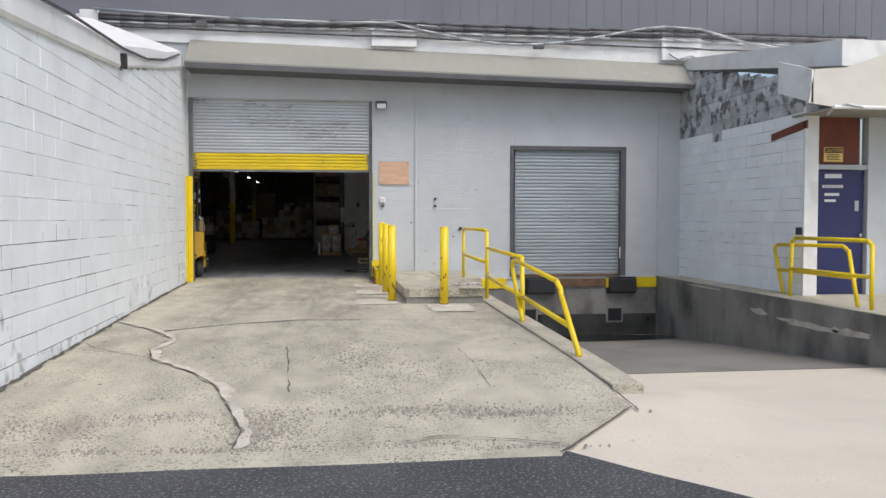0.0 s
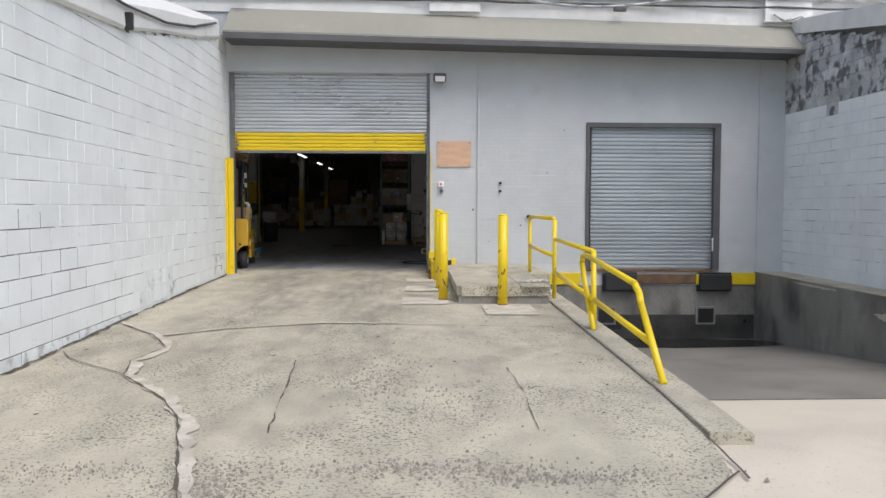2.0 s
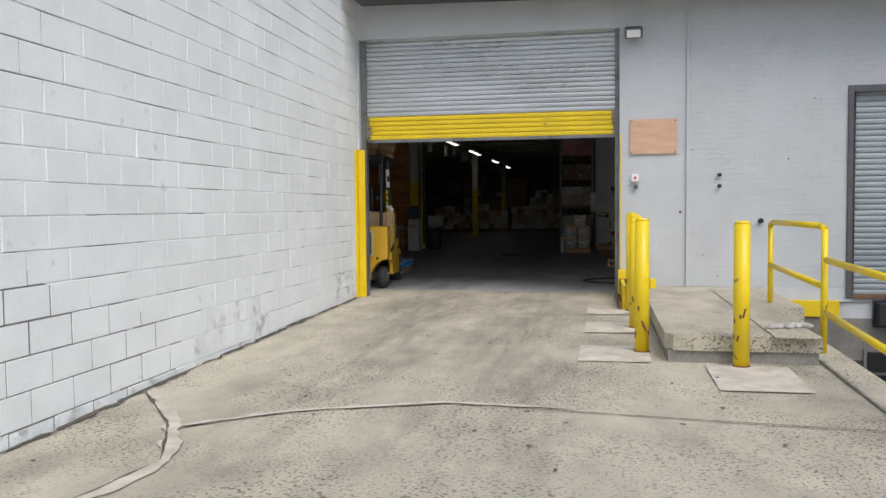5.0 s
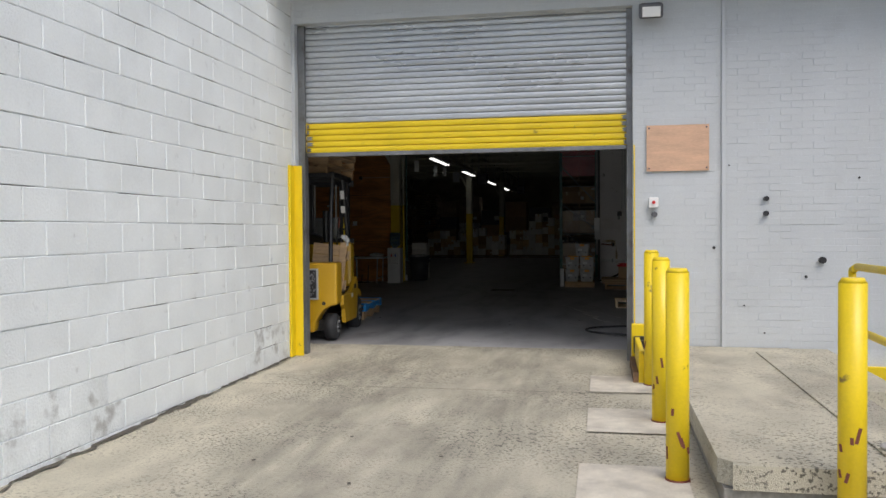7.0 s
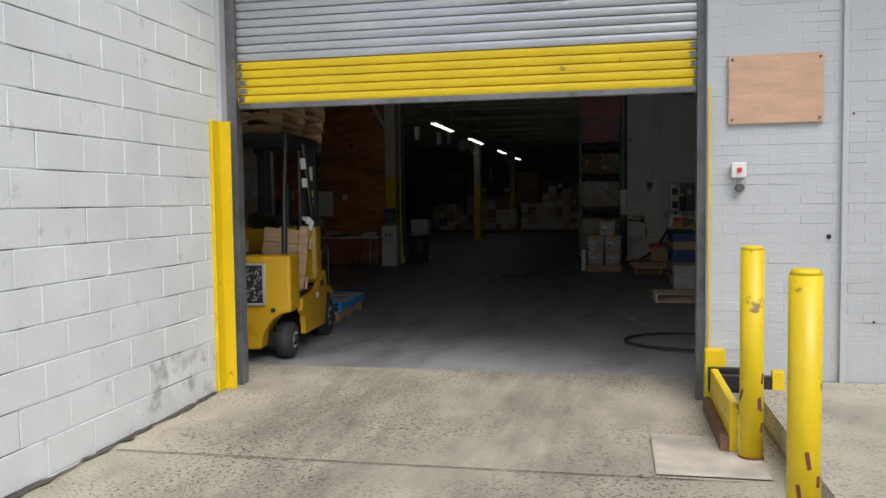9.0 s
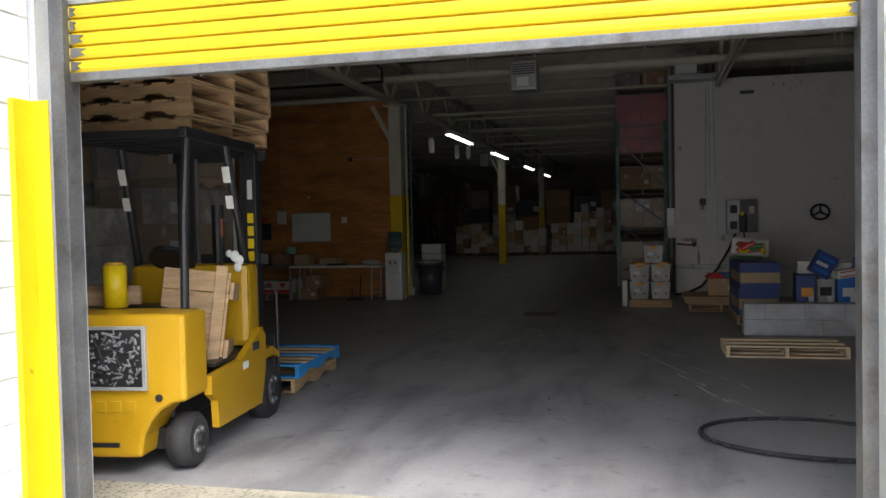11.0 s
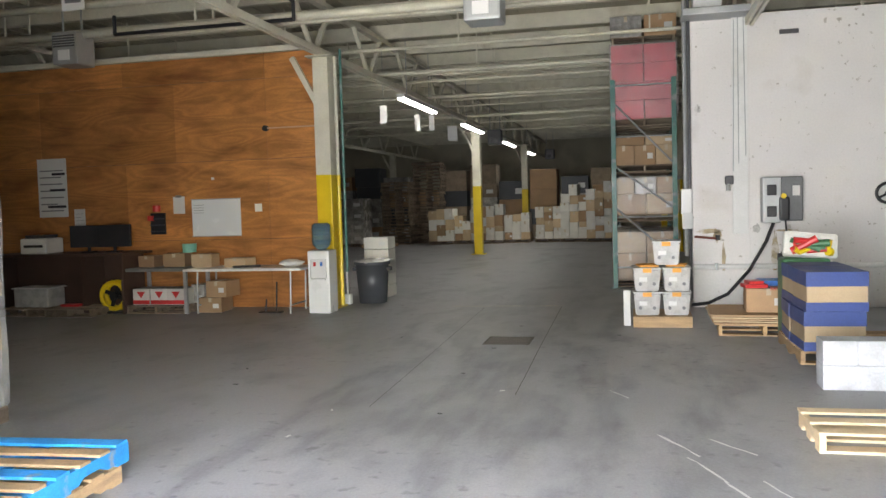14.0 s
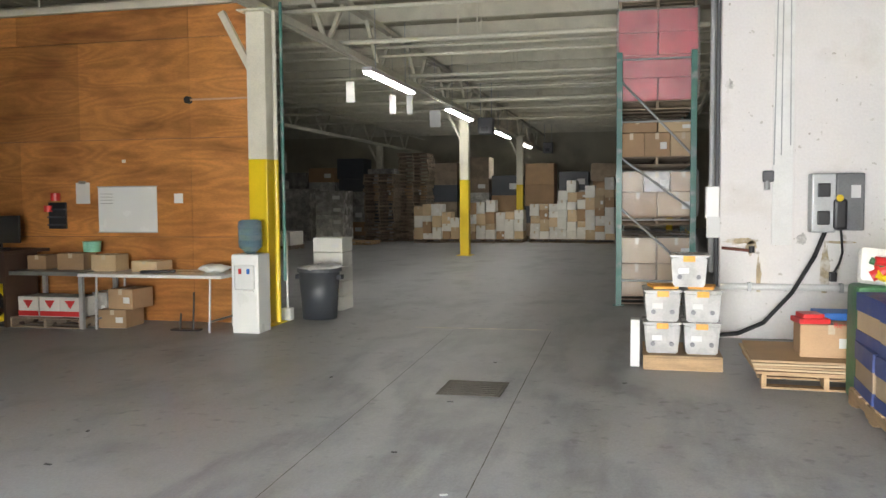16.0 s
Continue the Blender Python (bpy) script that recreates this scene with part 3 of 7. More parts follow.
# concrete dock face under the bricks
setting("dock_face", B(2.78, 7.2, W - 0.03, W + 0.01, -1.15, 0.06, 0.004), WETCON, "stained concrete dock face at the back of the pit", "wall")
# near-black band over the lowest part of the dock face
setting("dock_damp", B(2.79, 7.19, W - 0.036, W - 0.031, -1.14, -0.5, 0.001), M("dark foot concrete", (0.045, 0.045, 0.04), 0.35, var=0.4, scale=3, bump=0.3), "dark band along the foot of the dock", "wall")
dock = thing("dock_edge", 5.1, W - 0.06, 0.08, 0, "yellow steel dock edge with a rusty leveller lip", "dock edge")
part("edge_plate", B(-2.2, -1.35, 0, 0.05, 0, 0.22, 0.006), YELLOW, dock)
part("edge_plate", B(1.53, 2.1, 0, 0.05, 0, 0.22, 0.006), YELLOW, dock)
part("lip", B(-0.75, 0.85, -0.02, 0.05, 0.02, 0.2, 0.008), RUST, dock, "rusty leveller lip")
part("side_mark", B(0.87, 0.96, -0.02, 0.05, 0.0, 0.2, 0.006), YELLOW, dock)
for x in (4.5, 6.32):
    bumper = thing("dock_bumper", x, W - 0.05, -0.02, 0, "black rubber dock bumper bolted under the dock door", "bumper", "dock bumpers")
    part("pad", B(-0.3, 0.3, -0.15, 0, 0, 0.3, 0.02), RUBBER, bumper)
    part("bracket", B(-0.33, 0.33, -0.02, 0.02, -0.03, 0.33, 0.004), BLACK, bumper)
rec = thing("drain_box", 6.17, W - 0.04, -0.69, 0, "dark square recess in the dock face", "recess")
part("frame", B(-0.19, 0.19, -0.02, 0.01, 0, 0.35, 0.006), WETCON, rec)
part("opening", B(-0.15, 0.15, -0.03, -0.021, 0.04, 0.31), BLACK, rec)
rec2 = thing("drain_box", 4.25, W - 0.04, -0.69, 0, "dark square recess in the dock face", "recess")
part("frame", B(-0.19, 0.19, -0.02, 0.01, 0, 0.35, 0.006), WETCON, rec2)
part("opening", B(-0.15, 0.15, -0.03, -0.021, 0.04, 0.31), BLACK, rec2)

# pilaster joints
for k, x in enumerate((1.79, 7.16)):
    setting("trim_%d" % (k + 1), B(x - 0.015, x + 0.02, W - 0.035, W + 0.005, 0.3, 4.5, 0.004), FRONTP, "painted vertical pilaster edge", "trim")


def roller_door(name, x0, x1, z0, z1, n, y, material, label, yellow=0):
    d = thing(name, (x0 + x1) / 2, y, z0, 0, label, "roller door")
    w, h = (x1 - x0) / 2, (z1 - z0) / n
    prof = [(0.012, 0.0), (-0.010, 0.05), (-0.015, 0.3), (-0.016, 0.6), (-0.012, 0.86), (0.014, 0.90), (0.014, 1.0)]
    meshes = {}
    for k in range(n):
        mt = YELLOW if k < yellow else material
        if mt.name not in meshes:
            bm = bmesh.new()
            last = None
            for py, pz in prof:
                row = [bm.verts.new((-w, py, pz * h)), bm.verts.new((w, py, pz * h))]
                if last:
                    bm.faces.new((last[0], last[1], row[1], row[0]))
                last = row
            vs = bm.verts[:]
            ex = bmesh.ops.extrude_face_region(bm, geom=bm.faces[:])
            bmesh.ops.translate(bm, verts=[g for g in ex["geom"] if isinstance(g, bmesh.types.BMVert)], vec=(0, 0.02, 0))
            bmesh.ops.recalc_face_normals(bm, faces=bm.faces[:])
            meshes[mt.name] = mesh_of("slat", bm, mt)
        s = new("slat", meshes[mt.name])
        s.parent = d
        s.location = (0, 0, k * h)
    return d


big = roller_door("roller_door", D0 + 0.06, D1 - 0.03, 2.60, DZ + 0.05, 22, W + 0.16, STEELDOOR, "half-open galvanised roller door with yellow lower slats", 5)
part("bottom_bar", B(-1.8, 1.8, -0.03, 0.04, -0.045, 0.0, 0.005), RAIL, big)
part("guide_rail", B(-1.90, -1.81, -0.06, 0.05, -2.32, 1.45, 0.004), RAIL, big)
part("guide_rail", B(1.80, 1.865, -0.06, 0.05, -2.32, 1.45, 0.004), RAIL, big)
for k in range(5):
    for sx, wd in ((-1.80, random.uniform(0.03, 0.11)), (1.80, -random.uniform(0.02, 0.1))):
        part("bare_end", prism([(sx, 0.067 * k + 0.006), (sx + wd, 0.067 * k + 0.02), (sx + wd * 0.6, 0.067 * k + 0.035), (sx + wd * 1.1, 0.067 * k + 0.05), (sx, 0.067 * k + 0.058)], 0.004, "xz", -0.021), RAIL, big, "unpainted slat end with a ragged paint edge")
small = roller_door("roller_door", S0 + 0.08, S1 - 0.10, SZ0 + 0.04, SZ - 0.05, 36, W + 0.10, STEELDOOR2, "closed grey roller shutter at the truck dock")
for nm, bb in (("jamb", (-1.29, -1.22)), ("jamb", (1.17, 1.29))):
    part(nm, B(bb[0], bb[1], -0.13, 0.03, -0.03, 2.78, 0.006), DARKTRIM, small)
part("lintel", B(-1.22, 1.17, -0.13, 0.03, 2.69, 2.78, 0.006), DARKTRIM, small)
part("sill", B(-1.22, 1.17, -0.14, 0.03, -0.04, 0.0, 0.004), RUST, small)
part("latch", B(1.14, 1.17, -0.14, -0.131, 0.35, 0.6, 0.003), PAPER, small)

yp = thing("corner_guard", LW + 0.01, W - 0.02, gz(W), 0, "bright yellow painted steel corner guard on the door jamb", "corner guard")
part("plate", B(-0.10, 0.03, -0.02, -0.008, 0, 2.16, 0.003), YELLOW, yp)
part("flange", B(-0.09, -0.06, -0.14, -0.021, 0, 2.16, 0.003), YELLOW, yp)
yr = thing("corner_guard", D1 - 0.005, W - 0.02, gz(W), 0, "worn thin yellow angle on the door's other jamb", "corner guard")
part("plate", B(0.012, 0.026, -0.01, 0.0, 0, 2.3, 0.002), YELLOW, yr)
lg = thing("floor_guard", 0.92, 16.42, gz(17), 0, "low scuffed yellow steel guard along the step", "floor guard")
part("plate", B(-0.03, 0.02, 0.0, 1.0, 0, 0.3, 0.008), YELLOW, lg)
part("toe", B(-0.08, -0.031, 0.0, 1.0, 0, 0.1, 0.006), RUST, lg)
part("post", B(0.36, 0.44, 0.86, 0.94, 0.0, 0.32, 0.008), YELLOW, lg)
part("cross_bar", B(0.021, 0.359, 0.87, 0.93, 0.18, 0.28, 0.008), BLACK, lg)
ag = thing("corner_guard", D1 + 0.03, W - 0.02, gz(W), 0, "low rusty yellow guard at the door's foot", "corner guard")
part("plate", B(-0.05, 0.09, -0.1, 0.0, 0, 0.42, 0.01), YELLOW, ag)
part("channel", B(-0.03, 0.2, -0.14, -0.1, 0.12, 0.3, 0.01), BLACK, ag)

# canopy over the doors
ca = thing("canopy", 0, W, 0, 0, "khaki sheet-metal canopy over the loading doors", "canopy")
bm = bmesh.new()
xa, xb = -2.80, 7.80
n = 70
front, back = [], []
for k in range(n + 1):
    f = k / n
    x = xa + (xb - xa) * f
    zt, zl = 5.22 - 0.24 * f, 4.66 - 0.22 * f
    wob = 0.008 * noise.noise((x * 1.3, 2, 0)) + (0.004 if k % 2 else 0)
    back.append(bm.verts.new((x - 0.0, -0.02, zt + wob)))
    front.append(bm.verts.new((x, -0.75, zl + wob)))
for k in range(n):
    bm.faces.new((front[k], front[k + 1], back[k + 1], back[k]))
ex = bmesh.ops.extrude_face_region(bm, geom=bm.faces[:])
bmesh.ops.translate(bm, verts=[g for g in ex["geom"] if isinstance(g, bmesh.types.BMVert)], vec=(0, 0, -0.03))
bmesh.ops.recalc_face_normals(bm, faces=bm.faces[:])
part("roof_sheet", bm, CANOPY, ca)
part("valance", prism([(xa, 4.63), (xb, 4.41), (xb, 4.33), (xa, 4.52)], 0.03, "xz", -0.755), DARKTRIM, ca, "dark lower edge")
# underside shade is put into the soffit's dark colour; the roof sheet is khaki
part("soffit", prism([(xa, 4.56), (xb, 4.36), (xb, 4.34), (xa, 4.53)], 0.70, "xz", -0.72), DARKTRIM, ca, "underside coloured dark for its shade")
part("side_cheek", prism([(-0.72, 4.36), (-0.02, 4.36), (-0.02, 4.95), (-0.72, 4.41)], 0.02, "yz", xb), CANOPY, ca)

# white parapet band, pipes and cladding above
setting("parapet", prism([(-5, 5.19), (9.0, 4.85), (12, 4.7), (12, 5.66), (-5, 5.66)], 0.05, "xz", W - 0.04), WHITE, "weathered white parapet band above the canopy", "parapet")
for k, (x0, x1, z0, z1) in enumerate(((0.86, 1.80, 5.16, 5.70), (7.16, 8.05, 5.03, 5.70), (-4.9, -4.55, 5.25, 5.72))):
    setting("parapet_cap_%d" % (k + 1), B(x0, x1, W - 0.16, W - 0.042, z0, z1, 0.01), WHITE, "white boxed pier cap on the parapet", "parapet")
bm = bmesh.new()
box(bm, -30, 40, W + 0.3, W + 0.5, 5.6, 11)
for k in range(175):
    x = -30 + k * 0.4
    box(bm, x, x + 0.03, W + 0.292, W + 0.2995, 5.62, 11)
setting("upper_wall", bm, GREYMETAL, "dark grey ribbed metal upper storey", "wall")
for k, (z, r, dz) in enumerate(((5.58, 0.045, -0.02), (5.5, 0.03, -0.05), (5.42, 0.02, -0.12), (5.64, 0.035, 0.02))):
    run = thing("conduit_run", 0, W - 0.1, z, 0, "dark grey conduit strung along the parapet", "conduit", "parapet conduits")
    bm = bmesh.new()
    pipe(bm, [(x, 0.02 * noise.noise((x, k, 0)) - (0.09 if abs(x - 1.33) < 0.6 or abs(x - 7.6) < 0.6 else 0), dz * (x + 4.5) / 12 + 0.03 * noise.noise((x * 0.7, k * 5, 0))) for x in steps(-4.6, 12, 36)], r, 8)
    part("pipe", bm, GREYPL if k == 1 else DARKTRIM, run, smooth=True)
cable = thing("cable", 0, W - 0.22, 0, 0, "sagging grey cable looped over the canopy", "cable")
bm = bmesh.new()
pts = [(-4.6, 0, 5.72), (-2, 0, 5.62), (0, 0, 5.6), (1.3, 0, 5.63)]
pts += [(1.3 + 5.9 * f, 0, 5.63 - 0.42 * (1 - (2 * f - 0.85) ** 2 / 1.32) * math.sin(math.pi * min(1, f * 1.0)) ** 0.6 + 0.1 * f) for f in steps(0.08, 1, 12)]
pts += [(8, 0, 5.7), (9, -0.02, 5.45), (10.5, 0, 5.25), (12, 0, 5.35)]
pipe(bm, pts, 0.028, 8)
part("line", bm, GREYPL, cable, smooth=True)
junk = thing("lamp_bracket", 4.4, W - 0.2, 5.18, 0, "small dark fitting on the canopy's top edge", "fitting")
part("body", B(-0.12, 0.12, -0.05, 0.05, 0, 0.1, 0.03), DARKTRIM, junk)
junk = thing("lamp_bracket", -2.55, W - 0.25, 5.42, 0, "small dark fitting on the parapet", "fitting")
part("body", B(-0.1, 0.12, -0.05, 0.05, 0, 0.12, 0.02), DARKTRIM, junk)
# loose wire on the parapet corner at the canopy's end
jw = thing("cable_tangle", 7.6, W - 0.2, 5.0, 0, "tangle of grey cable at the canopy's end", "cable")
bm = bmesh.new()
pipe(bm, [(-0.3, 0, 0.16), (-0.1, -0.03, 0.03), (0.2, -0.02, 0.12), (0.45, -0.03, 0.02), (0.1, -0.05, 0.0)], 0.02, 8)
part("wire", bm, GREYPL, jw, smooth=True)

# white flashing on the long wall
fl = thing("roof_flashing", LW, 0, 0, 0, "white sheet-metal flashing capping the block wall", "flashing")
bm = bmesh.new()
last = None
for y, z in ((4.0, 3.14), (7.6, 3.36), (10, 3.52), (11.9, 3.66), (13.5, 3.95), (15.3, 4.24), (16.84, 4.55)):
    row = [bm.verts.new(p) for p in ((0.03, y, z - 0.04), (0.05, y, z + 0.0), (0.03, y, z + 0.27), (-0.1, y, z + 0.33), (-1.6, y, z + 0.5 + 0.35), (-1.6, y, z), (-0.2, y, z - 0.04))]
    if last:
        for k in range(7):
            bm.faces.new((last[k], row[k], row[(k + 1) % 7], last[(k + 1) % 7]))
    else:
        bm.faces.new(row)
    last = row
bm.faces.new(last[::-1])
bmesh.ops.recalc_face_normals(bm, faces=bm.faces[:])
part("cap", bm, WHITE, fl)
bm = bmesh.new()
pipe(bm, [(0.06, 8, 3.66), (0.07, 9.5, 3.78), (0.06, 11.9, 3.9), (0.07, 13.5, 4.05), (0.06, 15, 4.32), (0.06, 16.5, 4.7)], 0.018, 8)
part("wire", bm, DARKTRIM, fl, smooth=True)
fl.matrix_basis = TWIST @ fl.matrix_basis
part("bracket", B(0.03, 0.12, 11.86, 11.95, 3.62, 3.82, 0.01), BLACK, fl)

# wall-mounted bits on the front wall
bd = thing("notice_board", 1.335, W - 0.012, 2.30, 0, "blank raw plywood board screwed to the wall", "board")
part("panel", B(-0.315, 0.315, -0.015, 0, 0, 0.48, 0.003), PLY, bd)
for sx in (-0.29, 0.29):
    for sz in (0.03, 0.45):
        part("screw", T((sx, -0.022, sz), (sx, -0.0155, sz), 0.01, 8), DARKTRIM, bd)
fl = thing("flood_light", 1.06, W - 0.01, 3.86, 0, "grey wall-mounted floodlight beside the big door", "floodlight")
part("mount", B(-0.03, 0.03, -0.06, 0, 0.06, 0.16, 0.006), DARKTRIM, fl)
part("housing", B(-0.12, 0.12, -0.2, -0.03, 0.05, 0.2, 0.03, m=Matrix.Rotation(radians(18), 4, "X")), DARKTRIM, fl)
part("glass", B(-0.09, 0.09, -0.215, -0.201, 0.07, 0.17, 0.004, m=Matrix.Rotation(radians(18), 4, "X")), PLASTICW, fl, "pale glass front")
bl = thing("door_bell", 1.09, W - 0.01, 1.90, 0, "small white push-button box with a dark knob under it", "push button")
part("box", B(-0.05, 0.05, -0.06, 0, 0.02, 0.13, 0.012), PLASTICW, bl)
part("button", T((0, -0.075, 0.075), (0, -0.0605, 0.075), 0.018), RED, bl)
part("knob", T((0.01, -0.05, -0.05), (0.01, 0, -0.05), 0.03), DARKTRIM, bl)
for x, z in ((2.21, 2.0), (2.21, 1.85), (2.75, 1.37)):
    h = thing("wall_anchor", x, W - 0.003, z, 0, "dark round pipe stub in the painted wall", "pipe stub", "wall stubs")
    part("stub", T((0, -0.05, 0), (0, 0.0, 0), 0.035 if z < 1.5 else 0.026), BLACK, h)
for x, z in ((1.85, 2.35), (3.42, 3.0), (3.1, 2.2), (2.6, 1.2), (2.0, 0.9), (2.2, 0.62), (3.0, 0.75), (1.7, 1.5)):
    h = thing("wall_chip", x, W - 0.003, z, 0, "small dark chip in the painted wall", "chip", "wall chips")
    part("chip", T((0, -0.004, 0), (0, 0.0, 0), random.uniform(0.008, 0.018), 7), BLACK, h)

# ---- loading step, bollards, rails ----
SZT = 0.47
st = thing("loading_step", 1.17, 13.08, gz(13.1), 0, "worn concrete loading step with a chipped corner", "step")
h = SZT - gz(13.1)
part("slab", prism([(0.06, 0.0), (0.07, 0.06), (0.0, 0.14), (0.0, 4.5), (1.26, 4.5), (1.27, 0.0)], h * 0.55, "xy", h * 0.45), CONCRETE, st)
part("base", B(0.02, 1.25, 0.03, 4.5, -0.05, h * 0.45 - 0.004, 0.004), WETCON, st)
setting("step_landing", B(2.44, 2.8, 15.3, W - 0.03, 0.1, SZT - 0.003, 0.005), CONCRETE, "concrete strip beside the loading step", "step")

for x, y, hgt, lab in ((0.99, 13.53, 1.235, 1), (0.99, 14.94, 1.23, 0), (1.0, 16.34, 1.235, 0), (1.77, 12.95, 1.225, 0)):
    bo = thing("bollard", x, y, gz(y), 0, "yellow steel bollard with rusty scrapes at its foot", "bollard", "bollards at the door")
    bm = bmesh.new()
    tube(bm, (0, 0, 0), (0, 0, hgt - 0.025), 0.066, 24)
    tube(bm, (0, 0, hgt - 0.0249), (0, 0, hgt), 0.066, 24, 0.05)
    part("post", bm, YELLOW, bo, smooth=True)
    part("foot_ring", T((0, 0, 0), (0, 0, 0.02), 0.072, 20), RUSTY, bo, "rusty ring at the foot")
    for _ in range(5):
        a, zz = random.uniform(3.4, 6.0), random.uniform(0.08, 0.5)
        part("scrape", B(-0.008, 0.008, -0.002, 0.002, -0.03, random.uniform(0.0, 0.06), m=pose(0.0665 * math.cos(a), 0.0665 * math.sin(a), zz, 0, random.uniform(-20, 20), math.degrees(a) + 90)), RUSTY, bo)


def rail_part(name, pts, parent, r=0.03):
    return part(name, pipe(bmesh.new(), pts, r, 12), YELLOW, parent, smooth=True)


rl = thing("hand_rail", 2.58, 0, 0, 0, "bent yellow tubular handrail along the ramp's edge", "handrail")
g1, g2, g3 = gz(8.3) + 0.01, gz(10.9) + 0.01, gz(13.6) + 0.01
rail_part("front_loop", [(-0.03, 8.3, g1), (-0.03, 8.98, 0.70), (-0.03, 9.06, 0.80), (-0.03, 9.22, 0.87), (-0.03, 11.3, 1.0), (-0.03, 11.5, 0.98), (-0.03, 11.55, 0.9), (-0.03, 11.2, 0.5), (-0.03, 10.86, g2)], rl)
rail_part("post", [(0.0, 11.0, g2), (0.02, 11.15, 1.05)], rl)
rail_part("top_bar", [(0.02, 11.15, 1.05), (0, 13.55, 1.09)], rl)
rail_part("mid_bar", [(-0.03, 8.65, 0.42), (0, 11.0, 0.52), (0, 13.55, 0.62)], rl)
rail_part("post", [(0, 13.62, g3), (0, 13.62, 1.36)], rl)
rail_part("top_bar", [(0, 13.62, 1.36), (-0.01, 13.72, 1.39), (-0.05, 15.6, 1.39), (-0.06, 15.7, 1.36), (-0.06, 15.7, SZT)], rl)
rail_part("mid_bar", [(0, 13.62, 0.85), (-0.06, 15.7, 0.9)], rl)
hi = thing("door_chock", 2.45, 13.6, SZT, 20, "grey tangle of cloth and chain lying on the step", "rag")
bm = bmesh.new()
for k in range(5):
    bmesh.ops.create_icosphere(bm, subdivisions=2, radius=0.06, matrix=pose(-0.35 + 0.08 * k, 0.03 * (k % 2), 0.03, 0, 0, 30 * k) @ Matrix.Diagonal((1.2, 0.8, 0.5, 1)))
part("cloth", bm, HAZY, hi)
lf = setting("flat_bar", B(2.05, 2.42, 13.0, 17.2, SZT + 0.001, SZT + 0.012), CONCRETE, "thin concrete skim on the loading step", "step")

# ---- right side: platform, block wall, blue door ----
PX, PZ, RX = 7.12, 0.32, 7.65
BY = 12.70
bm = bmesh.new()
box(bm, PX, 14, 6.0, W + 0.01, -1.2, PZ)
setting("platform", bm, WETCON, "stained concrete retaining wall and raised platform", "platform")
setting("platform_top", B(PX + 0.02, 14, 6.02, W, PZ + 0.001, PZ + 0.008), CONCRETE, "worn concrete top of the raised platform", "pavement")
for k, (y, z, l, hh) in enumerate(((11.7, -0.02, 1.6, 0.09), (13.1, 0.03, 0.5, 0.1), (10.6, 0.0, 0.9, 0.1), (15.2, 0.27, 1.4, 0.04))):
    bm = bmesh.new()
    ring = [bm.verts.new((PX - 0.004, y + l * 0.5 * math.cos(a) * (1 + 0.4 * noise.noise((math.cos(a) * 2, k, math.sin(a) * 2))), z + hh * 0.5 * math.sin(a) * (1 + 0.7 * noise.noise((math.cos(a) * 3, k + 9, math.sin(a) * 3))))) for a in steps(0, 2 * math.pi * 31 / 32, 31)]
    bm.faces.new(ring)
    setting("patch_%d" % (k + 10), bm, PATCH, "patch of pale flaked plaster on the retaining wall", "patch")
bm = bmesh.new()
box(bm, RX + 0.012, RX + 0.22, BY, W + 0.01, PZ, 3.85)
wall_right = setting("wall_right", bm, MORTAR, "flaking white-painted block wall beside the dock", "wall")
bm = bmesh.new()
box(bm, 8.80, 14, BY + 0.02, BY + 0.2, PZ, 3.6)
box(bm, RX + 0.22, 8.80, BY + 0.25, BY + 0.3, PZ, 3.6)
setting("wall_entry", bm, FRONTP, "pale grey wall round the blue door", "wall")
setting("wall_corner", B(RX - 0.02, RX + 0.22, BY - 0.06, BY - 0.001, PZ, 3.4, 0.006), WHITE, "white painted corner pier of the block wall", "wall")
dr = thing("door", 8.34, BY + 0.10, PZ + 0.01, 0, "dark navy steel entrance door with white lettering", "door")
part("leaf", B(-0.42, 0.43, 0, 0.05, 0, 2.05, 0.006), BLUEDOOR, dr)
part("lintel", B(-0.43, 0.52, -0.06, 0.05, 2.06, 2.14, 0.006), GREYPL, dr)
part("transom_panel", B(-0.42, 0.35, 0, 0.04, 2.15, 3.0, 0.006), RUSTY, dr, "rusty red board over the door")
part("kick_plate", B(-0.38, 0.40, -0.006, -0.001, 0.03, 0.2, 0.002), BLUEDOOR, dr)
part("knob", T((0.36, -0.06, 0.98), (0.36, -0.001, 0.98), 0.03), CHROME, dr)
part("pull_plate", B(0.28, 0.35, -0.006, -0.001, 1.38, 1.55, 0.002), GREYPL, dr)
for k, (w, z, hh) in enumerate(((0.30, 1.92, 0.07), (0.26, 1.63, 0.045), (0.20, 1.53, 0.04))):
    part("lettering_bar", B(-0.26, -0.26 + w, -0.005, -0.001, z, z + hh, 0.001), PAPER, dr, "white lettering bar")
for k in range(9):
    part("letter", B(-0.3 + k * 0.042, -0.272 + k * 0.042, -0.005, -0.001, 1.76, 1.81), PAPER, dr)


def words(name, text, size, m, material, parent):
    c = bpy.data.curves.new(name, "FONT")
    c.body, c.size, c.extrude, c.align_x = text, size, 0.0012, "CENTER"
    tmp = bpy.data.objects.new(name, c)
    scene.collection.objects.link(tmp)
    dg = bpy.context.evaluated_depsgraph_get()
    me = bpy.data.meshes.new_from_object(tmp.evaluated_get(dg))
    bpy.data.objects.remove(tmp)
    me.materials.clear()
    me.materials.append(material)
    ob = new(name, me)
    ob.parent = parent
    ob.matrix_basis = m
    return ob


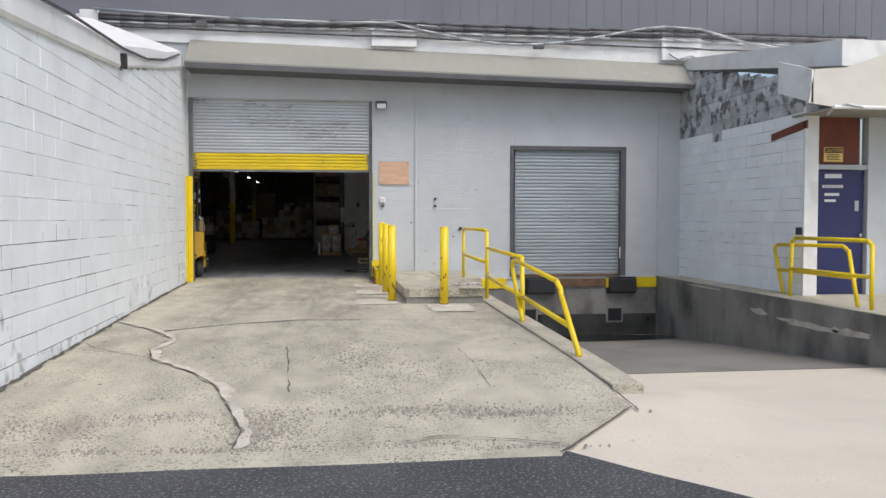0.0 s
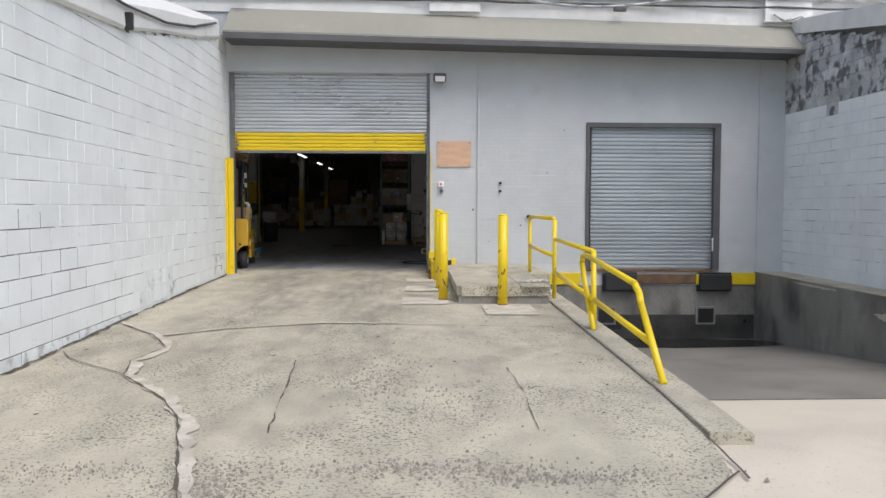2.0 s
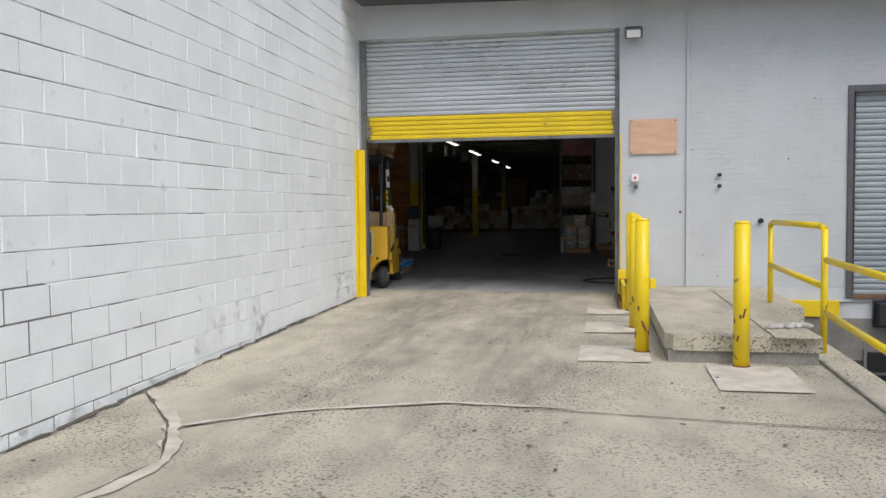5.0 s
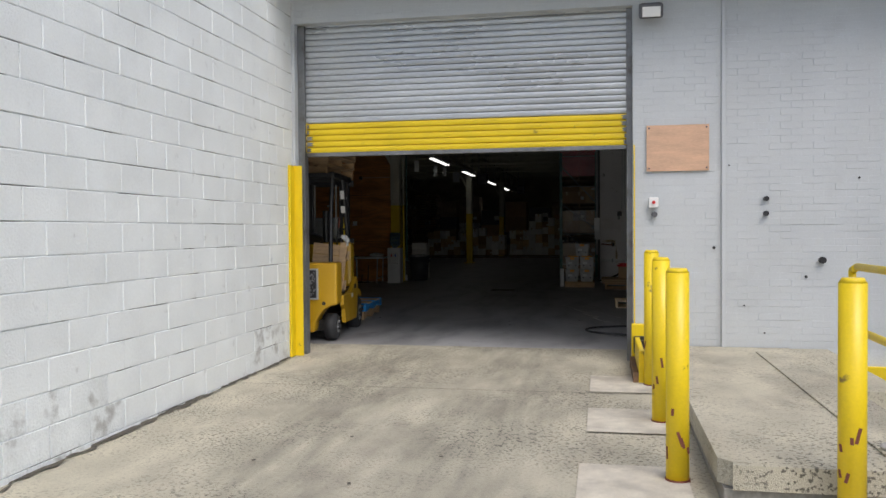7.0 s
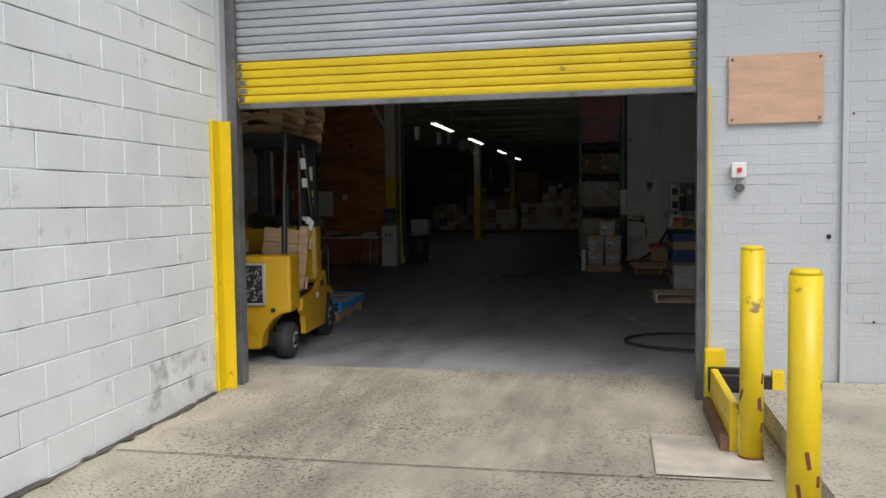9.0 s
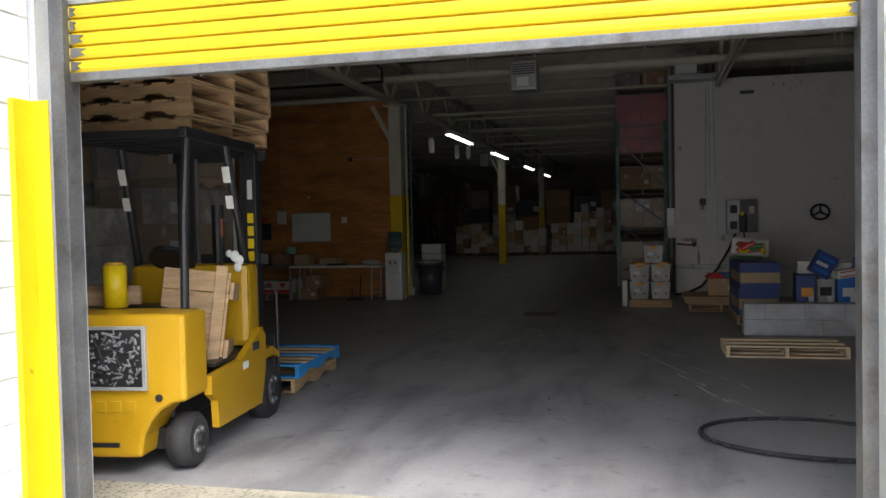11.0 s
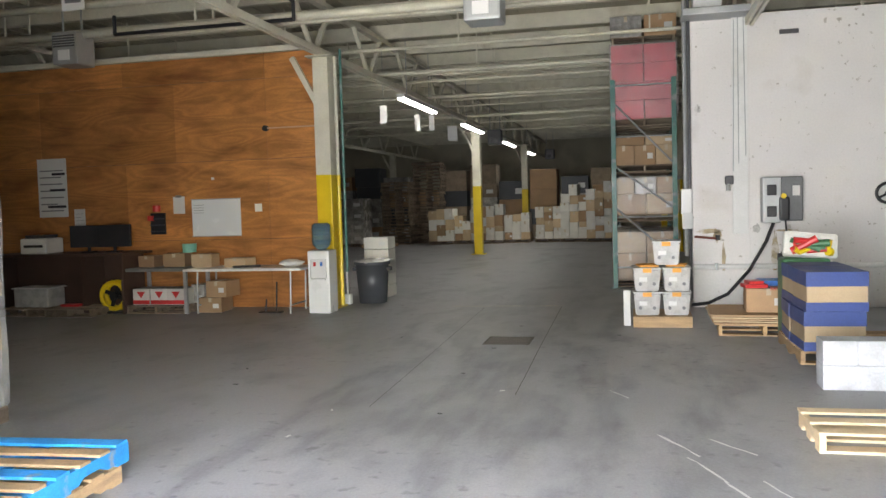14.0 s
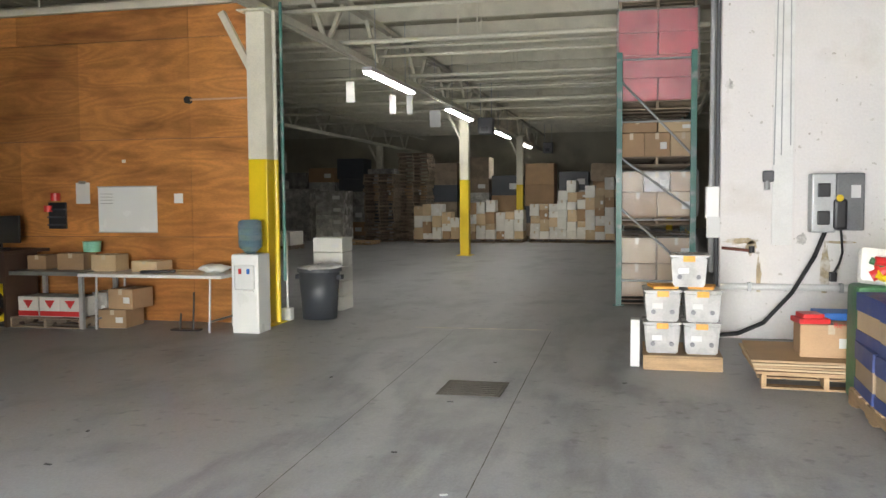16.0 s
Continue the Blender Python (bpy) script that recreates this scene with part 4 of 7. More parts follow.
cs = thing("caution_sign", 8.22, BY + 0.095, 2.52, 0, "small yellow caution sign above the blue door", "sign")
part("plate", B(-0.17, 0.17, -0.008, 0, 0, 0.24, 0.002), M("sign yellow", (0.8, 0.55, 0.15), 0.5, var=0.05, bump=0), cs)
part("header", B(-0.16, 0.16, -0.010, -0.0085, 0.145, 0.23), INK, cs, "black header band")
words("lettering", "CAUTION", 0.075, pose(0, -0.012, 0.163, 90), M("sign orange", (0.85, 0.5, 0.1), 0.5, bump=0), cs)
for k in range(4):
    part("text_bar", B(-0.12, 0.12 - 0.03 * (k % 2), -0.010, -0.0085, 0.03 + k * 0.027, 0.042 + k * 0.027), INK, cs)
aw = thing("awning", 7.1, BY, 3.2, 0, "cream sheet-metal awning over the blue door", "awning")
part("fascia", prism([(0.45, 0.06), (0.0, 0.12), (0.1, 0.62), (0.6, 0.66), (1.7, 1.03), (7, 1.6), (7, 0.06)], 0.05, "xz", -1.0), M("cream metal", (0.66, 0.63, 0.55), 0.5, var=0.05, bump=0.1), aw)
part("soffit", B(0.5, 7, -0.95, 0.3, 0.05, 0.09, 0.004), CANOPY, aw)
part("gutter", T((0.4, -1.02, 0.06), (7, -1.02, 0.06), 0.03), WHITE, aw)
part("pipe_bend", pipe(bmesh.new(), [(0.36, -0.93, -0.05), (0.42, -0.98, 0.06), (0.6, -1.05, 0.1), (0.85, -1.05, 0.06)], 0.02, 8), GREYPL, aw)
part("return_side", prism([(-1.0, 0.12), (-0.05, 0.4), (-0.05, 0.9), (-1.0, 0.62)], 0.03, "yz", 0.05), WHITE, aw)
rs = thing("rust_lintel", RX, 13.0, 3.05, 0, "rusty steel lintel set in the block wall", "lintel")
part("bar", prism([(-0.4, 0.0), (0.7, -0.12), (0.7, 0.0), (-0.4, 0.13)], 0.02, "yz", -0.02), RUSTY, rs)
setting("roof_edge", prism([(W + 0.05, 4.85), (W + 0.05, 5.1), (BY - 0.9, 4.3), (BY - 0.9, 3.9)], 6, "yz", RX + 0.05), WHITE, "white roof membrane behind the block wall", "roof")
rr = thing("guard_rail", 7.3, 0, PZ + 0.008, 0, "yellow tubular guard rail on the platform's edge", "guard rail")
rail_part("loop", [(0.05, 10.5, 0), (0.05, 10.5, 0.88), (0.05, 10.6, 0.95), (0.05, 12.4, 0.95), (0.05, 12.5, 0.88), (0.05, 12.55, 0)], rr)
rail_part("mid_bar", [(0.05, 10.5, 0.45), (0.05, 12.52, 0.45)], rr)
rr2 = thing("guard_rail", 7.3, 0, PZ + 0.008, 0, "yellow tubular stair rail leaning on the platform", "guard rail")
rail_part("loop", [(0.2, 13.0, 0), (0.2, 13.3, 0.75), (0.2, 13.2, 0.82), (0.2, 11.4, 0.85), (0.2, 11.25, 0.78), (0.12, 10.9, 0)], rr2)
rail_part("mid_bar", [(0.2, 13.15, 0.4), (0.2, 11.1, 0.4)], rr2)
ot = thing("outlet_box", RX - 0.02, 12.75, 1.32, 0, "small black outlet box on the block wall", "outlet")
part("box", B(-0.05, 0.02, -0.06, 0.06, 0, 0.12, 0.01), BLACK, ot)
# ---- warehouse shell ----
XL, XR, YB = -26.0, 8.5, 62.0
PW = 29.9
fy = steps(W + 0.85, 27, 14) + steps(29, YB, 8)
setting("floor", sheet(lambda y: steps(XL, XR, 30), fy, lambda x, y: gz(y) + (0.0 if y > W + 0.9 else -0.012)), FLOOR, "dark grey worn concrete warehouse floor with tyre marks", "floor")
bm = B(XL, XR, W + 0.32, YB, 5.25, 5.4)
for k in range(76):
    box(bm, -14 + 0.3 * k, -13.93 + 0.3 * k, W + 0.33, YB - 0.01, 5.235, 5.2505)
setting("ceiling", bm, DECK, "tan ribbed metal roof deck", "ceiling")
for nm, bb in (("wall_west", (-12.7, -12.5, W + 0.32, PW, 0, 5.25)), ("wall_east", (XR, XR + 0.2, W + 0.32, YB, 0, 5.25)), ("wall_far", (XL, XR, YB, YB + 0.2, 0, 5.25)), ("wall_far_west", (XL - 0.2, XL, PW + 0.22, YB, 0, 5.25)), ("wall_back_west", (XL, -12.5, PW, PW + 0.2, 0, 5.25))):
    setting(nm, B(*bb), WHITEWALL if nm != "wall_far" else DECK, "plain plastered warehouse wall", "wall")
setting("wall_inside_front", B(D1 + 0.05, XR, W + 0.321, W + 0.34, 0.28, 5.25), WHITEWALL, "white inner face of the front wall", "wall")
wp = setting("wall_plywood", B(-12.5, -4.86, PW + 0.012, PW + 0.2, 0.3, 4.22), DARKWOOD, "tall partition clad in stained plywood sheets", "wall")
for c, (x0, x1) in enumerate(((-12.5, -10.6), (-10.6, -8.16), (-8.16, -5.72), (-5.72, -4.86))):
    for r, (z0, z1) in enumerate(((0.36, 1.42), (1.42, 2.64), (2.64, 3.86), (3.86, 4.24))):
        sh = 0.0 if r % 2 else (0.9 if c < 2 else 0.0)
        xa_, xb_ = x0 + (sh if c else 0), x1 + (sh if c in (0, 1) else 0)
        part("panel", B(min(xa_, xb_) + 0.003, xb_ - 0.003, PW - 0.006 - 0.003 * ((r + c) % 2), PW + 0.011, z0 + 0.003, z1 - 0.003, 0.0015), PLYWALL, wp)
setting("trim_top", B(-12.5, -4.9, PW - 0.05, PW + 0.2, 4.245, 4.33, 0.004), CREAM, "cream timber rail over the plywood", "trim")
bm = bmesh.new()
box(bm, 0.5, XR, PW, PW + 0.3, 0.36, 4.28)
setting("wall_white", bm, WHITEWALL, "scuffed white plastered wall right of the opening", "wall")
setting("wall_step", B(0.503, 1.24, PW - 0.05, PW - 0.002, 0.37, 4.12, 0.004), WHITEWALL, "flaking white pier at the wall's end", "wall")
setting("pier_strip", B(1.02, 1.22, PW - 0.075, PW - 0.052, 1.36, 4.3, 0.004), WHITE, "white boxed conduit strip on the pier", "trim")
setting("wall_base", B(0.505, XR, PW - 0.06, PW - 0.051, 0.362, 0.86, 0.004), WHITEWALL, "lower band of the white wall", "trim")

# columns
for x, y, s in ((-4.78, PW, 1.0), (-4.78, 42.2, 1.0), (-4.5, 50.9, 1.0), (-10.9, 54.3, 1.0), (-10.9, 42.2, 1.0), (0.9, 42.2, 1.0), (0.9, 54.3, 1.0)):
    c = thing("column", x, y, 0.36, 0, "steel column, yellow below and cream above", "column", "warehouse columns")
    part("lower_shaft", B(-0.12, 0.12, -0.12, 0.12, 0.02, 2.0, 0.012), YELLOW, c, "yellow lower half")
    part("upper_shaft", B(-0.12, 0.12, -0.12, 0.12, 2.0, 3.74, 0.012), CREAM, c, "cream upper half")
    part("base_plate", B(-0.2, 0.2, -0.2, 0.2, 0, 0.02, 0.004), YELLOW, c)
    part("brace", B(-0.04, 0.04, -0.04, 0.04, 0, 0.78, 0.004, m=pose(-0.1, -0.04, 3.08, 0, -28, 0)), CREAM, c)
    part("cap_plate", B(-0.2, 0.2, -0.2, 0.2, 3.74, 3.76, 0.004), CREAM, c)

# roof girders along the walk, joists across
GX = -4.78
for gx, ya, yb_ in ((GX, W + 0.4, YB - 0.1), (1.25, W + 0.4, YB - 0.1), (-10.9, W + 0.4, YB - 0.1)):
    gd = thing("roof_girder", gx, 0, 0, 0, "cream steel lattice girder under the roof", "girder", "roof girders")
    for sx in (-0.055, 0.015):
        part("bottom_chord", B(sx, sx + 0.04, ya, yb_, 4.12, 4.22, 0.004), CREAM, gd)
    part("top_chord", B(-0.06, 0.06, ya, yb_, 4.86, 4.94, 0.004), CREAM, gd)
    y = ya + 0.4
    while y < yb_ - 2:
        for y0, y1 in ((y, y + 0.7), (y + 1.5, y + 0.8)):
            part("web_bar", B(-0.03, 0.03, -0.03, 0.03, 0.0, math.hypot(y1 - y0, 0.72), 0.004, m=pose(0, y1, 4.16, math.degrees(math.atan2(y1 - y0, 0.72)), 0, 0)), CREAM, gd)
        y += 2.6
prof_c = [(-0.05, 0.0), (0.05, 0.0), (0.05, 0.02), (-0.03, 0.02), (-0.03, 0.24), (0.05, 0.24), (0.05, 0.26), (-0.05, 0.26)]
joist_mesh = mesh_of("channel", prism(prof_c, XR - XL - 0.02, "yz", XL + 0.01), CREAM)
strap_mesh = mesh_of("clip_angle", B(-0.05, 0.05, -0.06, 0.06, 0.0, 0.1, 0.004), CREAM)
for k in range(27):
    jt = thing("roof_purlin", 0, W + 1.0 + 1.62 * k, 4.97, 0, "cream steel channel purlin under the roof deck", "purlin", "roof purlins")
    o = new("channel", joist_mesh)
    o.parent = jt
    for x in (-10.9, GX, 1.25):
        o = new("clip_angle", strap_mesh)
        o.parent = jt
        o.location = (x, 0, -0.1)
for y, z, r in ((19.6, 4.6, 0.03), (20.3, 4.5, 0.045), (21.8, 4.72, 0.03), (22.4, 4.42, 0.025), (23.4, 4.52, 0.04), (24.3, 4.75, 0.04), (26.2, 4.62, 0.03), (26.7, 4.45, 0.025), (31.4, 4.45, 0.03), (34.6, 4.5, 0.03), (35.0, 4.42, 0.03), (38.8, 4.5, 0.035), (39.4, 4.4, 0.025), (44.0, 4.4, 0.04), (47.0, 4.4, 0.04), (25.2, 4.35, 0.05), (27.4, 4.5, 0.05), (28.4, 4.38, 0.06), (28.9, 4.42, 0.03), (33.0, 4.3, 0.04), (37.0, 4.35, 0.04), (41.0, 4.3, 0.05)):
    pp = thing("ceiling_pipe", 0, y, z, 0, "cream sprinkler pipe slung under the joists", "pipe", "ceiling pipes")
    part("pipe", T((-12.3, 0, 0), (XR - 0.1, 0, 0), r, 10), CREAM, pp, smooth=True)
    for x in (-9, -6, -3, 0, 3, 6):
        part("hanger", B(x - 0.012, x + 0.012, -0.012, 0.012, r, 5.24 - z), CREAM, pp)
dc = thing("black_conduit", -4.6, 22, 4.55, 0, "black conduit run along the girder", "conduit")
part("pipe", pipe(bmesh.new(), [(0.5, 0, 0.0), (0.2, 5, 0.0), (0.1, 6.2, -0.02), (0.1, 6.2, -0.25), (-2.5, 6.2, -0.25), (-2.5, 6.2, 0)], 0.025, 8), BLACK, dc)


def tube_light(x, y, z):
    t = thing("tube_light", x, y, z, 0, "lit fluorescent tube fitting hung from the girder", "ceiling light", "tube lights")
    part("housing", B(-0.08, 0.08, -1.36, 1.36, 0.05, 0.12, 0.01), WHITE, t)
    for dx in (-0.04, 0.04):
        part("tube", T((dx, -1.34, 0.025), (dx, 1.34, 0.025), 0.018, 8), LAMP, t)
    for yy in (-0.9, 0.9):
        part("hanger", B(-0.006, 0.006, yy - 0.006, yy + 0.006, 0.12, 5.24 - z), GREYPL, t)


for y in (34.5, 40.3, 46.9, 52.7):
    tube_light(-4.5, y, 3.83)


# ---- door fill: added area lamp in the doorway, standing in for extra daylight ----
fill_lamp = new("door_fill", bpy.data.lights.new("door_fill", "AREA"))
fill_lamp.data.shape, fill_lamp.data.size, fill_lamp.data.size_y, fill_lamp.data.energy, fill_lamp.data.color = "RECTANGLE", 3.5, 2.1, DOOR_W, (0.97, 0.98, 1.0)
fill_lamp.data.spread = radians(145)
fill_lamp.matrix_world = look((-0.98, W + 0.12, 1.45), (-1.2, W + 12, 0.7))


# ---- pallets ----
def pallet(x, y, z, rz=0.0, w=1.22, d=1.02, label="", material=WOODP, stringer=None, group="", bare=None):
    p = thing("pallet", x, y, z, rz, label or "bare wooden pallet on the warehouse floor", "pallet", group)
    prof = [(-d / 2, 0), (-d * 0.32, 0), (-d * 0.28, 0.03), (-d * 0.14, 0.03), (-d * 0.10, 0), (d * 0.10, 0), (d * 0.14, 0.03), (d * 0.28, 0.03), (d * 0.32, 0), (d / 2, 0), (d / 2, 0.09), (-d / 2, 0.09)]
    sm = mesh_of("stringer", prism(prof, 0.038, "yz", -0.019), stringer or material)
    for xx in (-w / 2 + 0.02, 0, w / 2 - 0.02):
        o = new("stringer", sm)
        o.parent = p
        o.location = (xx, 0, 0.016)
    tm = mesh_of("deck_board", B(-w / 2, w / 2, -0.06, 0.06, 0, 0.017, 0.003), material)
    bare_mesh = mesh_of("deck_board", B(-w / 2, w / 2, -0.05, 0.05, 0, 0.017, 0.003), bare) if bare else None
    nb = max(3, int(d / 0.16))
    for k in range(nb):
        o = new("deck_board", bare_mesh if bare and k not in (0, nb // 2, nb - 1) else tm)
        o.parent = p
        o.location = (random.uniform(-0.008, 0.008), -d / 2 + 0.06 + (d - 0.12) * k / (nb - 1), 0.1065)
        o.rotation_euler.z = random.uniform(-0.01, 0.01)
    for yy in (-d / 2 + 0.06, 0, d / 2 - 0.06):
        o = new("bottom_board", tm)
        o.parent = p
        o.location = (0, yy, -0.0005)
    return p


PH = 0.126


def carton(x, y, z, w, d, h, rz=0.0, material=CARD, label="", group="", tape=True, tag=True, name="carton"):
    c = thing(name, x, y, z, rz, label or "closed brown cardboard carton", "box", group)
    part("body", B(-w / 2, w / 2, -d / 2, d / 2, 0, h, 0.006), material, c)
    if tape:
        part("tape", B(-0.025, 0.025, -d / 2 - 0.0015, d / 2 + 0.0015, h * 0.72, h + 0.0015), TAPE, c)
    if tag:
        part("label", B(w * 0.12, w * 0.38, -d / 2 - 0.002, -d / 2 - 0.0003, h * 0.3, h * 0.6), PAPER, c, "white paper label")
    return c


# ---- forklift ----
fk = thing("forklift", -3.23, 18.43, gz(19.3), 7, "yellow counterbalance forklift with black mast and bare engine bay", "forklift")
arch = [(0.53, 0.47), (0.44, 0.455), (0.36, 0.41), (0.30, 0.34), (0.255, 0.25), (0.235, 0.12)]
cw = prism([(-0.53, 1.0), (0.53, 1.0)] + arch + [(-px, pz) for px, pz in arch[::-1]], 0.34, "xz", 0.10)
bmesh.ops.bevel(cw, geom=[e for e in cw.edges if e.calc_face_angle(0) > 0.6], offset=0.03, segments=3, affect="EDGES", profile=0.6)
part("counterweight", cw, YELLOWM, fk)
part("hood", B(-0.50, 0.40, 0.445, 0.64, 0.60, 0.985, 0.02), YELLOWM, fk)
part("rear_axle", B(-0.34, 0.34, 0.30, 0.42, 0.12, 0.26, 0.01), BLACK, fk)
rm = part("radiator_opening", B(-0.36, 0.27, 0.082, 0.098, 0.56, 0.91, 0.01), BLACK, fk, "open engine bay full of dark parts")
for bb in ((-0.385, -0.36, 0.54, 0.93), (0.27, 0.295, 0.54, 0.93), (-0.36, 0.27, 0.91, 0.93), (-0.36, 0.27, 0.54, 0.56)):
    part("rim", B(bb[0], bb[1], 0.07, 0.1, bb[2], bb[3], 0.004), GREYPL, fk, "pale bent rim")
bm = bmesh.new()
for _ in range(190):
    x, z = random.uniform(-0.34, 0.25), random.uniform(0.58, 0.89)
    a = random.uniform(0, 6.3)
    l = random.uniform(0.01, 0.05)
    tube(bm, (x, 0.08, z), (x + l * math.cos(a), 0.066, z + l * math.sin(a)), random.uniform(0.002, 0.009), 6)
tagged(part("engine_block", bm, GREYINK, rm, "tangle of dull metal engine parts"), kind="stuff")
for k in range(6):
    part("hose", pipe(bmesh.new(), [(random.uniform(-0.34, 0.25), 0.074, random.uniform(0.58, 0.89)) for _ in range(4)], 0.006, 6), RUBBER, rm)
for k in range(6):
    x = -0.33 + k * 0.095
    part("raised_mark", B(x, x + 0.066, 0.094, 0.112, 0.40, 0.47, 0.004), YELLOWM, fk)
part("slot", B(-0.25, 0.1, 0.094, 0.105, 0.185, 0.215, 0.005), BLACK, fk, "dark slot")
part("hole", T((0.36, 0.094, 0.49), (0.36, 0.12, 0.49), 0.024, 16), BLACK, fk)
part("tow_pin", T((-0.1, 0.086, 0.23), (-0.1, 0.095, 0.32), 0.011, 8), BLACK, fk)
part("side_panel", prism([(0.56, 0.20), (1.40, 0.18), (1.50, 0.42), (1.52, 0.68), (1.44, 0.75), (1.0, 0.58), (0.45, 0.56), (0.445, 0.44), (0.54, 0.38)], 0.05, "yz", 0.50), YELLOWM, fk)
part("side_panel", prism([(0.56, 0.20), (1.40, 0.18), (1.50, 0.42), (1.52, 0.68), (1.44, 0.75), (1.0, 0.58), (0.45, 0.56), (0.445, 0.44), (0.54, 0.38)], 0.05, "yz", -0.55), YELLOWM, fk)
part("chassis", B(-0.30, 0.30, 0.44, 1.85, 0.24, 0.58, 0.02), BLACK, fk)
part("floor_plate", B(-0.5, 0.5, 0.63, 1.5, 0.585, 0.61, 0.005), BLACK, fk)
part("dash_cowl", B(-0.42, 0.5, 1.30, 1.55, 0.62, 1.24, 0.05), YELLOWM, fk)
part("fender", prism([(1.30, 0.20), (1.36, 0.46), (1.50, 0.56), (1.70, 0.57), (1.86, 0.50), (1.88, 0.45), (1.70, 0.50), (1.54, 0.49), (1.43, 0.38), (1.38, 0.2)], 0.16, "yz", 0.38), YELLOWM, fk)
part("decal", B(0.551, 0.554, 1.22, 1.36, 0.60, 0.66), INK, fk, "small black marking bar")
part("decal", B(0.551, 0.554, 1.02, 1.12, 0.50, 0.55), PAPER, fk, "small white sticker")


def wheel(x, y, r, w):
    bm = T((x - w / 2, y, r), (x + w / 2, y, r), r, 32)
    bmesh.ops.bevel(bm, geom=[e for e in bm.edges if e.calc_face_angle(0) > 1.2], offset=0.025, segments=2, affect="EDGES")
    wh = part("wheel", bm, RUBBER, fk, "black rubber tyre", smooth=True)
    for s in (1, -1):
        part("rim", T((x + s * (w / 2 - 0.03), y, r), (x + s * (w / 2 + 0.003), y, r), r * 0.62, 24, r * 0.5 if s > 0 else r * 0.62), RAIL, wh)
        part("hub", T((x + s * w / 2, y, r), (x + s * (w / 2 + 0.03), y, r), r * 0.25, 16), BLACK, wh)
    for a in range(6):
        part("bolt", T((x + w / 2, y + r * 0.4 * math.cos(a * 1.047), r + r * 0.4 * math.sin(a * 1.047)), (x + w / 2 + 0.014, y + r * 0.4 * math.cos(a * 1.047), r + r * 0.4 * math.sin(a * 1.047)), 0.014, 8), STEEL, wh)


wheel(0.41, 0.37, 0.172, 0.16)
wheel(-0.41, 0.37, 0.172, 0.16)
wheel(0.46, 1.68, 0.225, 0.17)
wheel(-0.46, 1.68, 0.225, 0.17)
# overhead guard
for sx in (-0.40, 0.40):
    part("guard_leg", pipe(bmesh.new(), [(sx * 0.95, 0.46, 0.98), (sx * 0.95, 0.49, 1.6), (sx, 0.52, 2.12)], 0.028, 10), BLACK, fk)
    part("guard_leg", pipe(bmesh.new(), [(sx * 1.1, 1.62, 0.60), (sx * 1.08, 1.50, 1.1), (sx, 1.18, 2.12)], 0.03, 10), BLACK, fk)
    part("guard_side", B(sx - 0.03, sx + 0.03, 0.45, 1.75, 2.10, 2.17, 0.01), BLACK, fk)
    part("sticker", B(sx - 0.028, sx + 0.028, -0.034, -0.031, 0, 0.12, m=pose(0, 1.235, 1.85, 17)), PAPER, fk, "white sticker")
    part("sticker", B(sx - 0.028, sx + 0.028, -0.034, -0.031, 0, 0.10, m=pose(0, 1.285, 1.66, 17)), PAPER, fk, "white sticker")
for k in range(8):
    part("guard_bar", B(-0.38, 0.38, 0.5 + k * 0.17, 0.54 + k * 0.17, 2.11, 2.16, 0.006), BLACK, fk)
# mast, carriage, forks
for sx in (-0.29, 0.29):
    mr = part("mast_rail", B(sx - 0.05, sx + 0.05, 1.98, 2.12, 0.12, 2.14, 0.006), BLACK, fk)
    part("inner_rail", B(sx * 0.78 - 0.03, sx * 0.78 + 0.03, 2.0, 2.1, 0.15, 2.1, 0.006), BLACK, fk)
    part("lift_chain", B(sx * 0.55 - 0.012, sx * 0.55 + 0.012, 1.96, 1.98, 0.4, 2.08), STEEL, fk)
for k in range(6):
    part("mast_mark", B(0.265, 0.315, 1.972, 1.979, 1.02 + k * 0.105, 1.10 + k * 0.105), YELLOW, fk, "yellow lettering bar on the mast")
part("mast_sticker", B(0.27, 0.31, 1.972, 1.979, 1.74, 1.9), PAPER, fk)
for z in (0.4, 1.2, 2.06):
    part("cross_member", B(-0.4, 0.4, 2.05, 2.11, z, z + 0.09, 0.006), BLACK, fk)
part("lift_cylinder", T((0.0, 2.0, 0.2), (0.0, 2.0, 1.7), 0.05, 12), BLACK, fk)
part("carriage", B(-0.42, 0.42, 2.13, 2.19, 0.12, 0.6, 0.008), BLACK, fk)
part("load_backrest", pipe(bmesh.new(), [(-0.42, 2.2, 0.1), (-0.42, 2.2, 0.95), (-0.38, 2.2, 1.0), (0.38, 2.2, 1.0), (0.42, 2.2, 0.95), (0.42, 2.2, 0.1)], 0.012, 8), BLACK, fk)
for sx in (-0.26, 0.0, 0.26):
    part("backrest_bar", B(sx - 0.012, sx + 0.012, 2.19, 2.21, 0.6, 0.99), BLACK, fk)
for sx in (-0.3, 0.3):
    part("fork", B(sx - 0.05, sx + 0.05, 2.2, 3.2, 0.03, 0.065, 0.004), BLACK, fk)
part("steering_wheel", T((-0.05, 1.22, 1.27), (-0.05, 1.24, 1.30), 0.17, 24), BLACK, fk)
part("lever", T((0.3, 1.3, 1.2), (0.34, 1.22, 1.5), 0.012, 8), BLACK, fk)
part("lever_grip", T((0.34, 1.22, 1.45), (0.355, 1.19, 1.58), 0.014, 10), RUSTY, fk, "dull red lever grip")
part("seat_cushion", B(-0.3, 0.12, 0.72, 1.1, 0.61, 0.98, 0.04), BLACK, fk)
cup = thing("work_glove", -2.96, 19.72, 1.6, 20, "white cloth glove hung on the forklift's post", "glove")
bm = bmesh.new()
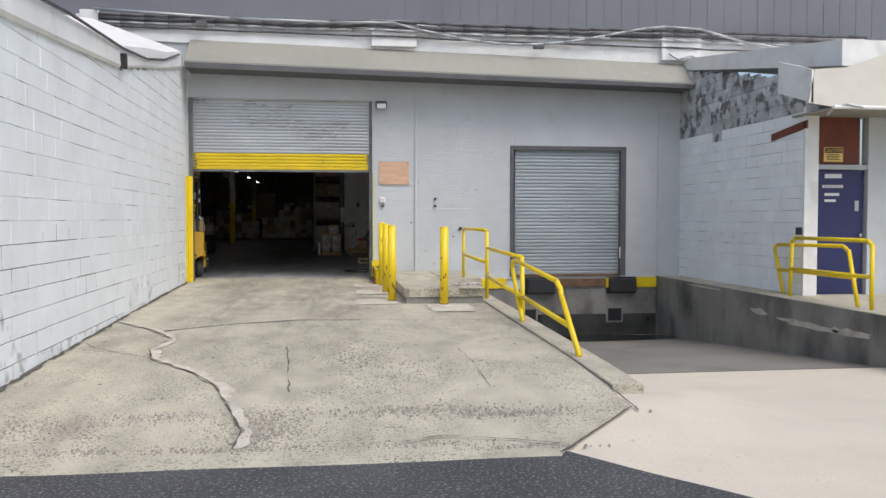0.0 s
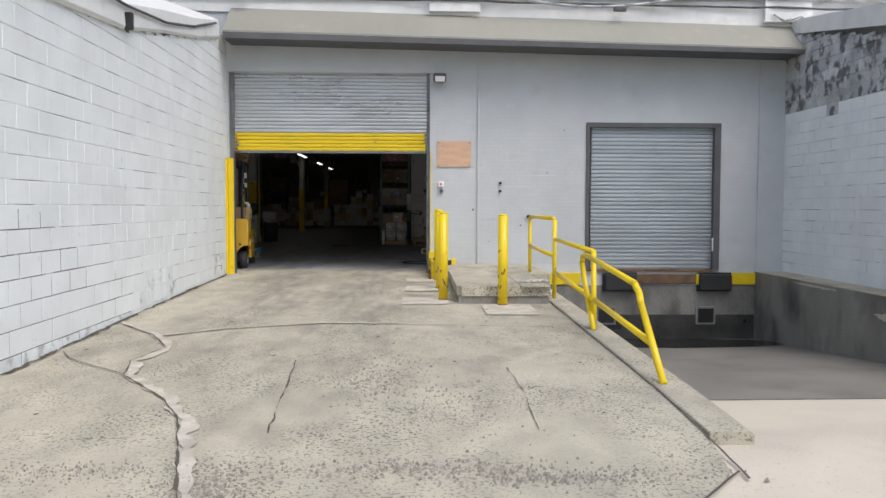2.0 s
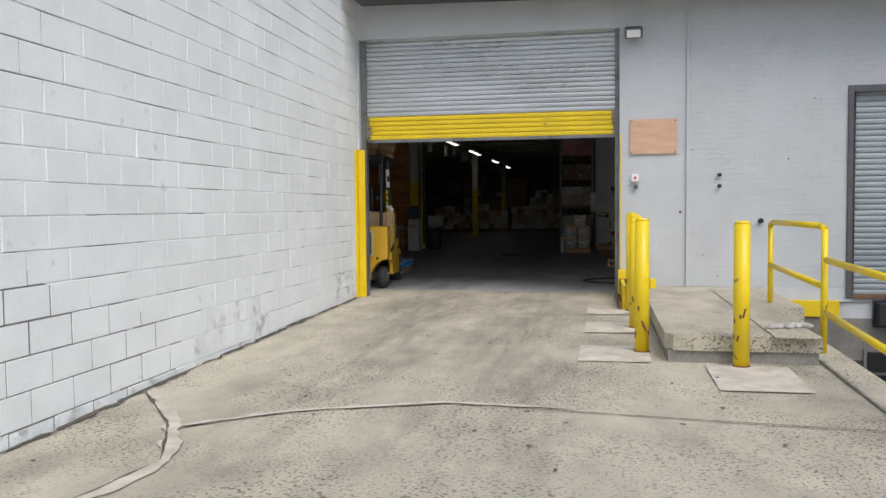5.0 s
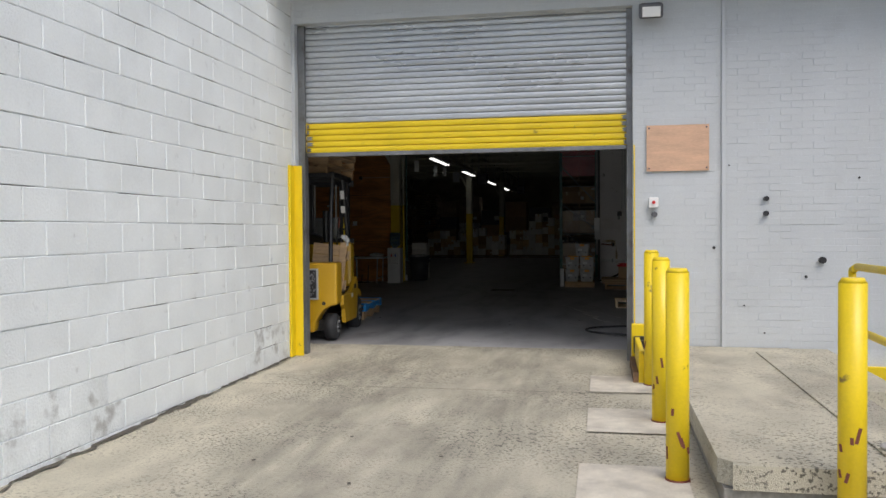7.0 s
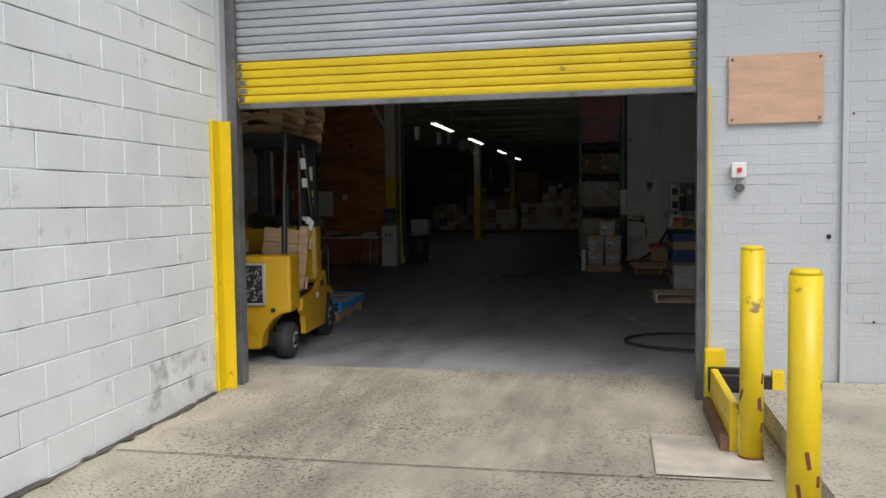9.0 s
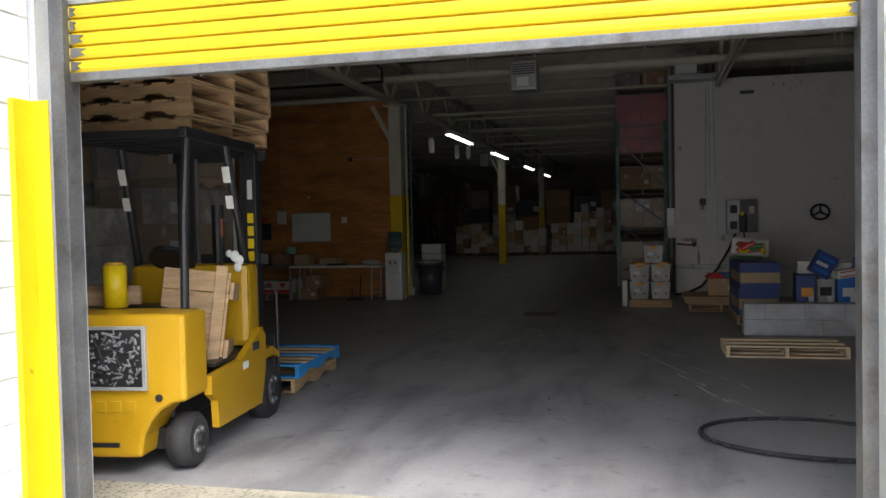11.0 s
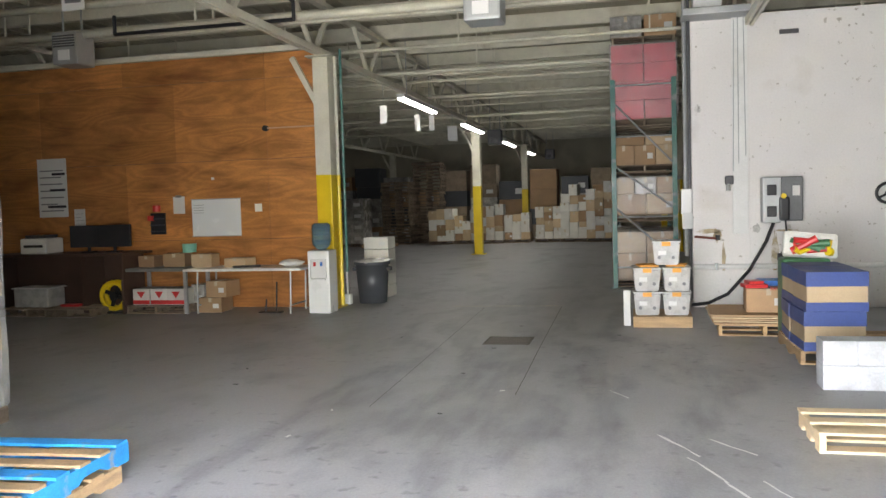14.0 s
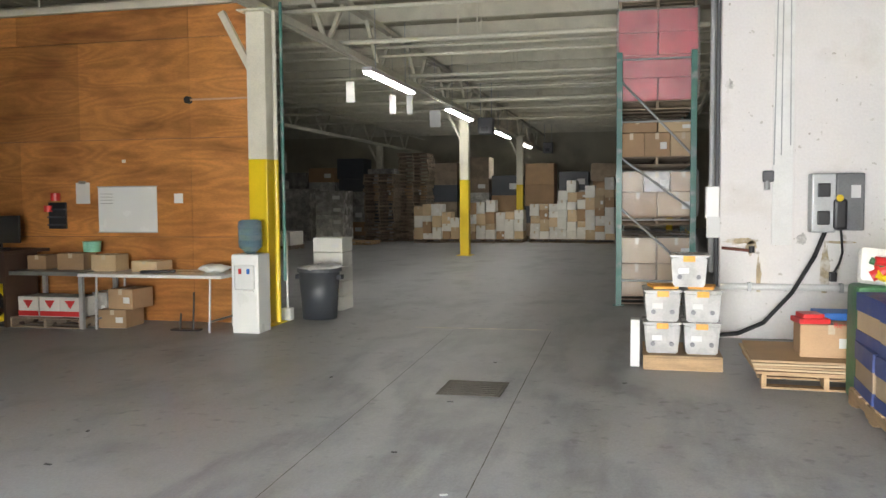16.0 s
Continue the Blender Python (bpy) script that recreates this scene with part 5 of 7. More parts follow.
for k, (dx, dz, r) in enumerate(((0, 0, 0.036), (0.03, -0.03, 0.034), (0.02, -0.08, 0.03), (-0.04, 0.02, 0.024))):
    bmesh.ops.create_icosphere(bm, subdivisions=2, radius=r, matrix=pose(dx, 0, dz) @ Matrix.Diagonal((1, 0.5, 1.2, 1)))
part("cloth", bm, PAPER, cup, smooth=True)
gasb = thing("yellow_canister", -3.45, 18.98, gz(19) + 1.0, 0, "short yellow canister standing on the forklift", "canister")
part("body", T((0, 0, 0), (0, 0, 0.28), 0.075, 20), YELLOW, gasb, smooth=True)
part("cap", T((0, 0, 0.28), (0, 0, 0.3), 0.06, 20), YELLOWM, gasb)
cr = thing("wooden_crate", -3.06, 19.26, 0.94, 22, "raw wooden crate panel leaning across the forklift's seat", "crate")
tl = pose(0, 0, 0, -6, 7, 0)
for k in range(4):
    part("board", B(-0.25, 0.2, 0.0, 0.02, 0.148 * k, 0.148 * k + 0.142, 0.003, m=tl), WOODP, cr)
part("batten", B(0.10, 0.18, -0.03, -0.001, -0.04, 0.63, 0.004, m=tl), WOODP, cr)
part("batten", B(0.205, 0.235, -0.02, 0.40, -0.02, 0.12, 0.004, m=tl), WOODP, cr)
part("batten", B(0.205, 0.235, -0.02, 0.40, 0.40, 0.52, 0.004, m=tl), WOODP, cr)
cr2 = thing("loose_board", -3.75, 19.1, gz(19) + 1.0, 10, "raw wooden boards lying over the forklift's hood", "board")
part("board", B(-0.4, 0.3, -0.04, 0.0, 0.0, 0.09, 0.004), WOODP, cr2)
part("board", B(-0.3, 0.36, 0.01, 0.05, 0.0, 0.13, 0.004), WOODP, cr2)

# pallets carried on the guard
for k in range(10):
    pallet(-3.61 + random.uniform(-0.02, 0.02), 20.02 + random.uniform(-0.02, 0.02), 2.475 + PH * k, 90 + random.uniform(-1.5, 1.5), 1.24, 1.02, "rough wooden pallet in a tall stack over the forklift", group="pallets stacked over the forklift")
# blue pallet in front of the forks
pallet(-3.62, 21.55, gz(21.5), 4, 1.02, 1.24, "bare wooden pallet under the blue one", group="pallets by the forks")
pallet(-3.60, 21.58, gz(21.5) + PH, 4, 1.04, 1.24, "wooden pallet with bright blue painted edges on another pallet", WOODB, group="pallets by the forks", bare=WOODP)
# wrapped goods behind the forklift
def wrapped_stack(x, y, w, layers, mats, lab, rz=0.0, mid=()):
    """Cartons on a pallet inside loose film; mid: layers that have another pallet under them."""
    base = gz(y)
    pallet(x, y, base, rz, w, w, "grey wooden pallet under a wrapped stack", WOODG)
    zz = base + PH
    for k, hh in enumerate(layers):
        if k in mid:
            pallet(x, y, zz + 0.008, rz, w, w, "wooden pallet between two wrapped loads", WOODP)
            zz += PH + 0.012
        for j in range(2):
            carton(x - w / 4 + w / 2 * j, y + random.uniform(-0.015, 0.015), zz, w / 2 - 0.01, w - 0.04, hh - 0.005, rz + random.uniform(-1.5, 1.5), mats[(k + j) % len(mats)], lab, "cartons behind the forklift", tag=j == 1)
        zz += hh
    bm = B(-w / 2 - 0.02, w / 2 + 0.02, -w / 2 - 0.02, w / 2 + 0.02, 0, zz - base - PH + 0.02, 0.03)
    bmesh.ops.subdivide_edges(bm, edges=bm.edges[:], cuts=6, use_grid_fill=True)
    for v in bm.verts:
        v.co += 0.018 * Vector((noise.noise(v.co * 4 + Vector((x, y, 0))), noise.noise(v.co * 4 + Vector((9, y, 0))), 0))
    part("film", bm, WRAP, thing("stretch_wrap", x, y, base + PH, rz, "loose clear stretch wrap round stacked cartons", "wrap", "stretch wraps"))


wrapped_stack(-5.40, 22.75, 1.1, (0.42, 0.4, 0.44, 0.4, 0.42), (CARD, HAZY, CARDL), "pale carton in a wrapped stack", 2, (2, 4))
wrapped_stack(-6.65, 22.6, 1.1, (0.45, 0.45, 0.4, 0.45, 0.4), (HAZY, CARDL), "dusty carton in a wrapped stack", -3, (3,))
wrapped_stack(-5.65, 21.2, 1.05, (0.4, 0.42, 0.4, 0.36), (HAZY, HAZY, CARD), "dusty carton in a wrapped stack", 4)
wrapped_stack(-7.9, 21.8, 1.1, (0.5, 0.5, 0.5, 0.4), (CARD, HAZY), "brown carton in a wrapped stack", 0)
# lone pallet by the white wall
pallet(1.38, 23.55, gz(23.5), 0.5, 1.2, 0.62, "clean new wooden pallet on the floor", M("new pine", (0.74, 0.58, 0.38), 0.75, var=0.12, scale=5, stretch=(1, 1, 5)))

# ---- along the plywood wall ----
wc = thing("water_cooler", -4.67, 29.32, 0.36, 0, "white water cooler with a blue bottle by the column", "water cooler")
part("cabinet", B(-0.165, 0.165, -0.16, 0.16, 0, 0.90, 0.02), PLASTICW, wc)
part("tap_recess", B(-0.12, 0.12, -0.166, -0.158, 0.50, 0.78, 0.02), PAPER, wc)
part("drip_tray", B(-0.11, 0.11, -0.20, -0.161, 0.47, 0.50, 0.008), PLASTICW, wc)
for dx, mt in ((-0.05, RED), (0.05, BLUEP)):
    part("tap", B(dx - 0.015, dx + 0.015, -0.19, -0.167, 0.68, 0.74, 0.005), mt, wc)
bm = T((0, 0, 0.98), (0, 0, 1.26), 0.135, 28)
tube(bm, (0, 0, 0.90), (0, 0, 0.98), 0.05, 20, 0.135)
for z in (1.03, 1.12, 1.2):
    tube(bm, (0, 0, z), (0, 0, z + 0.02), 0.142, 28)
tube(bm, (0, 0, 1.26), (0, 0, 1.29), 0.135, 28, 0.1)
part("bottle", bm, WATER, wc, "clear blue water bottle", smooth=True)
tc_ = thing("trash_can", -4.30, 30.5, 0.36, 0, "dark grey round bin lined with a clear bag", "trash can")
bm = T((0, 0, 0), (0, 0, 0.64), 0.215, 32, 0.265)
part("body", bm, PLASTICG, tc_, smooth=True)
part("rim", T((0, 0, 0.60), (0, 0, 0.645), 0.285, 32), PLASTICG, tc_)
bm = bmesh.new()
bmesh.ops.create_icosphere(bm, subdivisions=3, radius=0.275, matrix=pose(0, 0, 0.65) @ Matrix.Diagonal((1, 1, 0.16, 1)))
for v in bm.verts:
    v.co += Vector((1, 1, 0.8)) * 0.03 * noise.noise(v.co * 9)
part("bag", bm, BAG, tc_, "crumpled clear bin bag")
for s in (-1, 1):
    part("handle", B(s * 0.28 - 0.03, s * 0.28 + 0.03, -0.06, 0.06, 0.5, 0.56, 0.01), PLASTICG, tc_)
br = thing("broom", -4.66, 30.25, 0.36, 0, "white-handled broom leaning by the column", "broom")
part("handle", T((0.03, 0, 0.1), (0.0, 0.05, 1.1), 0.014, 8), PLASTICW, br)
part("head", B(-0.03, 0.09, -0.06, 0.06, 0, 0.16, 0.02), PLASTICW, br)
for k in range(5):
    carton(-4.45, 31.4, 0.36 + 0.2 * k, 0.42, 0.4, 0.19, random.uniform(-3, 3), CARDW, "white carton in a stack behind the bin", "white cartons behind the column", tape=False)
cw_ = thing("column_conduit", -4.56, PW - 0.08, 0.4, 0, "yellow and grey conduits strapped to the column", "conduit")
part("pipe", T((0, 0, 0), (0, 0, 1.95), 0.03, 10), YELLOW, cw_)
part("pipe", T((0, 0, 1.952), (0, 0, 3.7), 0.026, 10), CREAM, cw_)
part("pipe", T((0.08, 0.02, 0.5), (0.08, 0.02, 3.8), 0.02, 10), GREENST, cw_)

tb = thing("folding_table", -5.83, 29.42, 0.36, 0, "white folding table against the plywood wall", "table")
part("tabletop", B(-0.93, 0.92, -0.36, 0.36, 0.625, 0.665, 0.012), PLASTICW, tb)
for sx in (-0.75, 0.72):
    for sy in (-0.28, 0.28):
        part("leg", pipe(bmesh.new(), [(sx, sy, 0.0), (sx + 0.02, sy, 0.62)], 0.014, 8), GREYPL, tb)
    part("cross_bar", T((sx, -0.28, 0.12), (sx, 0.28, 0.12), 0.012, 8), GREYPL, tb)
bn = thing("work_bench", -7.25, 29.45, 0.36, 0, "grey steel shelf bench with open lower bay", "bench")
part("top", B(-0.54, 0.52, -0.35, 0.35, 0.63, 0.68, 0.006), M("bench steel", (0.2, 0.21, 0.2), 0.5, 0.3), bn)
for sx in (-0.52, 0.50):
    for sy in (-0.33, 0.33):
        part("leg", B(sx - 0.025, sx + 0.025, sy - 0.025, sy + 0.025, 0, 0.63, 0.004), GREYPL, bn)
pallet(-7.25, 29.4, 0.36, 0, 1.0, 0.6, "small pallet under the bench", WOODG)
for k, dx in enumerate((-0.28, 0.02, 0.3)):
    c = carton(-7.25 + dx, 29.35, 0.36 + PH, 0.28, 0.36, 0.24, 0, CARDW, "white carton printed with red triangles", "red and white cartons under the bench", tape=False, tag=False)
    part("print_band", B(-0.14, 0.14, -0.183, -0.1805, 0.01, 0.07), RED, c)
    part("print_triangle", prism([(-0.07, 0.2), (0.07, 0.2), (0, 0.1)], 0.002, "xz", -0.183), RED, c)
carton(-6.45, 29.45, 0.36, 0.36, 0.42, 0.22, 4, CARD, group="cartons under the table")
carton(-6.35, 29.5, 0.581, 0.34, 0.4, 0.24, -3, CARD, group="cartons under the table")
carton(-6.75, 29.6, 0.36, 0.2, 0.3, 0.4, 0, HAZY, "grey carton under the table", tape=False)
for x, w, h, mt in ((-7.55, 0.25, 0.17, CARD), (-7.08, 0.34, 0.2, CARD), (-6.62, 0.32, 0.2, CARDL), (-6.05, 0.36, 0.13, CARDL)):
    carton(x, 29.5, 1.025 if x > -6.7 else 1.04, w, 0.3, h, random.uniform(-8, 8), mt, "open cardboard carton on the worktop", "cartons on the worktops", tag=False)
jar = thing("tape_dispenser", -6.95, 29.62, 1.245, 0, "mint green tub on a carton", "tub")
part("body", T((0, 0, 0), (0, 0, 0.13), 0.10, 20, 0.11), MINT, jar)
bgs = thing("paper_bag", -5.2, 29.45, 1.025, 10, "crumpled white bag on the folding table", "bag")
bm = bmesh.new()
bmesh.ops.create_icosphere(bm, subdivisions=3, radius=0.15, matrix=Matrix.Translation((0, 0, 0.05)) @ Matrix.Diagonal((1.2, 0.8, 0.35, 1)))
for v in bm.verts:
    v.co += Vector((1, 1, 0.6)) * 0.03 * noise.noise(v.co * 12)
part("bag", bm, PAPER, bgs)
blk = thing("black_tool", -5.85, 29.3, 1.025, 30, "flat black tool lying on the folding table", "tool")
part("body", B(-0.2, 0.2, -0.05, 0.05, 0, 0.03, 0.012), BLACK, blk)
for x, rz in ((-5.55, 0), (-5.38, 8)):
    jack = thing("floor_stand", x, 29.25, 0.36, rz, "black metal stand under the folding table", "stand")
    part("base", B(-0.09, 0.09, -0.06, 0.06, 0, 0.02, 0.005), BLACK, jack)
    part("rod", T((0, 0, 0.02), (0.02, 0, 0.45 if rz else 0.2), 0.012, 8), BLACK, jack)

dk = thing("office_desk", -8.75, 29.4, 0.36, 0, "dark wooden standing desk against the plywood", "desk")
part("desktop", B(-1.35, 1.05, -0.4, 0.4, 0.88, 0.92, 0.005), DARKWOOD, dk)
part("back_panel", B(-1.3, 1.0, 0.2, 0.23, 0.0, 0.88, 0.003), DARKWOOD, dk)
for sx in (-1.3, 0.3, 1.0):
    part("side_panel", B(sx - 0.02, sx + 0.02, -0.36, 0.199, 0, 0.88, 0.003), DARKWOOD, dk)
pr = thing("printer", -9.35, 29.35, 1.28, 0, "white office printer on the dark desk", "printer")
part("body", B(-0.24, 0.24, -0.2, 0.2, 0, 0.24, 0.03), PLASTICW, pr)
part("top_tray", B(-0.18, 0.18, -0.15, 0.15, 0.241, 0.29, 0.01), PLASTICG, pr)
part("slot", B(-0.17, 0.17, -0.205, -0.201, 0.1, 0.14), BLACK, pr)
for x in (-8.55, -8.1):
    mo = thing("monitor", x, 29.4, 1.28, random.uniform(-20, 20), "black computer monitor on the dark desk", "monitor", "monitors")
    part("screen", B(-0.28, 0.28, -0.02, 0.02, 0.08, 0.42, 0.01), BLACK, mo)
    part("stand", B(-0.1, 0.1, -0.08, 0.08, 0, 0.02, 0.005), BLACK, mo)
    part("neck", B(-0.02, 0.02, 0.0, 0.03, 0.02, 0.2), BLACK, mo)
fn = thing("drum_fan", -7.98, 29.2, 0.36, 0, "round yellow drum fan on the floor", "fan")
bm = bmesh.new()
for k in range(24):
    a0, a1 = k * math.pi / 12, (k + 1) * math.pi / 12
    for dy in (-0.06, 0.06):
        tube(bm, (0.2 * math.cos(a0), dy, 0.27 + 0.2 * math.sin(a0)), (0.2 * math.cos(a1), dy, 0.27 + 0.2 * math.sin(a1)), 0.035, 8)
part("shroud", bm, YELLOW, fn)
part("hub", T((0, -0.08, 0.27), (0, 0.06, 0.27), 0.06, 16), BLACK, fn)
for k in range(4):
    part("blade", B(-0.03, 0.03, -0.02, 0.0, 0.05, 0.18, 0.005, m=pose(0, 0, 0.27, 0, 90 * k + 20, 0)), BLACK, fn)
part("foot", B(-0.2, 0.2, -0.12, 0.12, 0, 0.04, 0.01), BLACK, fn)
tub = thing("storage_tub", -9.2, 29.05, 0.36 + PH, 0, "clouded plastic tub of papers under the desk", "tub")
part("body", B(-0.3, 0.3, -0.2, 0.2, 0, 0.28, 0.03), CLEARP, tub)
part("rim", B(-0.32, 0.32, -0.22, 0.22, 0.28, 0.30, 0.008), PLASTICW, tub)
pallet(-9.2, 29.05, 0.36, 0, 1.0, 0.6, "old pallet under the tub", WOODG)
pallet(-8.45, 29.0, 0.36, 0, 0.8, 0.6, "old pallet beside the drum fan", WOODG)
redt = thing("pallet_jack_handle", -8.6, 29.0, 0.36 + PH, 0, "red rag on an old pallet", "rag")
part("cloth", B(-0.15, 0.15, -0.08, 0.08, 0, 0.04, 0.018), RED, redt)


def wall_sheet(name, x, z, w, h, material, label, cat, y=PW - 0.012, bars=0):
    s = thing(name, x, y, z, 0, label, cat)
    part("sheet", B(-w / 2, w / 2, -0.006, 0, 0, h, 0.0015), material, s)
    for k in range(bars):
        part("print_bar", B(-w * 0.42, w * random.uniform(0.1, 0.42), -0.008, -0.0065, h * (0.1 + 0.8 * k / max(1, bars)), h * (0.1 + 0.8 * k / max(1, bars)) + h * 0.02), GREYINK, s)
    return s


wbd = wall_sheet("whiteboard", -6.615, 1.48, 0.83, 0.57, BOARD, "blank whiteboard on the plywood wall", "whiteboard")
for bb in ((-0.425, 0.425, 0.565, 0.58), (-0.425, 0.425, -0.01, 0.003)):
    part("frame_strip", B(bb[0], bb[1], -0.012, -0.0065, bb[2], bb[3]), GREYPL, wbd)
for k in range(4):
    part("ink_line", B(-0.38, -0.2, -0.008, -0.0065, 0.48 - 0.04 * k, 0.485 - 0.04 * k), GREYINK, wbd)
cb = wall_sheet("clipboard", -7.25, 1.84, 0.2, 0.27, PAPER, "white papers on a wall clipboard", "clipboard")
part("clip", B(-0.05, 0.05, -0.02, -0.007, 0.25, 0.29, 0.005), STEEL, cb)
ch = wall_sheet("wall_chart", -9.52, 1.84, 0.54, 0.95, PAPER, "large printed chart on the plywood wall", "chart", bars=7)
for k, z in enumerate((0.15, 0.42, 0.68)):
    part("dark_bar", B(-0.1 + 0.05 * k, 0.24, -0.0105, -0.0085, z, z + 0.04), INK, ch)
wall_sheet("paper_sheet", -9.04, 1.69, 0.2, 0.27, PAPER, "white paper sheet on the plywood wall", "paper", bars=4)
wall_sheet("light_switch", -5.9, 1.84, 0.12, 0.12, PLASTICW, "white switch plate on the plywood wall", "switch")
wall_sheet("paper_note", -6.65, 2.35, 0.05, 0.04, PAPER, "tiny note pinned on the plywood", "paper")
fh = thing("wall_rack", -7.62, PW - 0.012, 1.52, 0, "black wall rack with a red cap hung on it", "rack")
part("back_plate", B(-0.13, 0.13, -0.03, 0, 0, 0.34, 0.01), BLACK, fh)
for k in range(3):
    part("slot", B(-0.12, 0.12, -0.07, -0.031, 0.04 + 0.1 * k, 0.06 + 0.1 * k, 0.004), PLASTICG, fh)
part("red_cap", T((0.0, -0.05, 0.36), (0, -0.05, 0.46), 0.06, 16), RED, fh, "red cap on the rack")
part("red_cap", T((-0.1, -0.07, 0.22), (-0.1, -0.07, 0.3), 0.05, 16), RED, fh, "red cap on the rack")
hk = thing("wall_hook", -5.72, PW - 0.012, 3.1, 0, "dark wall knob with a pale rod to the column", "hook")
part("knob", T((0, -0.06, 0), (0, 0, 0), 0.045, 14), BLACK, hk)
part("rod", T((0.04, -0.05, 0), (0.82, -0.05, 0.0), 0.012, 8), PLY, hk)
sg = thing("hanging_sign", -6.84, 27.0, 4.34, 0, "white sign hung from the roof joists", "sign")
part("plate", B(-0.155, 0.155, -0.005, 0.005, 0, 0.27, 0.002), PAPER, sg)
part("print_bar", B(-0.11, 0.11, -0.008, -0.0055, 0.09, 0.14), GREYINK, sg)
for sx in (-0.12, 0.12):
    part("wire", B(sx - 0.004, sx + 0.004, -0.004, 0.004, 0.27, 0.39), GREYPL, sg)
for x, y, z, w in ((-5.25, 34.5, 3.56, 0.15), (-4.98, 36.2, 3.52, 0.13), (-4.75, 36.6, 3.55, 0.12), (-4.62, 38.2, 3.42, 0.24)):
    sg = thing("aisle_sign", x, y, z, 12, "small white aisle sign hung on wires", "sign", "aisle signs")
    part("plate", B(-w / 2, w / 2, -0.004, 0.004, 0, 0.36, 0.002), PAPER, sg)
    part("wire", B(-0.004, 0.004, -0.004, 0.004, 0.36, 5.24 - z), GREYPL, sg)
for x, y, z in ((-1.8, 27.0, 3.8), (-7.9, 28.4, 3.95), (-4.35, 43.0, 3.6), (-4.0, 56, 3.75)):
    uh = thing("unit_heater", x, y, z, 0, "grey box heater hung from the roof", "heater", "unit heaters")
    part("casing", B(-0.2, 0.2, -0.2, 0.2, 0, 0.45, 0.03), GREYPL if y < 30 else DARKTRIM, uh)
    part("face", B(-0.1, 0.08, -0.212, -0.201, 0.06, 0.2, 0.004), PLASTICW if y < 30 else BLACK, uh)
    for k in range(5):
        part("louvre", B(-0.17, 0.17, -0.215, -0.2005, 0.24 + 0.035 * k, 0.26 + 0.035 * k, 0.004), DARKTRIM, uh)
    for sx in (-0.15, 0.15):
        part("hanger", B(sx - 0.01, sx + 0.01, -0.01, 0.01, 0.45, 5.24 - z), GREYPL, uh)

# ---- rack at the opening ----
rk = thing("pallet_rack", -0.10, 32.42, 0.36, 0, "green steel pallet rack loaded with wrapped goods", "pallet rack")
for sx in (-0.5, 0.49):
    for sy in (0.0, 2.6):
        part("upright", B(sx - 0.04, sx + 0.04, sy - 0.035, sy + 0.035, 0, 3.5, 0.004), GREENST, rk)
        part("foot_plate", B(sx - 0.08, sx + 0.08, sy - 0.07, sy + 0.07, 0, 0.012), GREENST, rk)
for sy in (0.0, 2.6):
    for z0, z1 in ((0.5, 1.35), (2.05, 1.35), (2.1, 3.1)):
        part("diagonal_brace", T((-0.47, sy, z0 if z0 > z1 else z1), (0.46, sy, z1 if z0 > z1 else z0), 0.016, 8), GREYPL, rk)
    for z in (0.35, 1.2, 2.55, 3.4):
        part("cross_brace", T((-0.47, sy, z), (0.46, sy, z), 0.014, 8), GREYPL, rk)
for z in (1.12, 1.95, 2.72):
    for sx in (-0.5, 0.49):
        part("beam", B(sx - 0.025, sx + 0.025, 0.04, 2.56, z - 0.1, z, 0.004), GREENST, rk)


def rack_load(y, z, rows_, mats, lab, wrap=True, w=1.06, tags=True):
    pallet(-0.09, y, z, 0, 1.04, 1.1, "grey wooden pallet on the rack", WOODG, group="pallets on the rack")
    zz = z + PH
    for r_, (n_, hh) in enumerate(rows_):
        for k in range(n_):
            ww = w / n_
            carton(-0.09 - w / 2 + ww * (k + 0.5) + random.uniform(-0.008, 0.008), y + random.uniform(-0.01, 0.01), zz, ww - 0.01, 1.1, hh - 0.006, random.uniform(-1, 1), mats[(r_ + k) % len(mats)], lab, "cartons on the rack", tag=(tags and k == 1), tape=tags)
        zz += hh
    if wrap:
        bm = B(-w / 2 - 0.03, w / 2 + 0.03, -0.6, 0.6, 0, zz - z - PH + 0.02, 0.03)
        bmesh.ops.subdivide_edges(bm, edges=bm.edges[:], cuts=6, use_grid_fill=True)
        for v in bm.verts:
            v.co += 0.012 * Vector((noise.noise(v.co * 5), noise.noise(v.co * 5 + Vector((9, 0, 0))), 0))
        wv = thing("stretch_wrap", -0.09, y, z + PH, 0, "loose clear stretch wrap round the cartons", "wrap", "stretch wraps")
        part("film", bm, WRAP, wv)


for y in (33.05, 34.25):
    rack_load(y, 0.372, ((2, 0.45), (2, 0.36)), (CARD, CARDL), "brown carton at the rack's foot")
    rack_load(y, 0.36 + 1.12, ((2, 0.34), (3, 0.28)), (CARD, CARDL, HAZY), "wrapped brown carton on the rack's first shelf")
    rack_load(y, 0.36 + 1.95, ((3, 0.33), (2, 0.17)), (CARD, CARD, CARDL), "brown carton on the rack's second shelf", wrap=y > 34)
    rack_load(y, 0.36 + 2.72, ((2, 0.31), (2, 0.31), (2, 0.31), (2, 0.31)), (REDWRAP,), "red carton under stretch wrap", tags=False)
    rack_load(y, 0.36 + 2.72 + PH + 1.24, ((2, 0.35),), (HAZY, CARD), "carton on top of the red load", wrap=False)

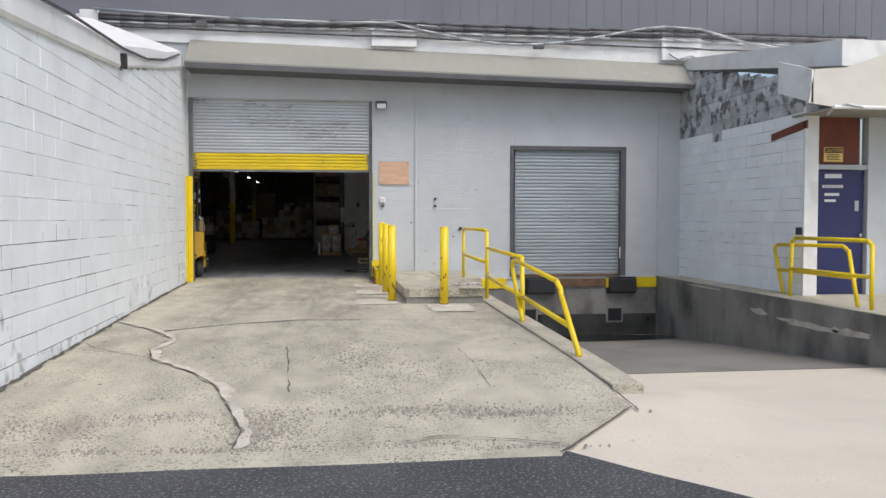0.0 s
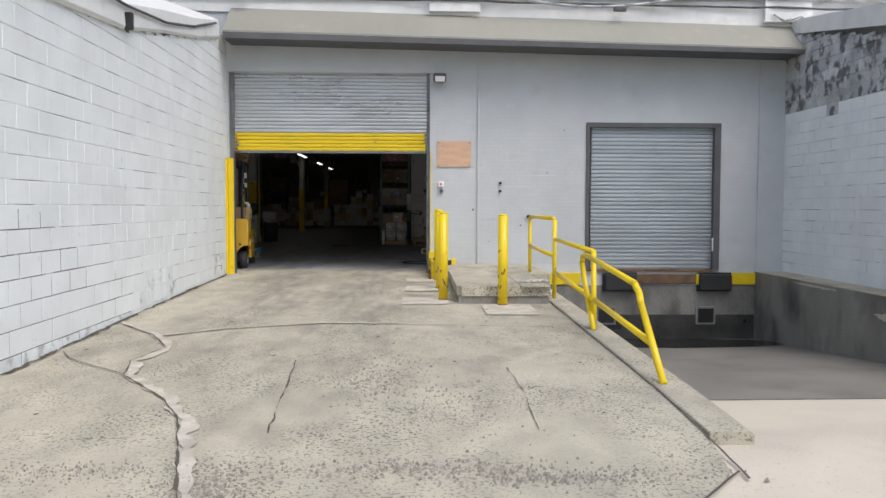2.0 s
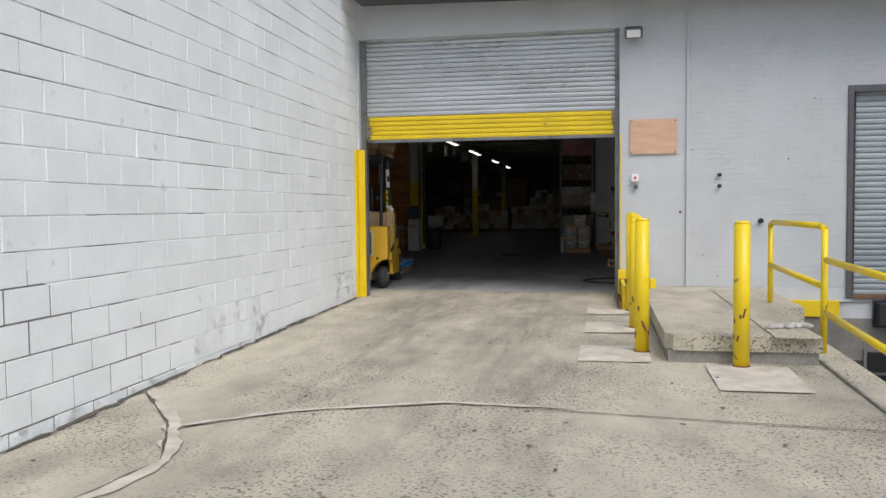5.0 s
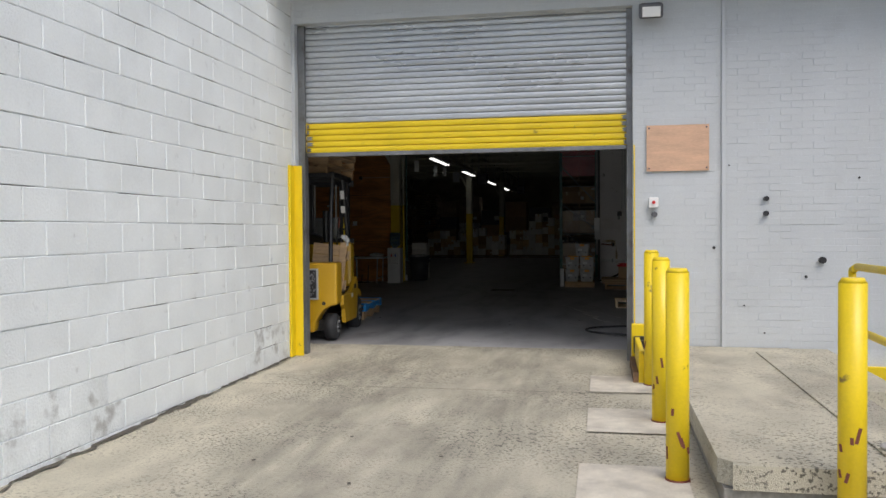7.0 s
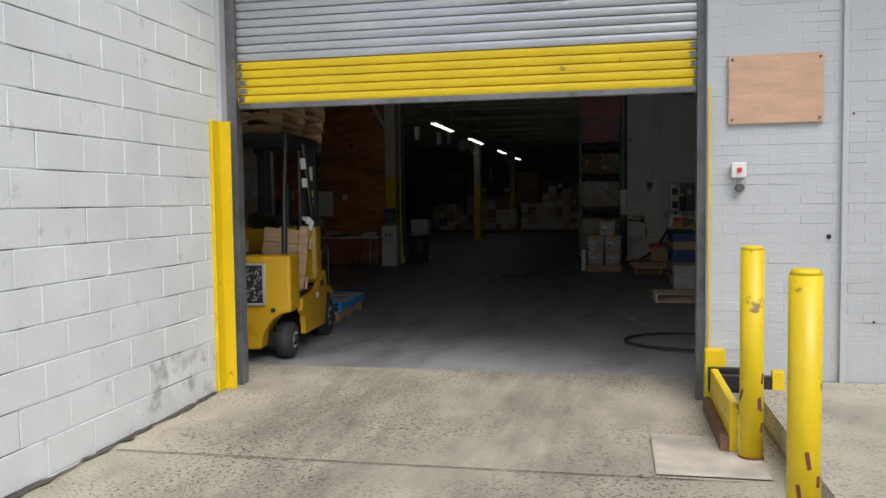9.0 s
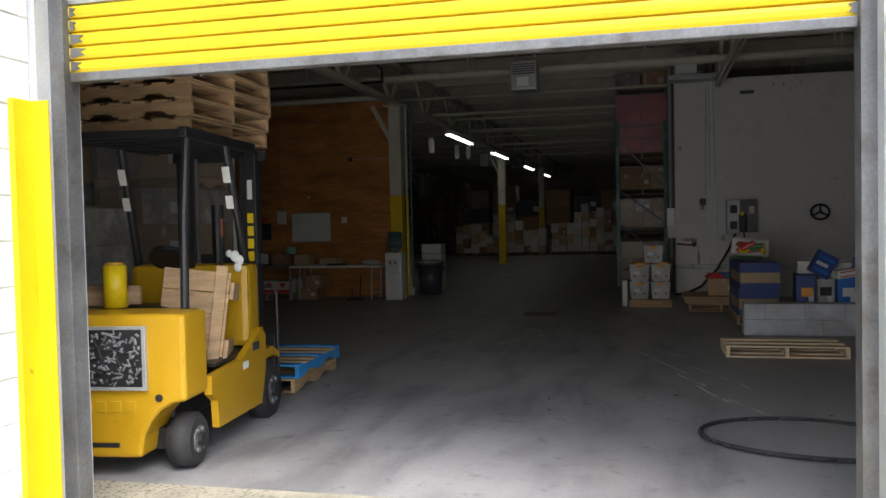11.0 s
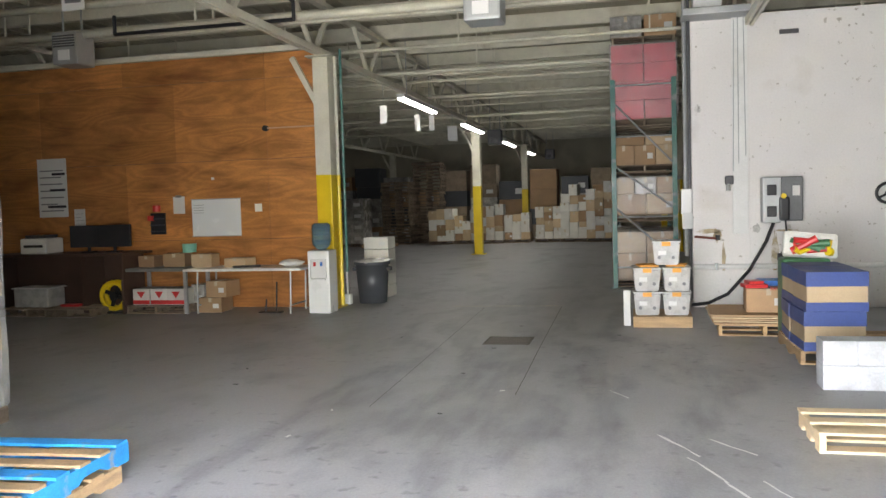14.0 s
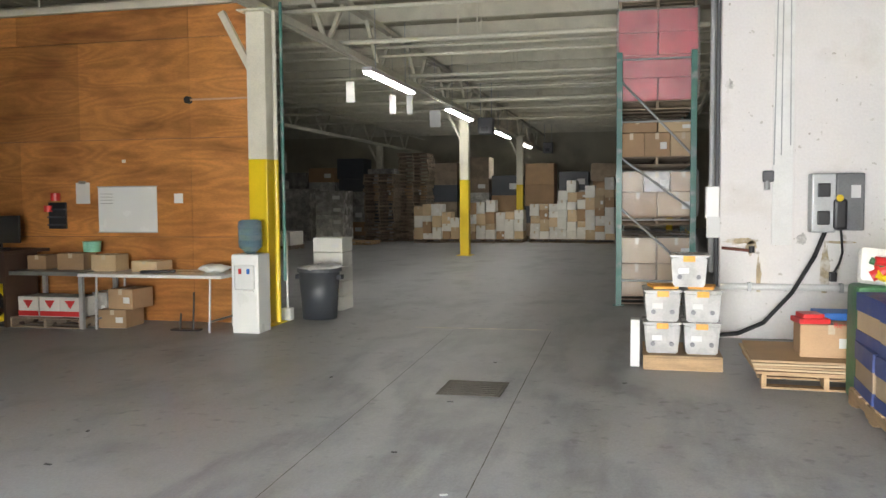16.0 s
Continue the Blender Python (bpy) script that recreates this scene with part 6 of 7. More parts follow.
# ---- totes on a board pallet ----
tp = thing("board_pallet", 0.04, 28.35, 0.36, 0, "low wooden skid under the plastic totes", "skid")
part("front_board", B(-0.34, 0.33, -0.36, -0.33, 0, 0.11, 0.004), WOODP, tp)
part("deck", B(-0.34, 0.33, -0.36, 0.36, 0.111, 0.13, 0.003), WOODP, tp)
part("rear_board", B(-0.34, 0.33, 0.33, 0.36, 0, 0.11, 0.004), WOODP, tp)


def tote(x, y, z, rz=0.0):
    t = thing("plastic_tote", x, y, z, rz, "clouded plastic mail tote with an orange tag", "tote", "plastic totes")
    bm = B(-0.155, 0.155, -0.22, 0.22, 0, 0.26)
    for v in bm.verts:
        if v.co.z < 0.1:
            v.co.x *= 0.86
            v.co.y *= 0.9
    bmesh.ops.bevel(bm, geom=bm.edges[:], offset=0.012, segments=2, affect="EDGES")
    part("body", bm, CLEARP, t)
    part("rim", B(-0.165, 0.165, -0.23, 0.23, 0.26, 0.282, 0.006), CLEARP, t)
    part("tag", B(-0.05, 0.05, -0.236, -0.231, 0.225, 0.275), ORANGE, t, "orange tag")
    part("label", B(-0.09, 0.0, -0.226, -0.218, 0.12, 0.17), PAPER, t)
    for sx in (-0.08, 0.08):
        part("grip", T((sx, -0.226, 0.09), (sx, -0.214, 0.09), 0.02, 12), GREYINK, t)


for k in range(2):
    for sx in (-0.17, 0.17):
        tote(0.03 + sx, 28.28, 0.36 + 0.131 + 0.283 * k, random.uniform(-2, 2))
tote(0.10, 28.32, 0.36 + 0.131 + 0.59, -3)
for x, rz in ((-0.12, 10), (0.22, -8)):
    en = thing("manila_envelopes", x, 28.3, 0.36 + 0.131 + 0.566, rz, "orange manila envelopes stuffed in a tote", "envelope", "manila envelopes")
    part("stack", B(-0.12, 0.10, -0.15, 0.15, 0, 0.022, 0.004), ORANGE, en)
ps = thing("paper_roll", -0.36, 28.2, 0.37, 0, "white sheet of foam board standing by the totes", "board")
part("sheet", B(-0.05, 0.03, -0.14, 0.0, 0, 0.42, 0.004), PAPER, ps)

# ---- goods by the white wall ----
pallet(1.10, 27.85, 0.36, -3, 0.95, 0.9, "pallet under flattened cardboard", group="pallets by the white wall")
fc = thing("flattened_cardboard", 1.08, 27.85, 0.36 + PH, -3, "stack of flattened cardboard on a pallet", "cardboard")
for k in range(5):
    part("sheet", B(-0.5 + random.uniform(-0.06, 0.02), 0.5, -0.48, 0.45, 0.022 * k, 0.022 * k + 0.018, 0.003, m=pose(0, 0, 0, 0, 0, random.uniform(-3, 3))), CARDL if k % 2 else CARD, fc)
zc = 0.36 + PH + 0.112
carton(1.14, 27.72, zc, 0.46, 0.36, 0.26, -2, CARD, "brown carton with a white label on flat cardboard")
rd = thing("red_books", 1.06, 27.7, zc + 0.262, 8, "red and orange books on a carton", "books")
part("book", B(-0.18, 0.06, -0.12, 0.1, 0, 0.04, 0.004), RED, rd)
part("book", B(-0.14, 0.02, -0.1, 0.1, 0.041, 0.075, 0.004), RED, rd)
words("lettering", "Readers", 0.06, pose(0.16, -0.181, -0.02, 90), RED, rd)
bs = thing("blue_box_lid", 1.3, 27.95, zc + 0.262, 0, "bright blue flat box on a carton", "box")
part("lid", B(-0.22, 0.2, -0.15, 0.15, 0, 0.06, 0.008), BLUEP, bs)
pbx = carton(1.58, 27.7, zc, 0.3, 0.34, 0.30, 5, NAVYBOX, "open purple-blue carton of papers", tape=False)
part("flap", B(-0.15, 0.15, 0.17, 0.18, 0.30, 0.42, m=None), CARD, pbx)
pallet(1.65, 26.45, 0.36, 0, 1.0, 1.2, "pallet under the navy cartons", group="pallets by the white wall")
for k in range(2):
    for j in range(2):
        c = carton(1.42 + 0.02 * k, 26.12 + 0.6 * j, 0.36 + PH + 0.35 * k, 0.5, 0.56, 0.345, random.uniform(-3, 3), CARDL, "tan carton sealed with wide navy bands", "navy banded cartons", tape=False, tag=False)
        part("band", B(-0.256, 0.256, -0.286, 0.286, 0.22, 0.347), NAVYBOX, c)
        part("band", B(-0.256, 0.256, -0.286, 0.286, -0.001, 0.08), NAVYBOX, c)
gb = thing("green_sack", 1.35, 27.15, 0.36, 0, "dark green carton with a printed seed bag on top", "sack")
part("body", B(-0.16, 0.3, -0.14, 0.2, 0, 0.86, 0.04), GREENP, gb)
bg = thing("seed_bag", 1.45, 27.05, 1.222, 0, "printed white and yellow bag with red and green fruit shapes", "bag")
bm = B(-0.26, 0.26, -0.06, 0.06, 0, 0.26, 0.04, m=pose(0, 0, 0, -18, 6, 0))
part("bag", bm, CARDW, bg)
for k in range(12):
    part("print", T((random.uniform(-0.2, 0.2), -0.078, random.uniform(0.05, 0.2)), (random.uniform(-0.2, 0.2), -0.05, random.uniform(0.05, 0.2)), random.uniform(0.02, 0.045), 10), (RED, GREENP, YELLOW)[k % 3], bg)
PALEBLOCK = M("pale painted block", (0.56, 0.57, 0.60), 0.6, var=0.15, scale=5, fine=50, bump=0.3, stain=(0.38, 0.38, 0.39), amount=0.7, sscale=3.0, lo=0.48, hi=0.66)
bw_ = thing("block_kerb", 1.14, 24.9, gz(25), 0, "low pale grey painted block wall, two courses high", "block wall")
for r_ in range(2):
    for k in range(6):
        x0, x1 = max(0, 0.45 * k - 0.2 * r_), min(2.4, 0.45 * (k + 1) - 0.2 * r_)
        part("block", B(x0 + 0.001, x1 - 0.001, 0, 0.25, 0.192 * r_, 0.192 * r_ + 0.190, 0.005), PALEBLOCK, bw_)
for k in range(9):
    x = 1.95 + 0.24 * k
    hgt = random.uniform(0.28, 0.42)
    pallet(x - 0.1, 25.75, gz(25.7), 0, 1.0, 0.9, "pallet under the mixed goods", WOODG) if k % 4 == 1 else None
    c = carton(x, 25.6 + 0.12 * (k % 2), gz(25.7) + PH, 0.23, 0.4, hgt + 0.2, random.uniform(-6, 6), (NAVYBOX, CLEARP, BLUEP, CARD, CARDW)[k % 5], "mixed coloured retail carton behind the block wall", "mixed goods behind the block wall", tape=False, tag=True)
    carton(x + 0.05, 25.75, gz(25.7) + PH + hgt + 0.202, 0.2, 0.3, random.uniform(0.1, 0.22), random.uniform(-25, 25), (CARDW, BLUEP, HAZY, NAVYBOX, CLEARP)[(k * 2) % 5], "small loose package on the mixed goods", "mixed goods behind the block wall", tape=False, tag=False)
    fl = thing("flyer", x, 25.4 + 0.12 * (k % 2) - 0.003, gz(25.7) + PH + 0.3, 0, "small bright flyer on the mixed goods", "flyer", "flyers")
    part("sheet", B(-0.07, 0.07, -0.004, 0, 0, 0.11), (ORANGE, INK, PAPER, RED, MINT)[k % 5], fl)

def tilted_box(x, y, z, w, d, h, rx, ry, rz, material, label, mark=None):
    c = thing("retail_box", x, y, z, 0, label, "box", "loose boxes on the goods")
    m = pose(0, 0, 0, rx, ry, rz)
    low = min((m @ Vector((sx * w / 2, sy * d / 2, k * h))).z for sx in (-1, 1) for sy in (-1, 1) for k in (0, 1))
    m = Matrix.Translation((0, 0, -low)) @ m
    part("body", B(-w / 2, w / 2, -d / 2, d / 2, 0, h, 0.004, m=m), material, c)
    if mark:
        for k in range(3):
            part("print", B(-w * 0.4, w * (0.38 - 0.2 * (k % 2)), -d / 2 - 0.003, -d / 2 - 0.0005, h * (0.15 + 0.27 * k), h * (0.3 + 0.27 * k), m=m), mark if k != 1 else PAPER, c)


for q in ((2.08, 25.5, 0.98, 0.26, 0.12, 0.3, 8, 28, 10, NAVYBOX, "navy printed box tipped on its corner", BLUEP), (2.42, 25.45, 1.0, 0.3, 0.2, 0.1, 0, -8, 12, CARDW, "flat white printed box", RED), (2.62, 25.5, 0.98, 0.2, 0.05, 0.28, -15, 0, -8, BLUEP, "bright blue upright packet", PAPER), (2.9, 25.6, 1.0, 0.36, 0.3, 0.12, 4, 6, 15, CARD, "open brown carton with torn flaps", None), (3.15, 25.5, 0.98, 0.24, 0.16, 0.24, 0, 12, -14, CLEARP, "clear plastic bin of small goods", ORANGE), (2.25, 25.7, 1.0, 0.2, 0.2, 0.2, 0, -20, 30, PAPER, "crumpled white paper parcel", None), (3.4, 25.6, 0.98, 0.3, 0.2, 0.2, 0, 9, 8, NAVYBOX, "navy printed retail box", MINT)):
    tilted_box(*q)

# charger, valve wheel, pipes on the white wall
cg = thing("battery_charger", 1.62, PW - 0.053, 1.50, 0, "grey two-part battery charger with a black cable", "charger")
part("left_case", B(-0.25, -0.02, -0.22, 0, 0.0, 0.60, 0.015), GREYPL, cg)
part("right_case", B(-0.015, 0.25, -0.2, 0, 0.02, 0.60, 0.015), M("charger grey", (0.16, 0.165, 0.17), 0.5), cg)
for z in (0.08, 0.36):
    part("socket", B(-0.2, -0.08, -0.25, -0.221, z, z + 0.14, 0.012), BLACK, cg)
part("plug_holder", B(-0.05, 0.08, -0.27, -0.201, 0.03, 0.34, 0.03), BLACK, cg)
part("yellow_mark", T((0.0, -0.285, 0.35), (0, -0.271, 0.35), 0.035, 16), YELLOW, cg)
part("label", B(0.12, 0.21, -0.204, -0.201, 0.35, 0.48), PAPER, cg)
part("cable", pipe(bmesh.new(), [(-0.1, -0.1, 0.0), (-0.2, -0.14, -0.25), (-0.42, -0.2, -0.62), (-0.7, -0.25, -0.93), (-0.95, -0.25, -1.05), (-1.15, -0.2, -1.08)], 0.022, 10), RUBBER, cg, smooth=True)
part("cord", pipe(bmesh.new(), [(0.03, -0.2, 0.05), (0.05, -0.2, -0.2), (0.02, -0.2, -0.32), (-0.03, -0.2, -0.42)], 0.012, 8), RUBBER, cg)
part("connector", B(-0.07, 0.0, -0.23, -0.17, -0.5, -0.4, 0.012, m=None), BLACK, cg)
vw = thing("valve_wheel", 2.93, PW - 0.002, 1.85, 0, "black iron valve wheel on the white wall", "valve")
bm = bmesh.new()
ringp = [(0.15 * math.cos(a), -0.1, 0.13 * math.sin(a)) for a in steps(0, 2 * math.pi, 20)]
pipe(bm, ringp, 0.02, 8)
part("rim", bm, BLACK, vw)
for a in (90, 210, 330):
    part("spoke", T((0, -0.1, 0), (0.15 * math.cos(radians(a)), -0.1, 0.13 * math.sin(radians(a))), 0.016, 8), BLACK, vw)
part("stem", T((0, -0.11, 0), (0, 0, 0), 0.025, 10), BLACK, vw)
wp_ = thing("wall_pipe", 0.5, PW - 0.1, 0.92, 0, "white pipe run low along the wall", "pipe")
part("pipe", T((0.0, 0, 0), (7.5, 0, 0), 0.035, 10), WHITE, wp_)
for x in (0.3, 1.2, 2.5, 4):
    part("clamp", B(x - 0.02, x + 0.02, -0.04, 0.045, -0.045, 0.045, 0.005), GREYPL, wp_)
kb = thing("wall_lamp", 0.98, PW - 0.053, 2.0, 0, "small dark sensor fitting on the pier", "sensor")
part("body", B(-0.06, 0.05, -0.08, 0, 0.02, 0.14, 0.02), DARKTRIM, kb)
part("lens", T((-0.02, -0.06, -0.06), (-0.02, -0.05, 0.03), 0.03, 12), GREYPL, kb)
cd = thing("conduit_drop", 0.42, PW + 0.02, 0.36, 0, "grey conduits dropping down the wall's end", "conduit")
part("pipe", T((0, 0, 0.7), (0, 0, 4.3), 0.03, 10), GREYPL, cd)
part("pipe", T((0.05, -0.06, 0.1), (0.05, -0.06, 4.3), 0.022, 10), DARKTRIM, cd)
part("switch_box", B(-0.07, 0.07, -0.14, -0.03, 1.28, 1.62, 0.01), PLASTICW, cd, "pale switch box")
part("paper_tag", B(-0.06, 0.08, -0.15, -0.141, 1.08, 1.3, 0.001), PAPER, cd)
tpv = thing("hose_tap", 0.62, PW - 0.053, 1.30, 0, "brass hose tap sticking out of the pier", "tap")
part("pipe", T((-0.1, -0.05, 0.03), (0.2, -0.05, 0.0), 0.016, 8), RUSTY, tpv)
part("valve", T((0.2, -0.05, -0.02), (0.2, -0.05, 0.05), 0.03, 12), BLACK, tpv)
dr_ = thing("ceiling_drum", 0.72, PW - 0.2, 4.29, 0, "white round tank on a shelf over the pier", "tank")
part("drum", T((-0.2, 0, 0.26), (0.16, 0, 0.26), 0.22, 24), WHITE, dr_)
part("shelf", B(-0.34, 0.6, -0.25, 0.25, -0.06, 0.03, 0.01), GREYPL, dr_)
part("gauge", T((0.0, -0.25, 0.3), (0.0, -0.2, 0.3), 0.05, 16), BLACK, dr_)
for k, x in enumerate((1.05, 1.1, 1.17)):
    wr = thing("wall_conduit", x, PW - 0.082, 2.2 + 0.1 * k, 0, "thin grey cable down the pier", "conduit", "pier cables")
    part("pipe", T((0.02 * (k - 1), 0, 0), (0, 0, 2.0), 0.006, 6), GREYPL, wr)
sf = thing("wall_vent", 1.75, PW - 0.003, 3.98, 0, "small dark vent high on the white wall", "vent")
part("plate", B(-0.12, 0.12, -0.03, 0, 0, 0.06, 0.008), DARKTRIM, sf)
def stain_patch(x, z, w, h, material, label, seed):
    bm = bmesh.new()
    bm.faces.new([bm.verts.new((x + w * 0.5 * math.cos(a) * (1 + 0.5 * noise.noise((math.cos(a) * 2, seed, math.sin(a) * 2))), PW - 0.056 if x < 1.24 else PW - 0.004, z + h * 0.5 * math.sin(a) * (1 + 0.5 * noise.noise((math.cos(a) * 2.5, seed + 9, math.sin(a) * 2.5))))) for a in steps(0, 2 * math.pi * 39 / 40, 39)])
    setting("patch_%d" % seed, bm, material, label, "patch")


TANSTAIN = M("tan water stain", (0.46, 0.37, 0.24), 0.85, var=0.3, scale=8, stain=(0.7, 0.67, 0.62), amount=0.9, sscale=9, lo=0.45, hi=0.6)
GREYSTAIN = M("grey scuffed plaster", (0.40, 0.39, 0.37), 0.85, var=0.3, scale=12, stain=(0.72, 0.7, 0.67), amount=0.9, sscale=14, lo=0.45, hi=0.58)
for k, (x, z, w, h, mt) in enumerate(((0.72, 1.40, 0.34, 0.07, TANSTAIN), (0.82, 1.33, 0.12, 0.14, TANSTAIN), (0.90, 1.02, 0.05, 0.4, TANSTAIN), (1.56, 1.06, 0.09, 0.6, TANSTAIN), (1.33, 1.42, 0.1, 0.12, GREYSTAIN), (1.13, 2.95, 0.08, 0.3, GREYSTAIN), (1.12, 3.55, 0.12, 0.1, GREYSTAIN), (0.58, 3.05, 0.09, 0.1, GREYSTAIN), (1.1, 2.0, 0.06, 0.5, GREYSTAIN), (1.7, 1.39, 0.3, 0.03, TANSTAIN))):
    stain_patch(x, z, w, h, mt, "stained and flaking patch on the white wall", 30 + k)

# standing machine by the east side
jk = thing("floor_jack", 3.6, 25.2, gz(25.2), 0, "dark upright hand pallet truck beside the goods", "pallet truck")
part("mast", B(-0.12, 0.12, -0.08, 0.08, 0.1, 1.5, 0.02), PLASTICG, jk)
part("handle", pipe(bmesh.new(), [(-0.15, -0.1, 1.2), (-0.3, -0.15, 1.25), (-0.15, -0.1, 1.35)], 0.02, 8), BLACK, jk)
for sx in (-0.15, 0.15):
    part("wheel", T((sx - 0.03, -0.1, 0.09), (sx + 0.03, -0.1, 0.09), 0.09, 16), RUBBER, jk)

# ---- floor details inside ----
gr = thing("floor_grate", -1.62, 26.97, 0.362, 0, "dark iron drain grate in the floor", "grate")
part("frame", B(-0.25, 0.25, -0.25, 0.25, 0, 0.006), DARKGAP, gr)
for k in range(7):
    part("bar", B(-0.22, 0.22, -0.21 + 0.065 * k, -0.18 + 0.065 * k, 0.0062, 0.012), DARKGAP, gr)
for k, (x, y, l, a, w) in enumerate(((-0.02, 23.3, 0.5, -62, 0.02), (0.12, 22.85, 0.45, -66, 0.016), (0.22, 22.6, 0.7, -68, 0.014), (0.36, 22.0, 0.6, -70, 0.02), (0.5, 21.45, 0.7, -70, 0.022), (0.62, 22.2, 1.1, -66, 0.012), (0.3, 23.3, 0.4, -50, 0.02), (-0.4, 24.6, 0.3, -60, 0.015), (0.78, 20.9, 0.8, -66, 0.015))):
    ribbon("tape_line_%d" % (k + 1), [(x - l / 2 * math.cos(radians(a)), y - l / 2 * math.sin(radians(a))), (x + l / 2 * math.cos(radians(a)), y + l / 2 * math.sin(radians(a)))], w, PAPER, "worn scrap of white floor tape", 0.004, wob=0.9)
ribbon("seam_1", [(-2.9, 29.95), (-1.3, 30.0)], 0.05, PATCH, "pale worn floor joint at the opening", 0.004, wob=0.8)
ribbon("seam_2", [(-2.4, 29.8), (-2.3, 26.3), (-2.25, 24)], 0.005, DARKGAP, "fine saw cut in the floor", 0.003)
ribbon("seam_3", [(-1.3, 29.9), (-1.25, 27.0), (-1.2, 24.5)], 0.006, DARKGAP, "fine saw cut in the floor", 0.003)
for k in range(26):
    x, y = random.uniform(-4, 2.0), random.uniform(20.5, 28.5)
    cs_ = thing("litter_scrap", x, y, gz(y) + 0.003, random.uniform(0, 180), "tiny scrap of litter on the floor", "litter", "floor litter")
    part("scrap", B(-0.02, random.uniform(0.0, 0.03), -0.008, 0.008, 0, 0.004), PAPER if k % 3 == 0 else BLACK, cs_)
for k in range(30):
    x, y = random.uniform(-2.6, 2.3), random.uniform(6.2, 16.5)
    cs_ = thing("dry_leaf", x, y, gz(y) + 0.012, random.uniform(0, 180), "tiny dead leaf on the concrete", "leaf", "dead leaves")
    part("leaf", B(-0.02, random.uniform(0.0, 0.02), -0.01, 0.01, 0, 0.003), DARKGAP, cs_)
hs_ = thing("air_hose", 0.9, 20.15, gz(20.1) + 0.014, 0, "black rubber hose looped on the floor", "hose")
bm = bmesh.new()
loop = [(0.72 * math.cos(a) + 0.05 * a, 0.5 * math.sin(a) - 0.03 * a, 0.004 * abs(a - 1)) for a in steps(0.6, 6.6, 34)]
pipe(bm, loop + [(1.25, -0.3, 0.02), (1.5, -0.7, 0.02), (1.4, -1.0, 0.0), (2.2, -1.2, 0)], 0.014, 8)
part("hose", bm, RUBBER, hs_, smooth=True)

# ---- far stacks ----
random.seed(21)
for k in range(7):
    x = -7.35 + k * 0.93 + (0.25 if k > 3 else 0)
    yy = 48.8 + random.uniform(-0.2, 0.3)
    pallet(x, yy, 0.36, random.uniform(-3, 3), 0.95, 0.95, "pallet under mixed cartons", WOODG, group="pallets in the far row")
    hmax = (1.1, 0.8, 1.2, 0.95, 1.3, 1.7, 1.8)[k]
    for j in range(3):
        zz = 0.36 + PH
        while zz < 0.36 + hmax:
            hh = random.choice((0.2, 0.26, 0.32, 0.4))
            carton(x - 0.32 + 0.32 * j, yy + random.uniform(-0.03, 0.03), zz, 0.31, 0.8, hh - 0.004, random.uniform(-3, 3), random.choice((CARD, CARDL, CARDL, CARDW, CARDW)), "mixed carton in the far row of pallets", "cartons in the far row", tape=random.random() < 0.5, tag=random.random() < 0.25)
            zz += hh
for k in range(12):
    x = -14.6 + k * 1.2
    hmax = random.uniform(2.3, 3.1)
    pallet(x, 51.4, 0.36, 0, 1.1, 1.1, "pallet under tall wrapped goods", WOODG, group="pallets in the back row")
    zz = 0.36 + PH
    while zz < hmax:
        hh = random.uniform(0.45, 0.8)
        carton(x + random.uniform(-0.04, 0.04), 51.4, zz, 1.05, 1.05, hh, random.uniform(-2, 2), random.choice((HAZY, HAZY, CARD, PLASTICG, WOODG)), "tall dark wrapped load at the back", "wrapped loads at the back", tape=False, tag=random.random() < 0.4)
        zz += hh + 0.004
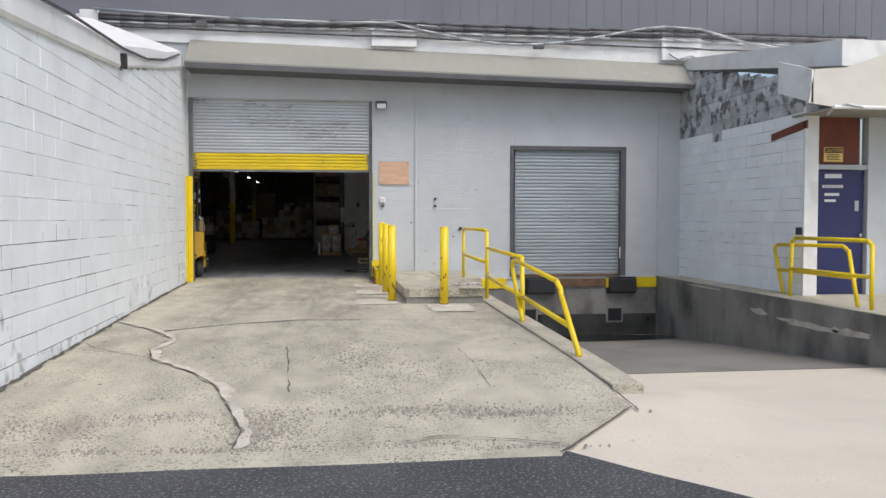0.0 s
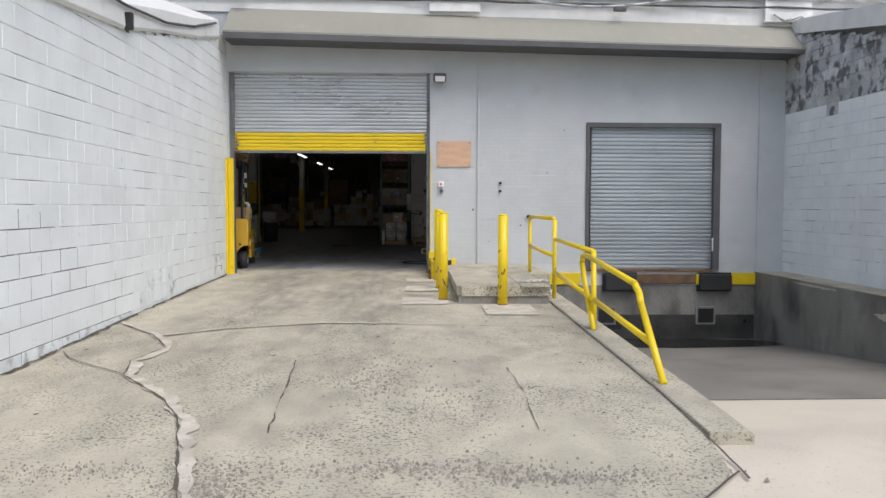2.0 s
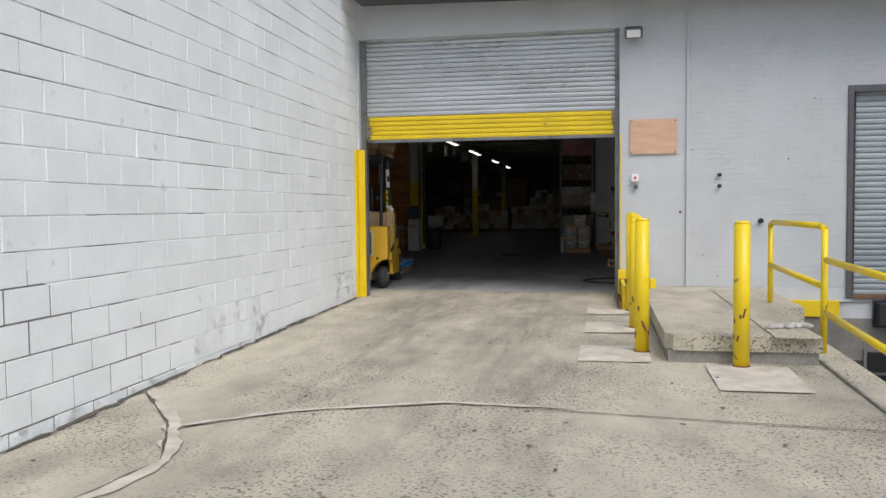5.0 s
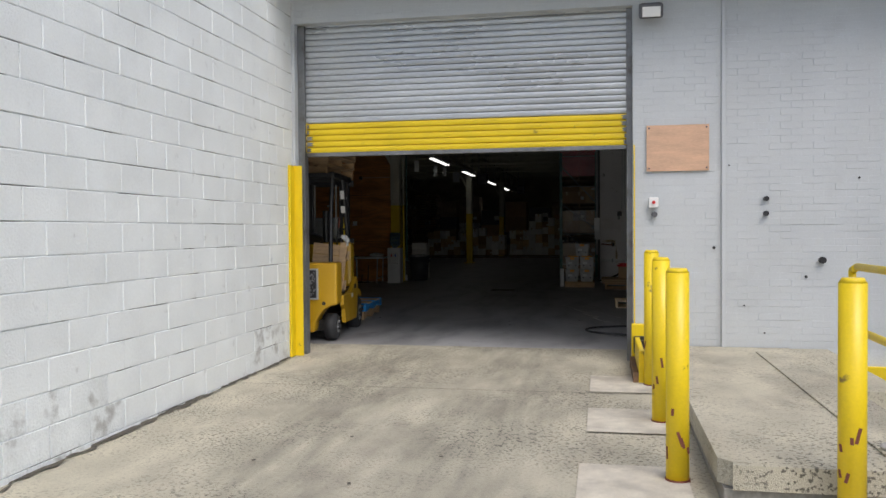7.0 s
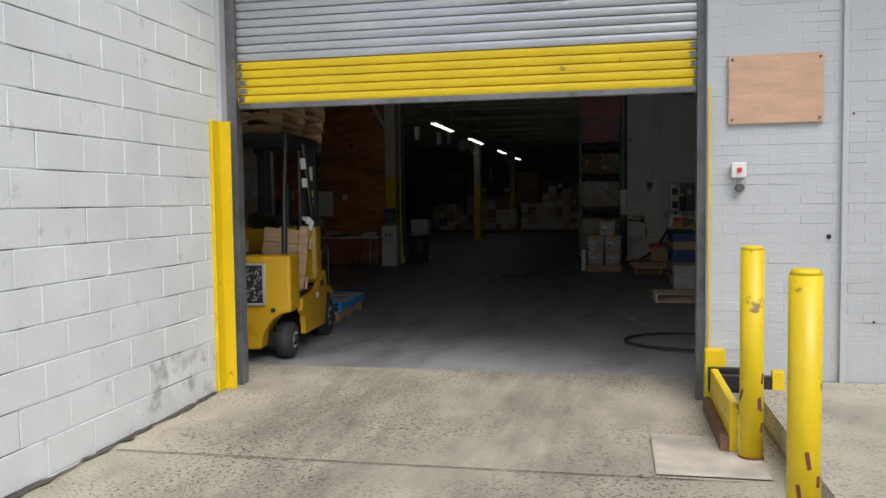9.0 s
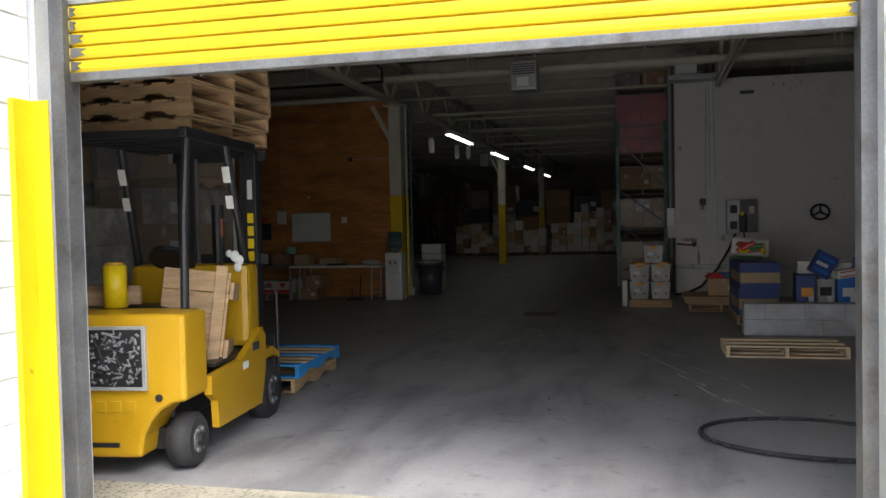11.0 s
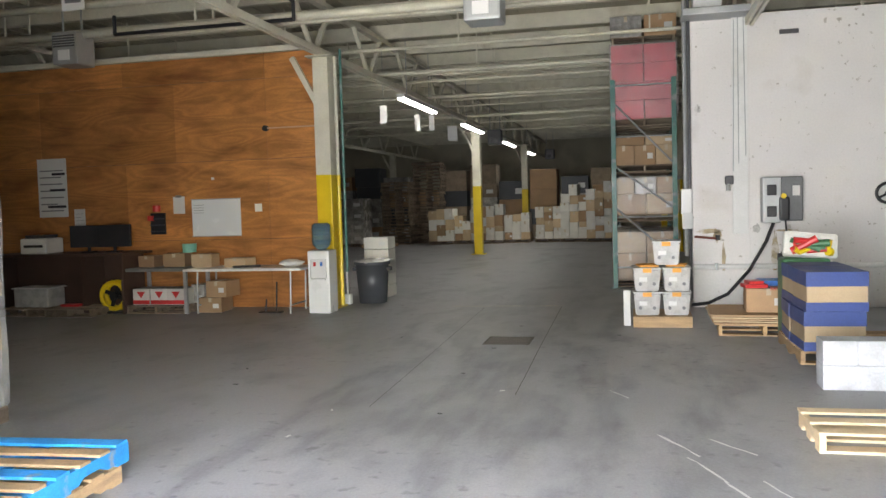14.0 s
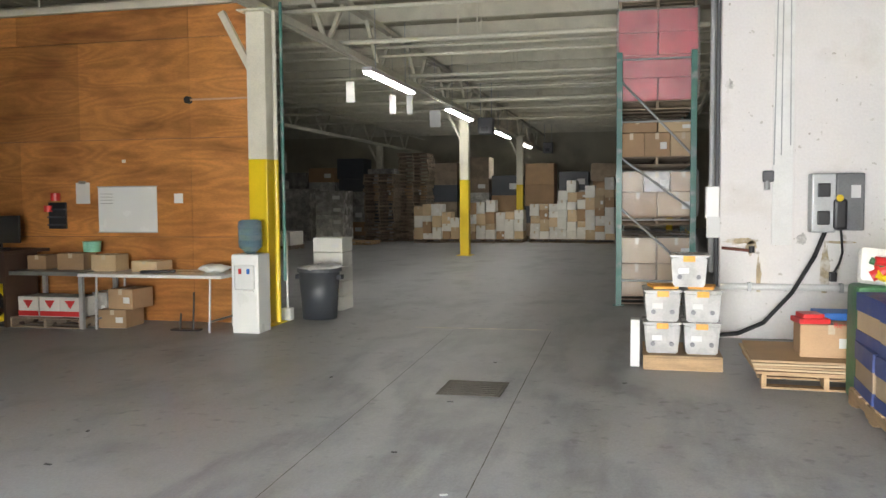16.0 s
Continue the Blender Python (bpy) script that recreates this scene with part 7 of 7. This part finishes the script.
for x, y, n in ((-9.2, 49.2, 19), (-8.15, 49.9, 25)):
    for k in range(n):
        pallet(x + random.uniform(-0.05, 0.05), y + random.uniform(-0.05, 0.05), 0.36 + PH * k, random.uniform(-4, 4), 1.1, 1.0, "weathered pallet in a tall stack", WOODG, group="empty pallet stacks")
for x, y, n, mt in ((-10.6, 48.0, 4, HAZY), (-12.0, 44.0, 2, CARDW), (-13.2, 44.0, 2, HAZY), (-11.0, 44.4, 1, CARDW)):
    pallet(x, y, 0.36, 0, 1.05, 1.05, "pallet under a pale wrapped load", WOODG)
    for k in range(n):
        carton(x, y, 0.36 + PH + 0.42 * k, 1.0, 1.0, 0.415, random.uniform(-2, 2), mt, "pale wrapped load near the dark side", "pale loads", tape=False)
pallet(-9.4, 47.2, 0.36, 0, 1.1, 1.0, "empty pallet lying on the floor", WOODP)
for k in range(5):
    x = -17.5 + k * 1.25
    carton(x, 49.5, 0.361, 1.15, 1.1, 1.9 + 0.3 * (k % 2), 0, HAZY, "dim grey wrapped load in the dark bay", "grey loads in the dark bay", tape=False, tag=False)

# ---- courses of block and brick ----
masonry(wall_left, pose(LW, LY0, 0, 0, 0, 90), W - LY0, 0.056, lw_top, 0.43, 0.2145, 0.007, BLOCK, lambda u, v: u > 3.0 and v < 2.0 and u < 14, pick=lambda u, v: BLOCKD if v < 0.2 + 0.9 * max(0, noise.noise((u * 0.5, 0, 4))) else BLOCK)
masonry(wall_right, pose(RX, W, 0, 0, 0, -90), W - BY, PZ, lambda u: 4.83 - 0.2 * u, 0.4, 0.2, 0.006, BLOCK, lambda u, v: True, pick=lambda u, v: WORN if v > 3.2 + 0.35 * noise.noise((u, v, 0)) else BLOCK)
masonry(wall_front, pose(D1, W, 0), RX - D1, SZT, lambda u: 4.45, 0.21, 0.07, 0.003, FRONTP, lambda u, v: u < 0.92 and v < 4.4, holes=((S0 - D1, S1 - D1, 0, SZ),), name="brick", depth=0.02)
masonry(wall_front, pose(D0, W, 0), D1 - D0, DZ, lambda u: 4.5, 0.21, 0.07, 0.003, FRONTP, lambda u, v: False, name="brick", depth=0.02)
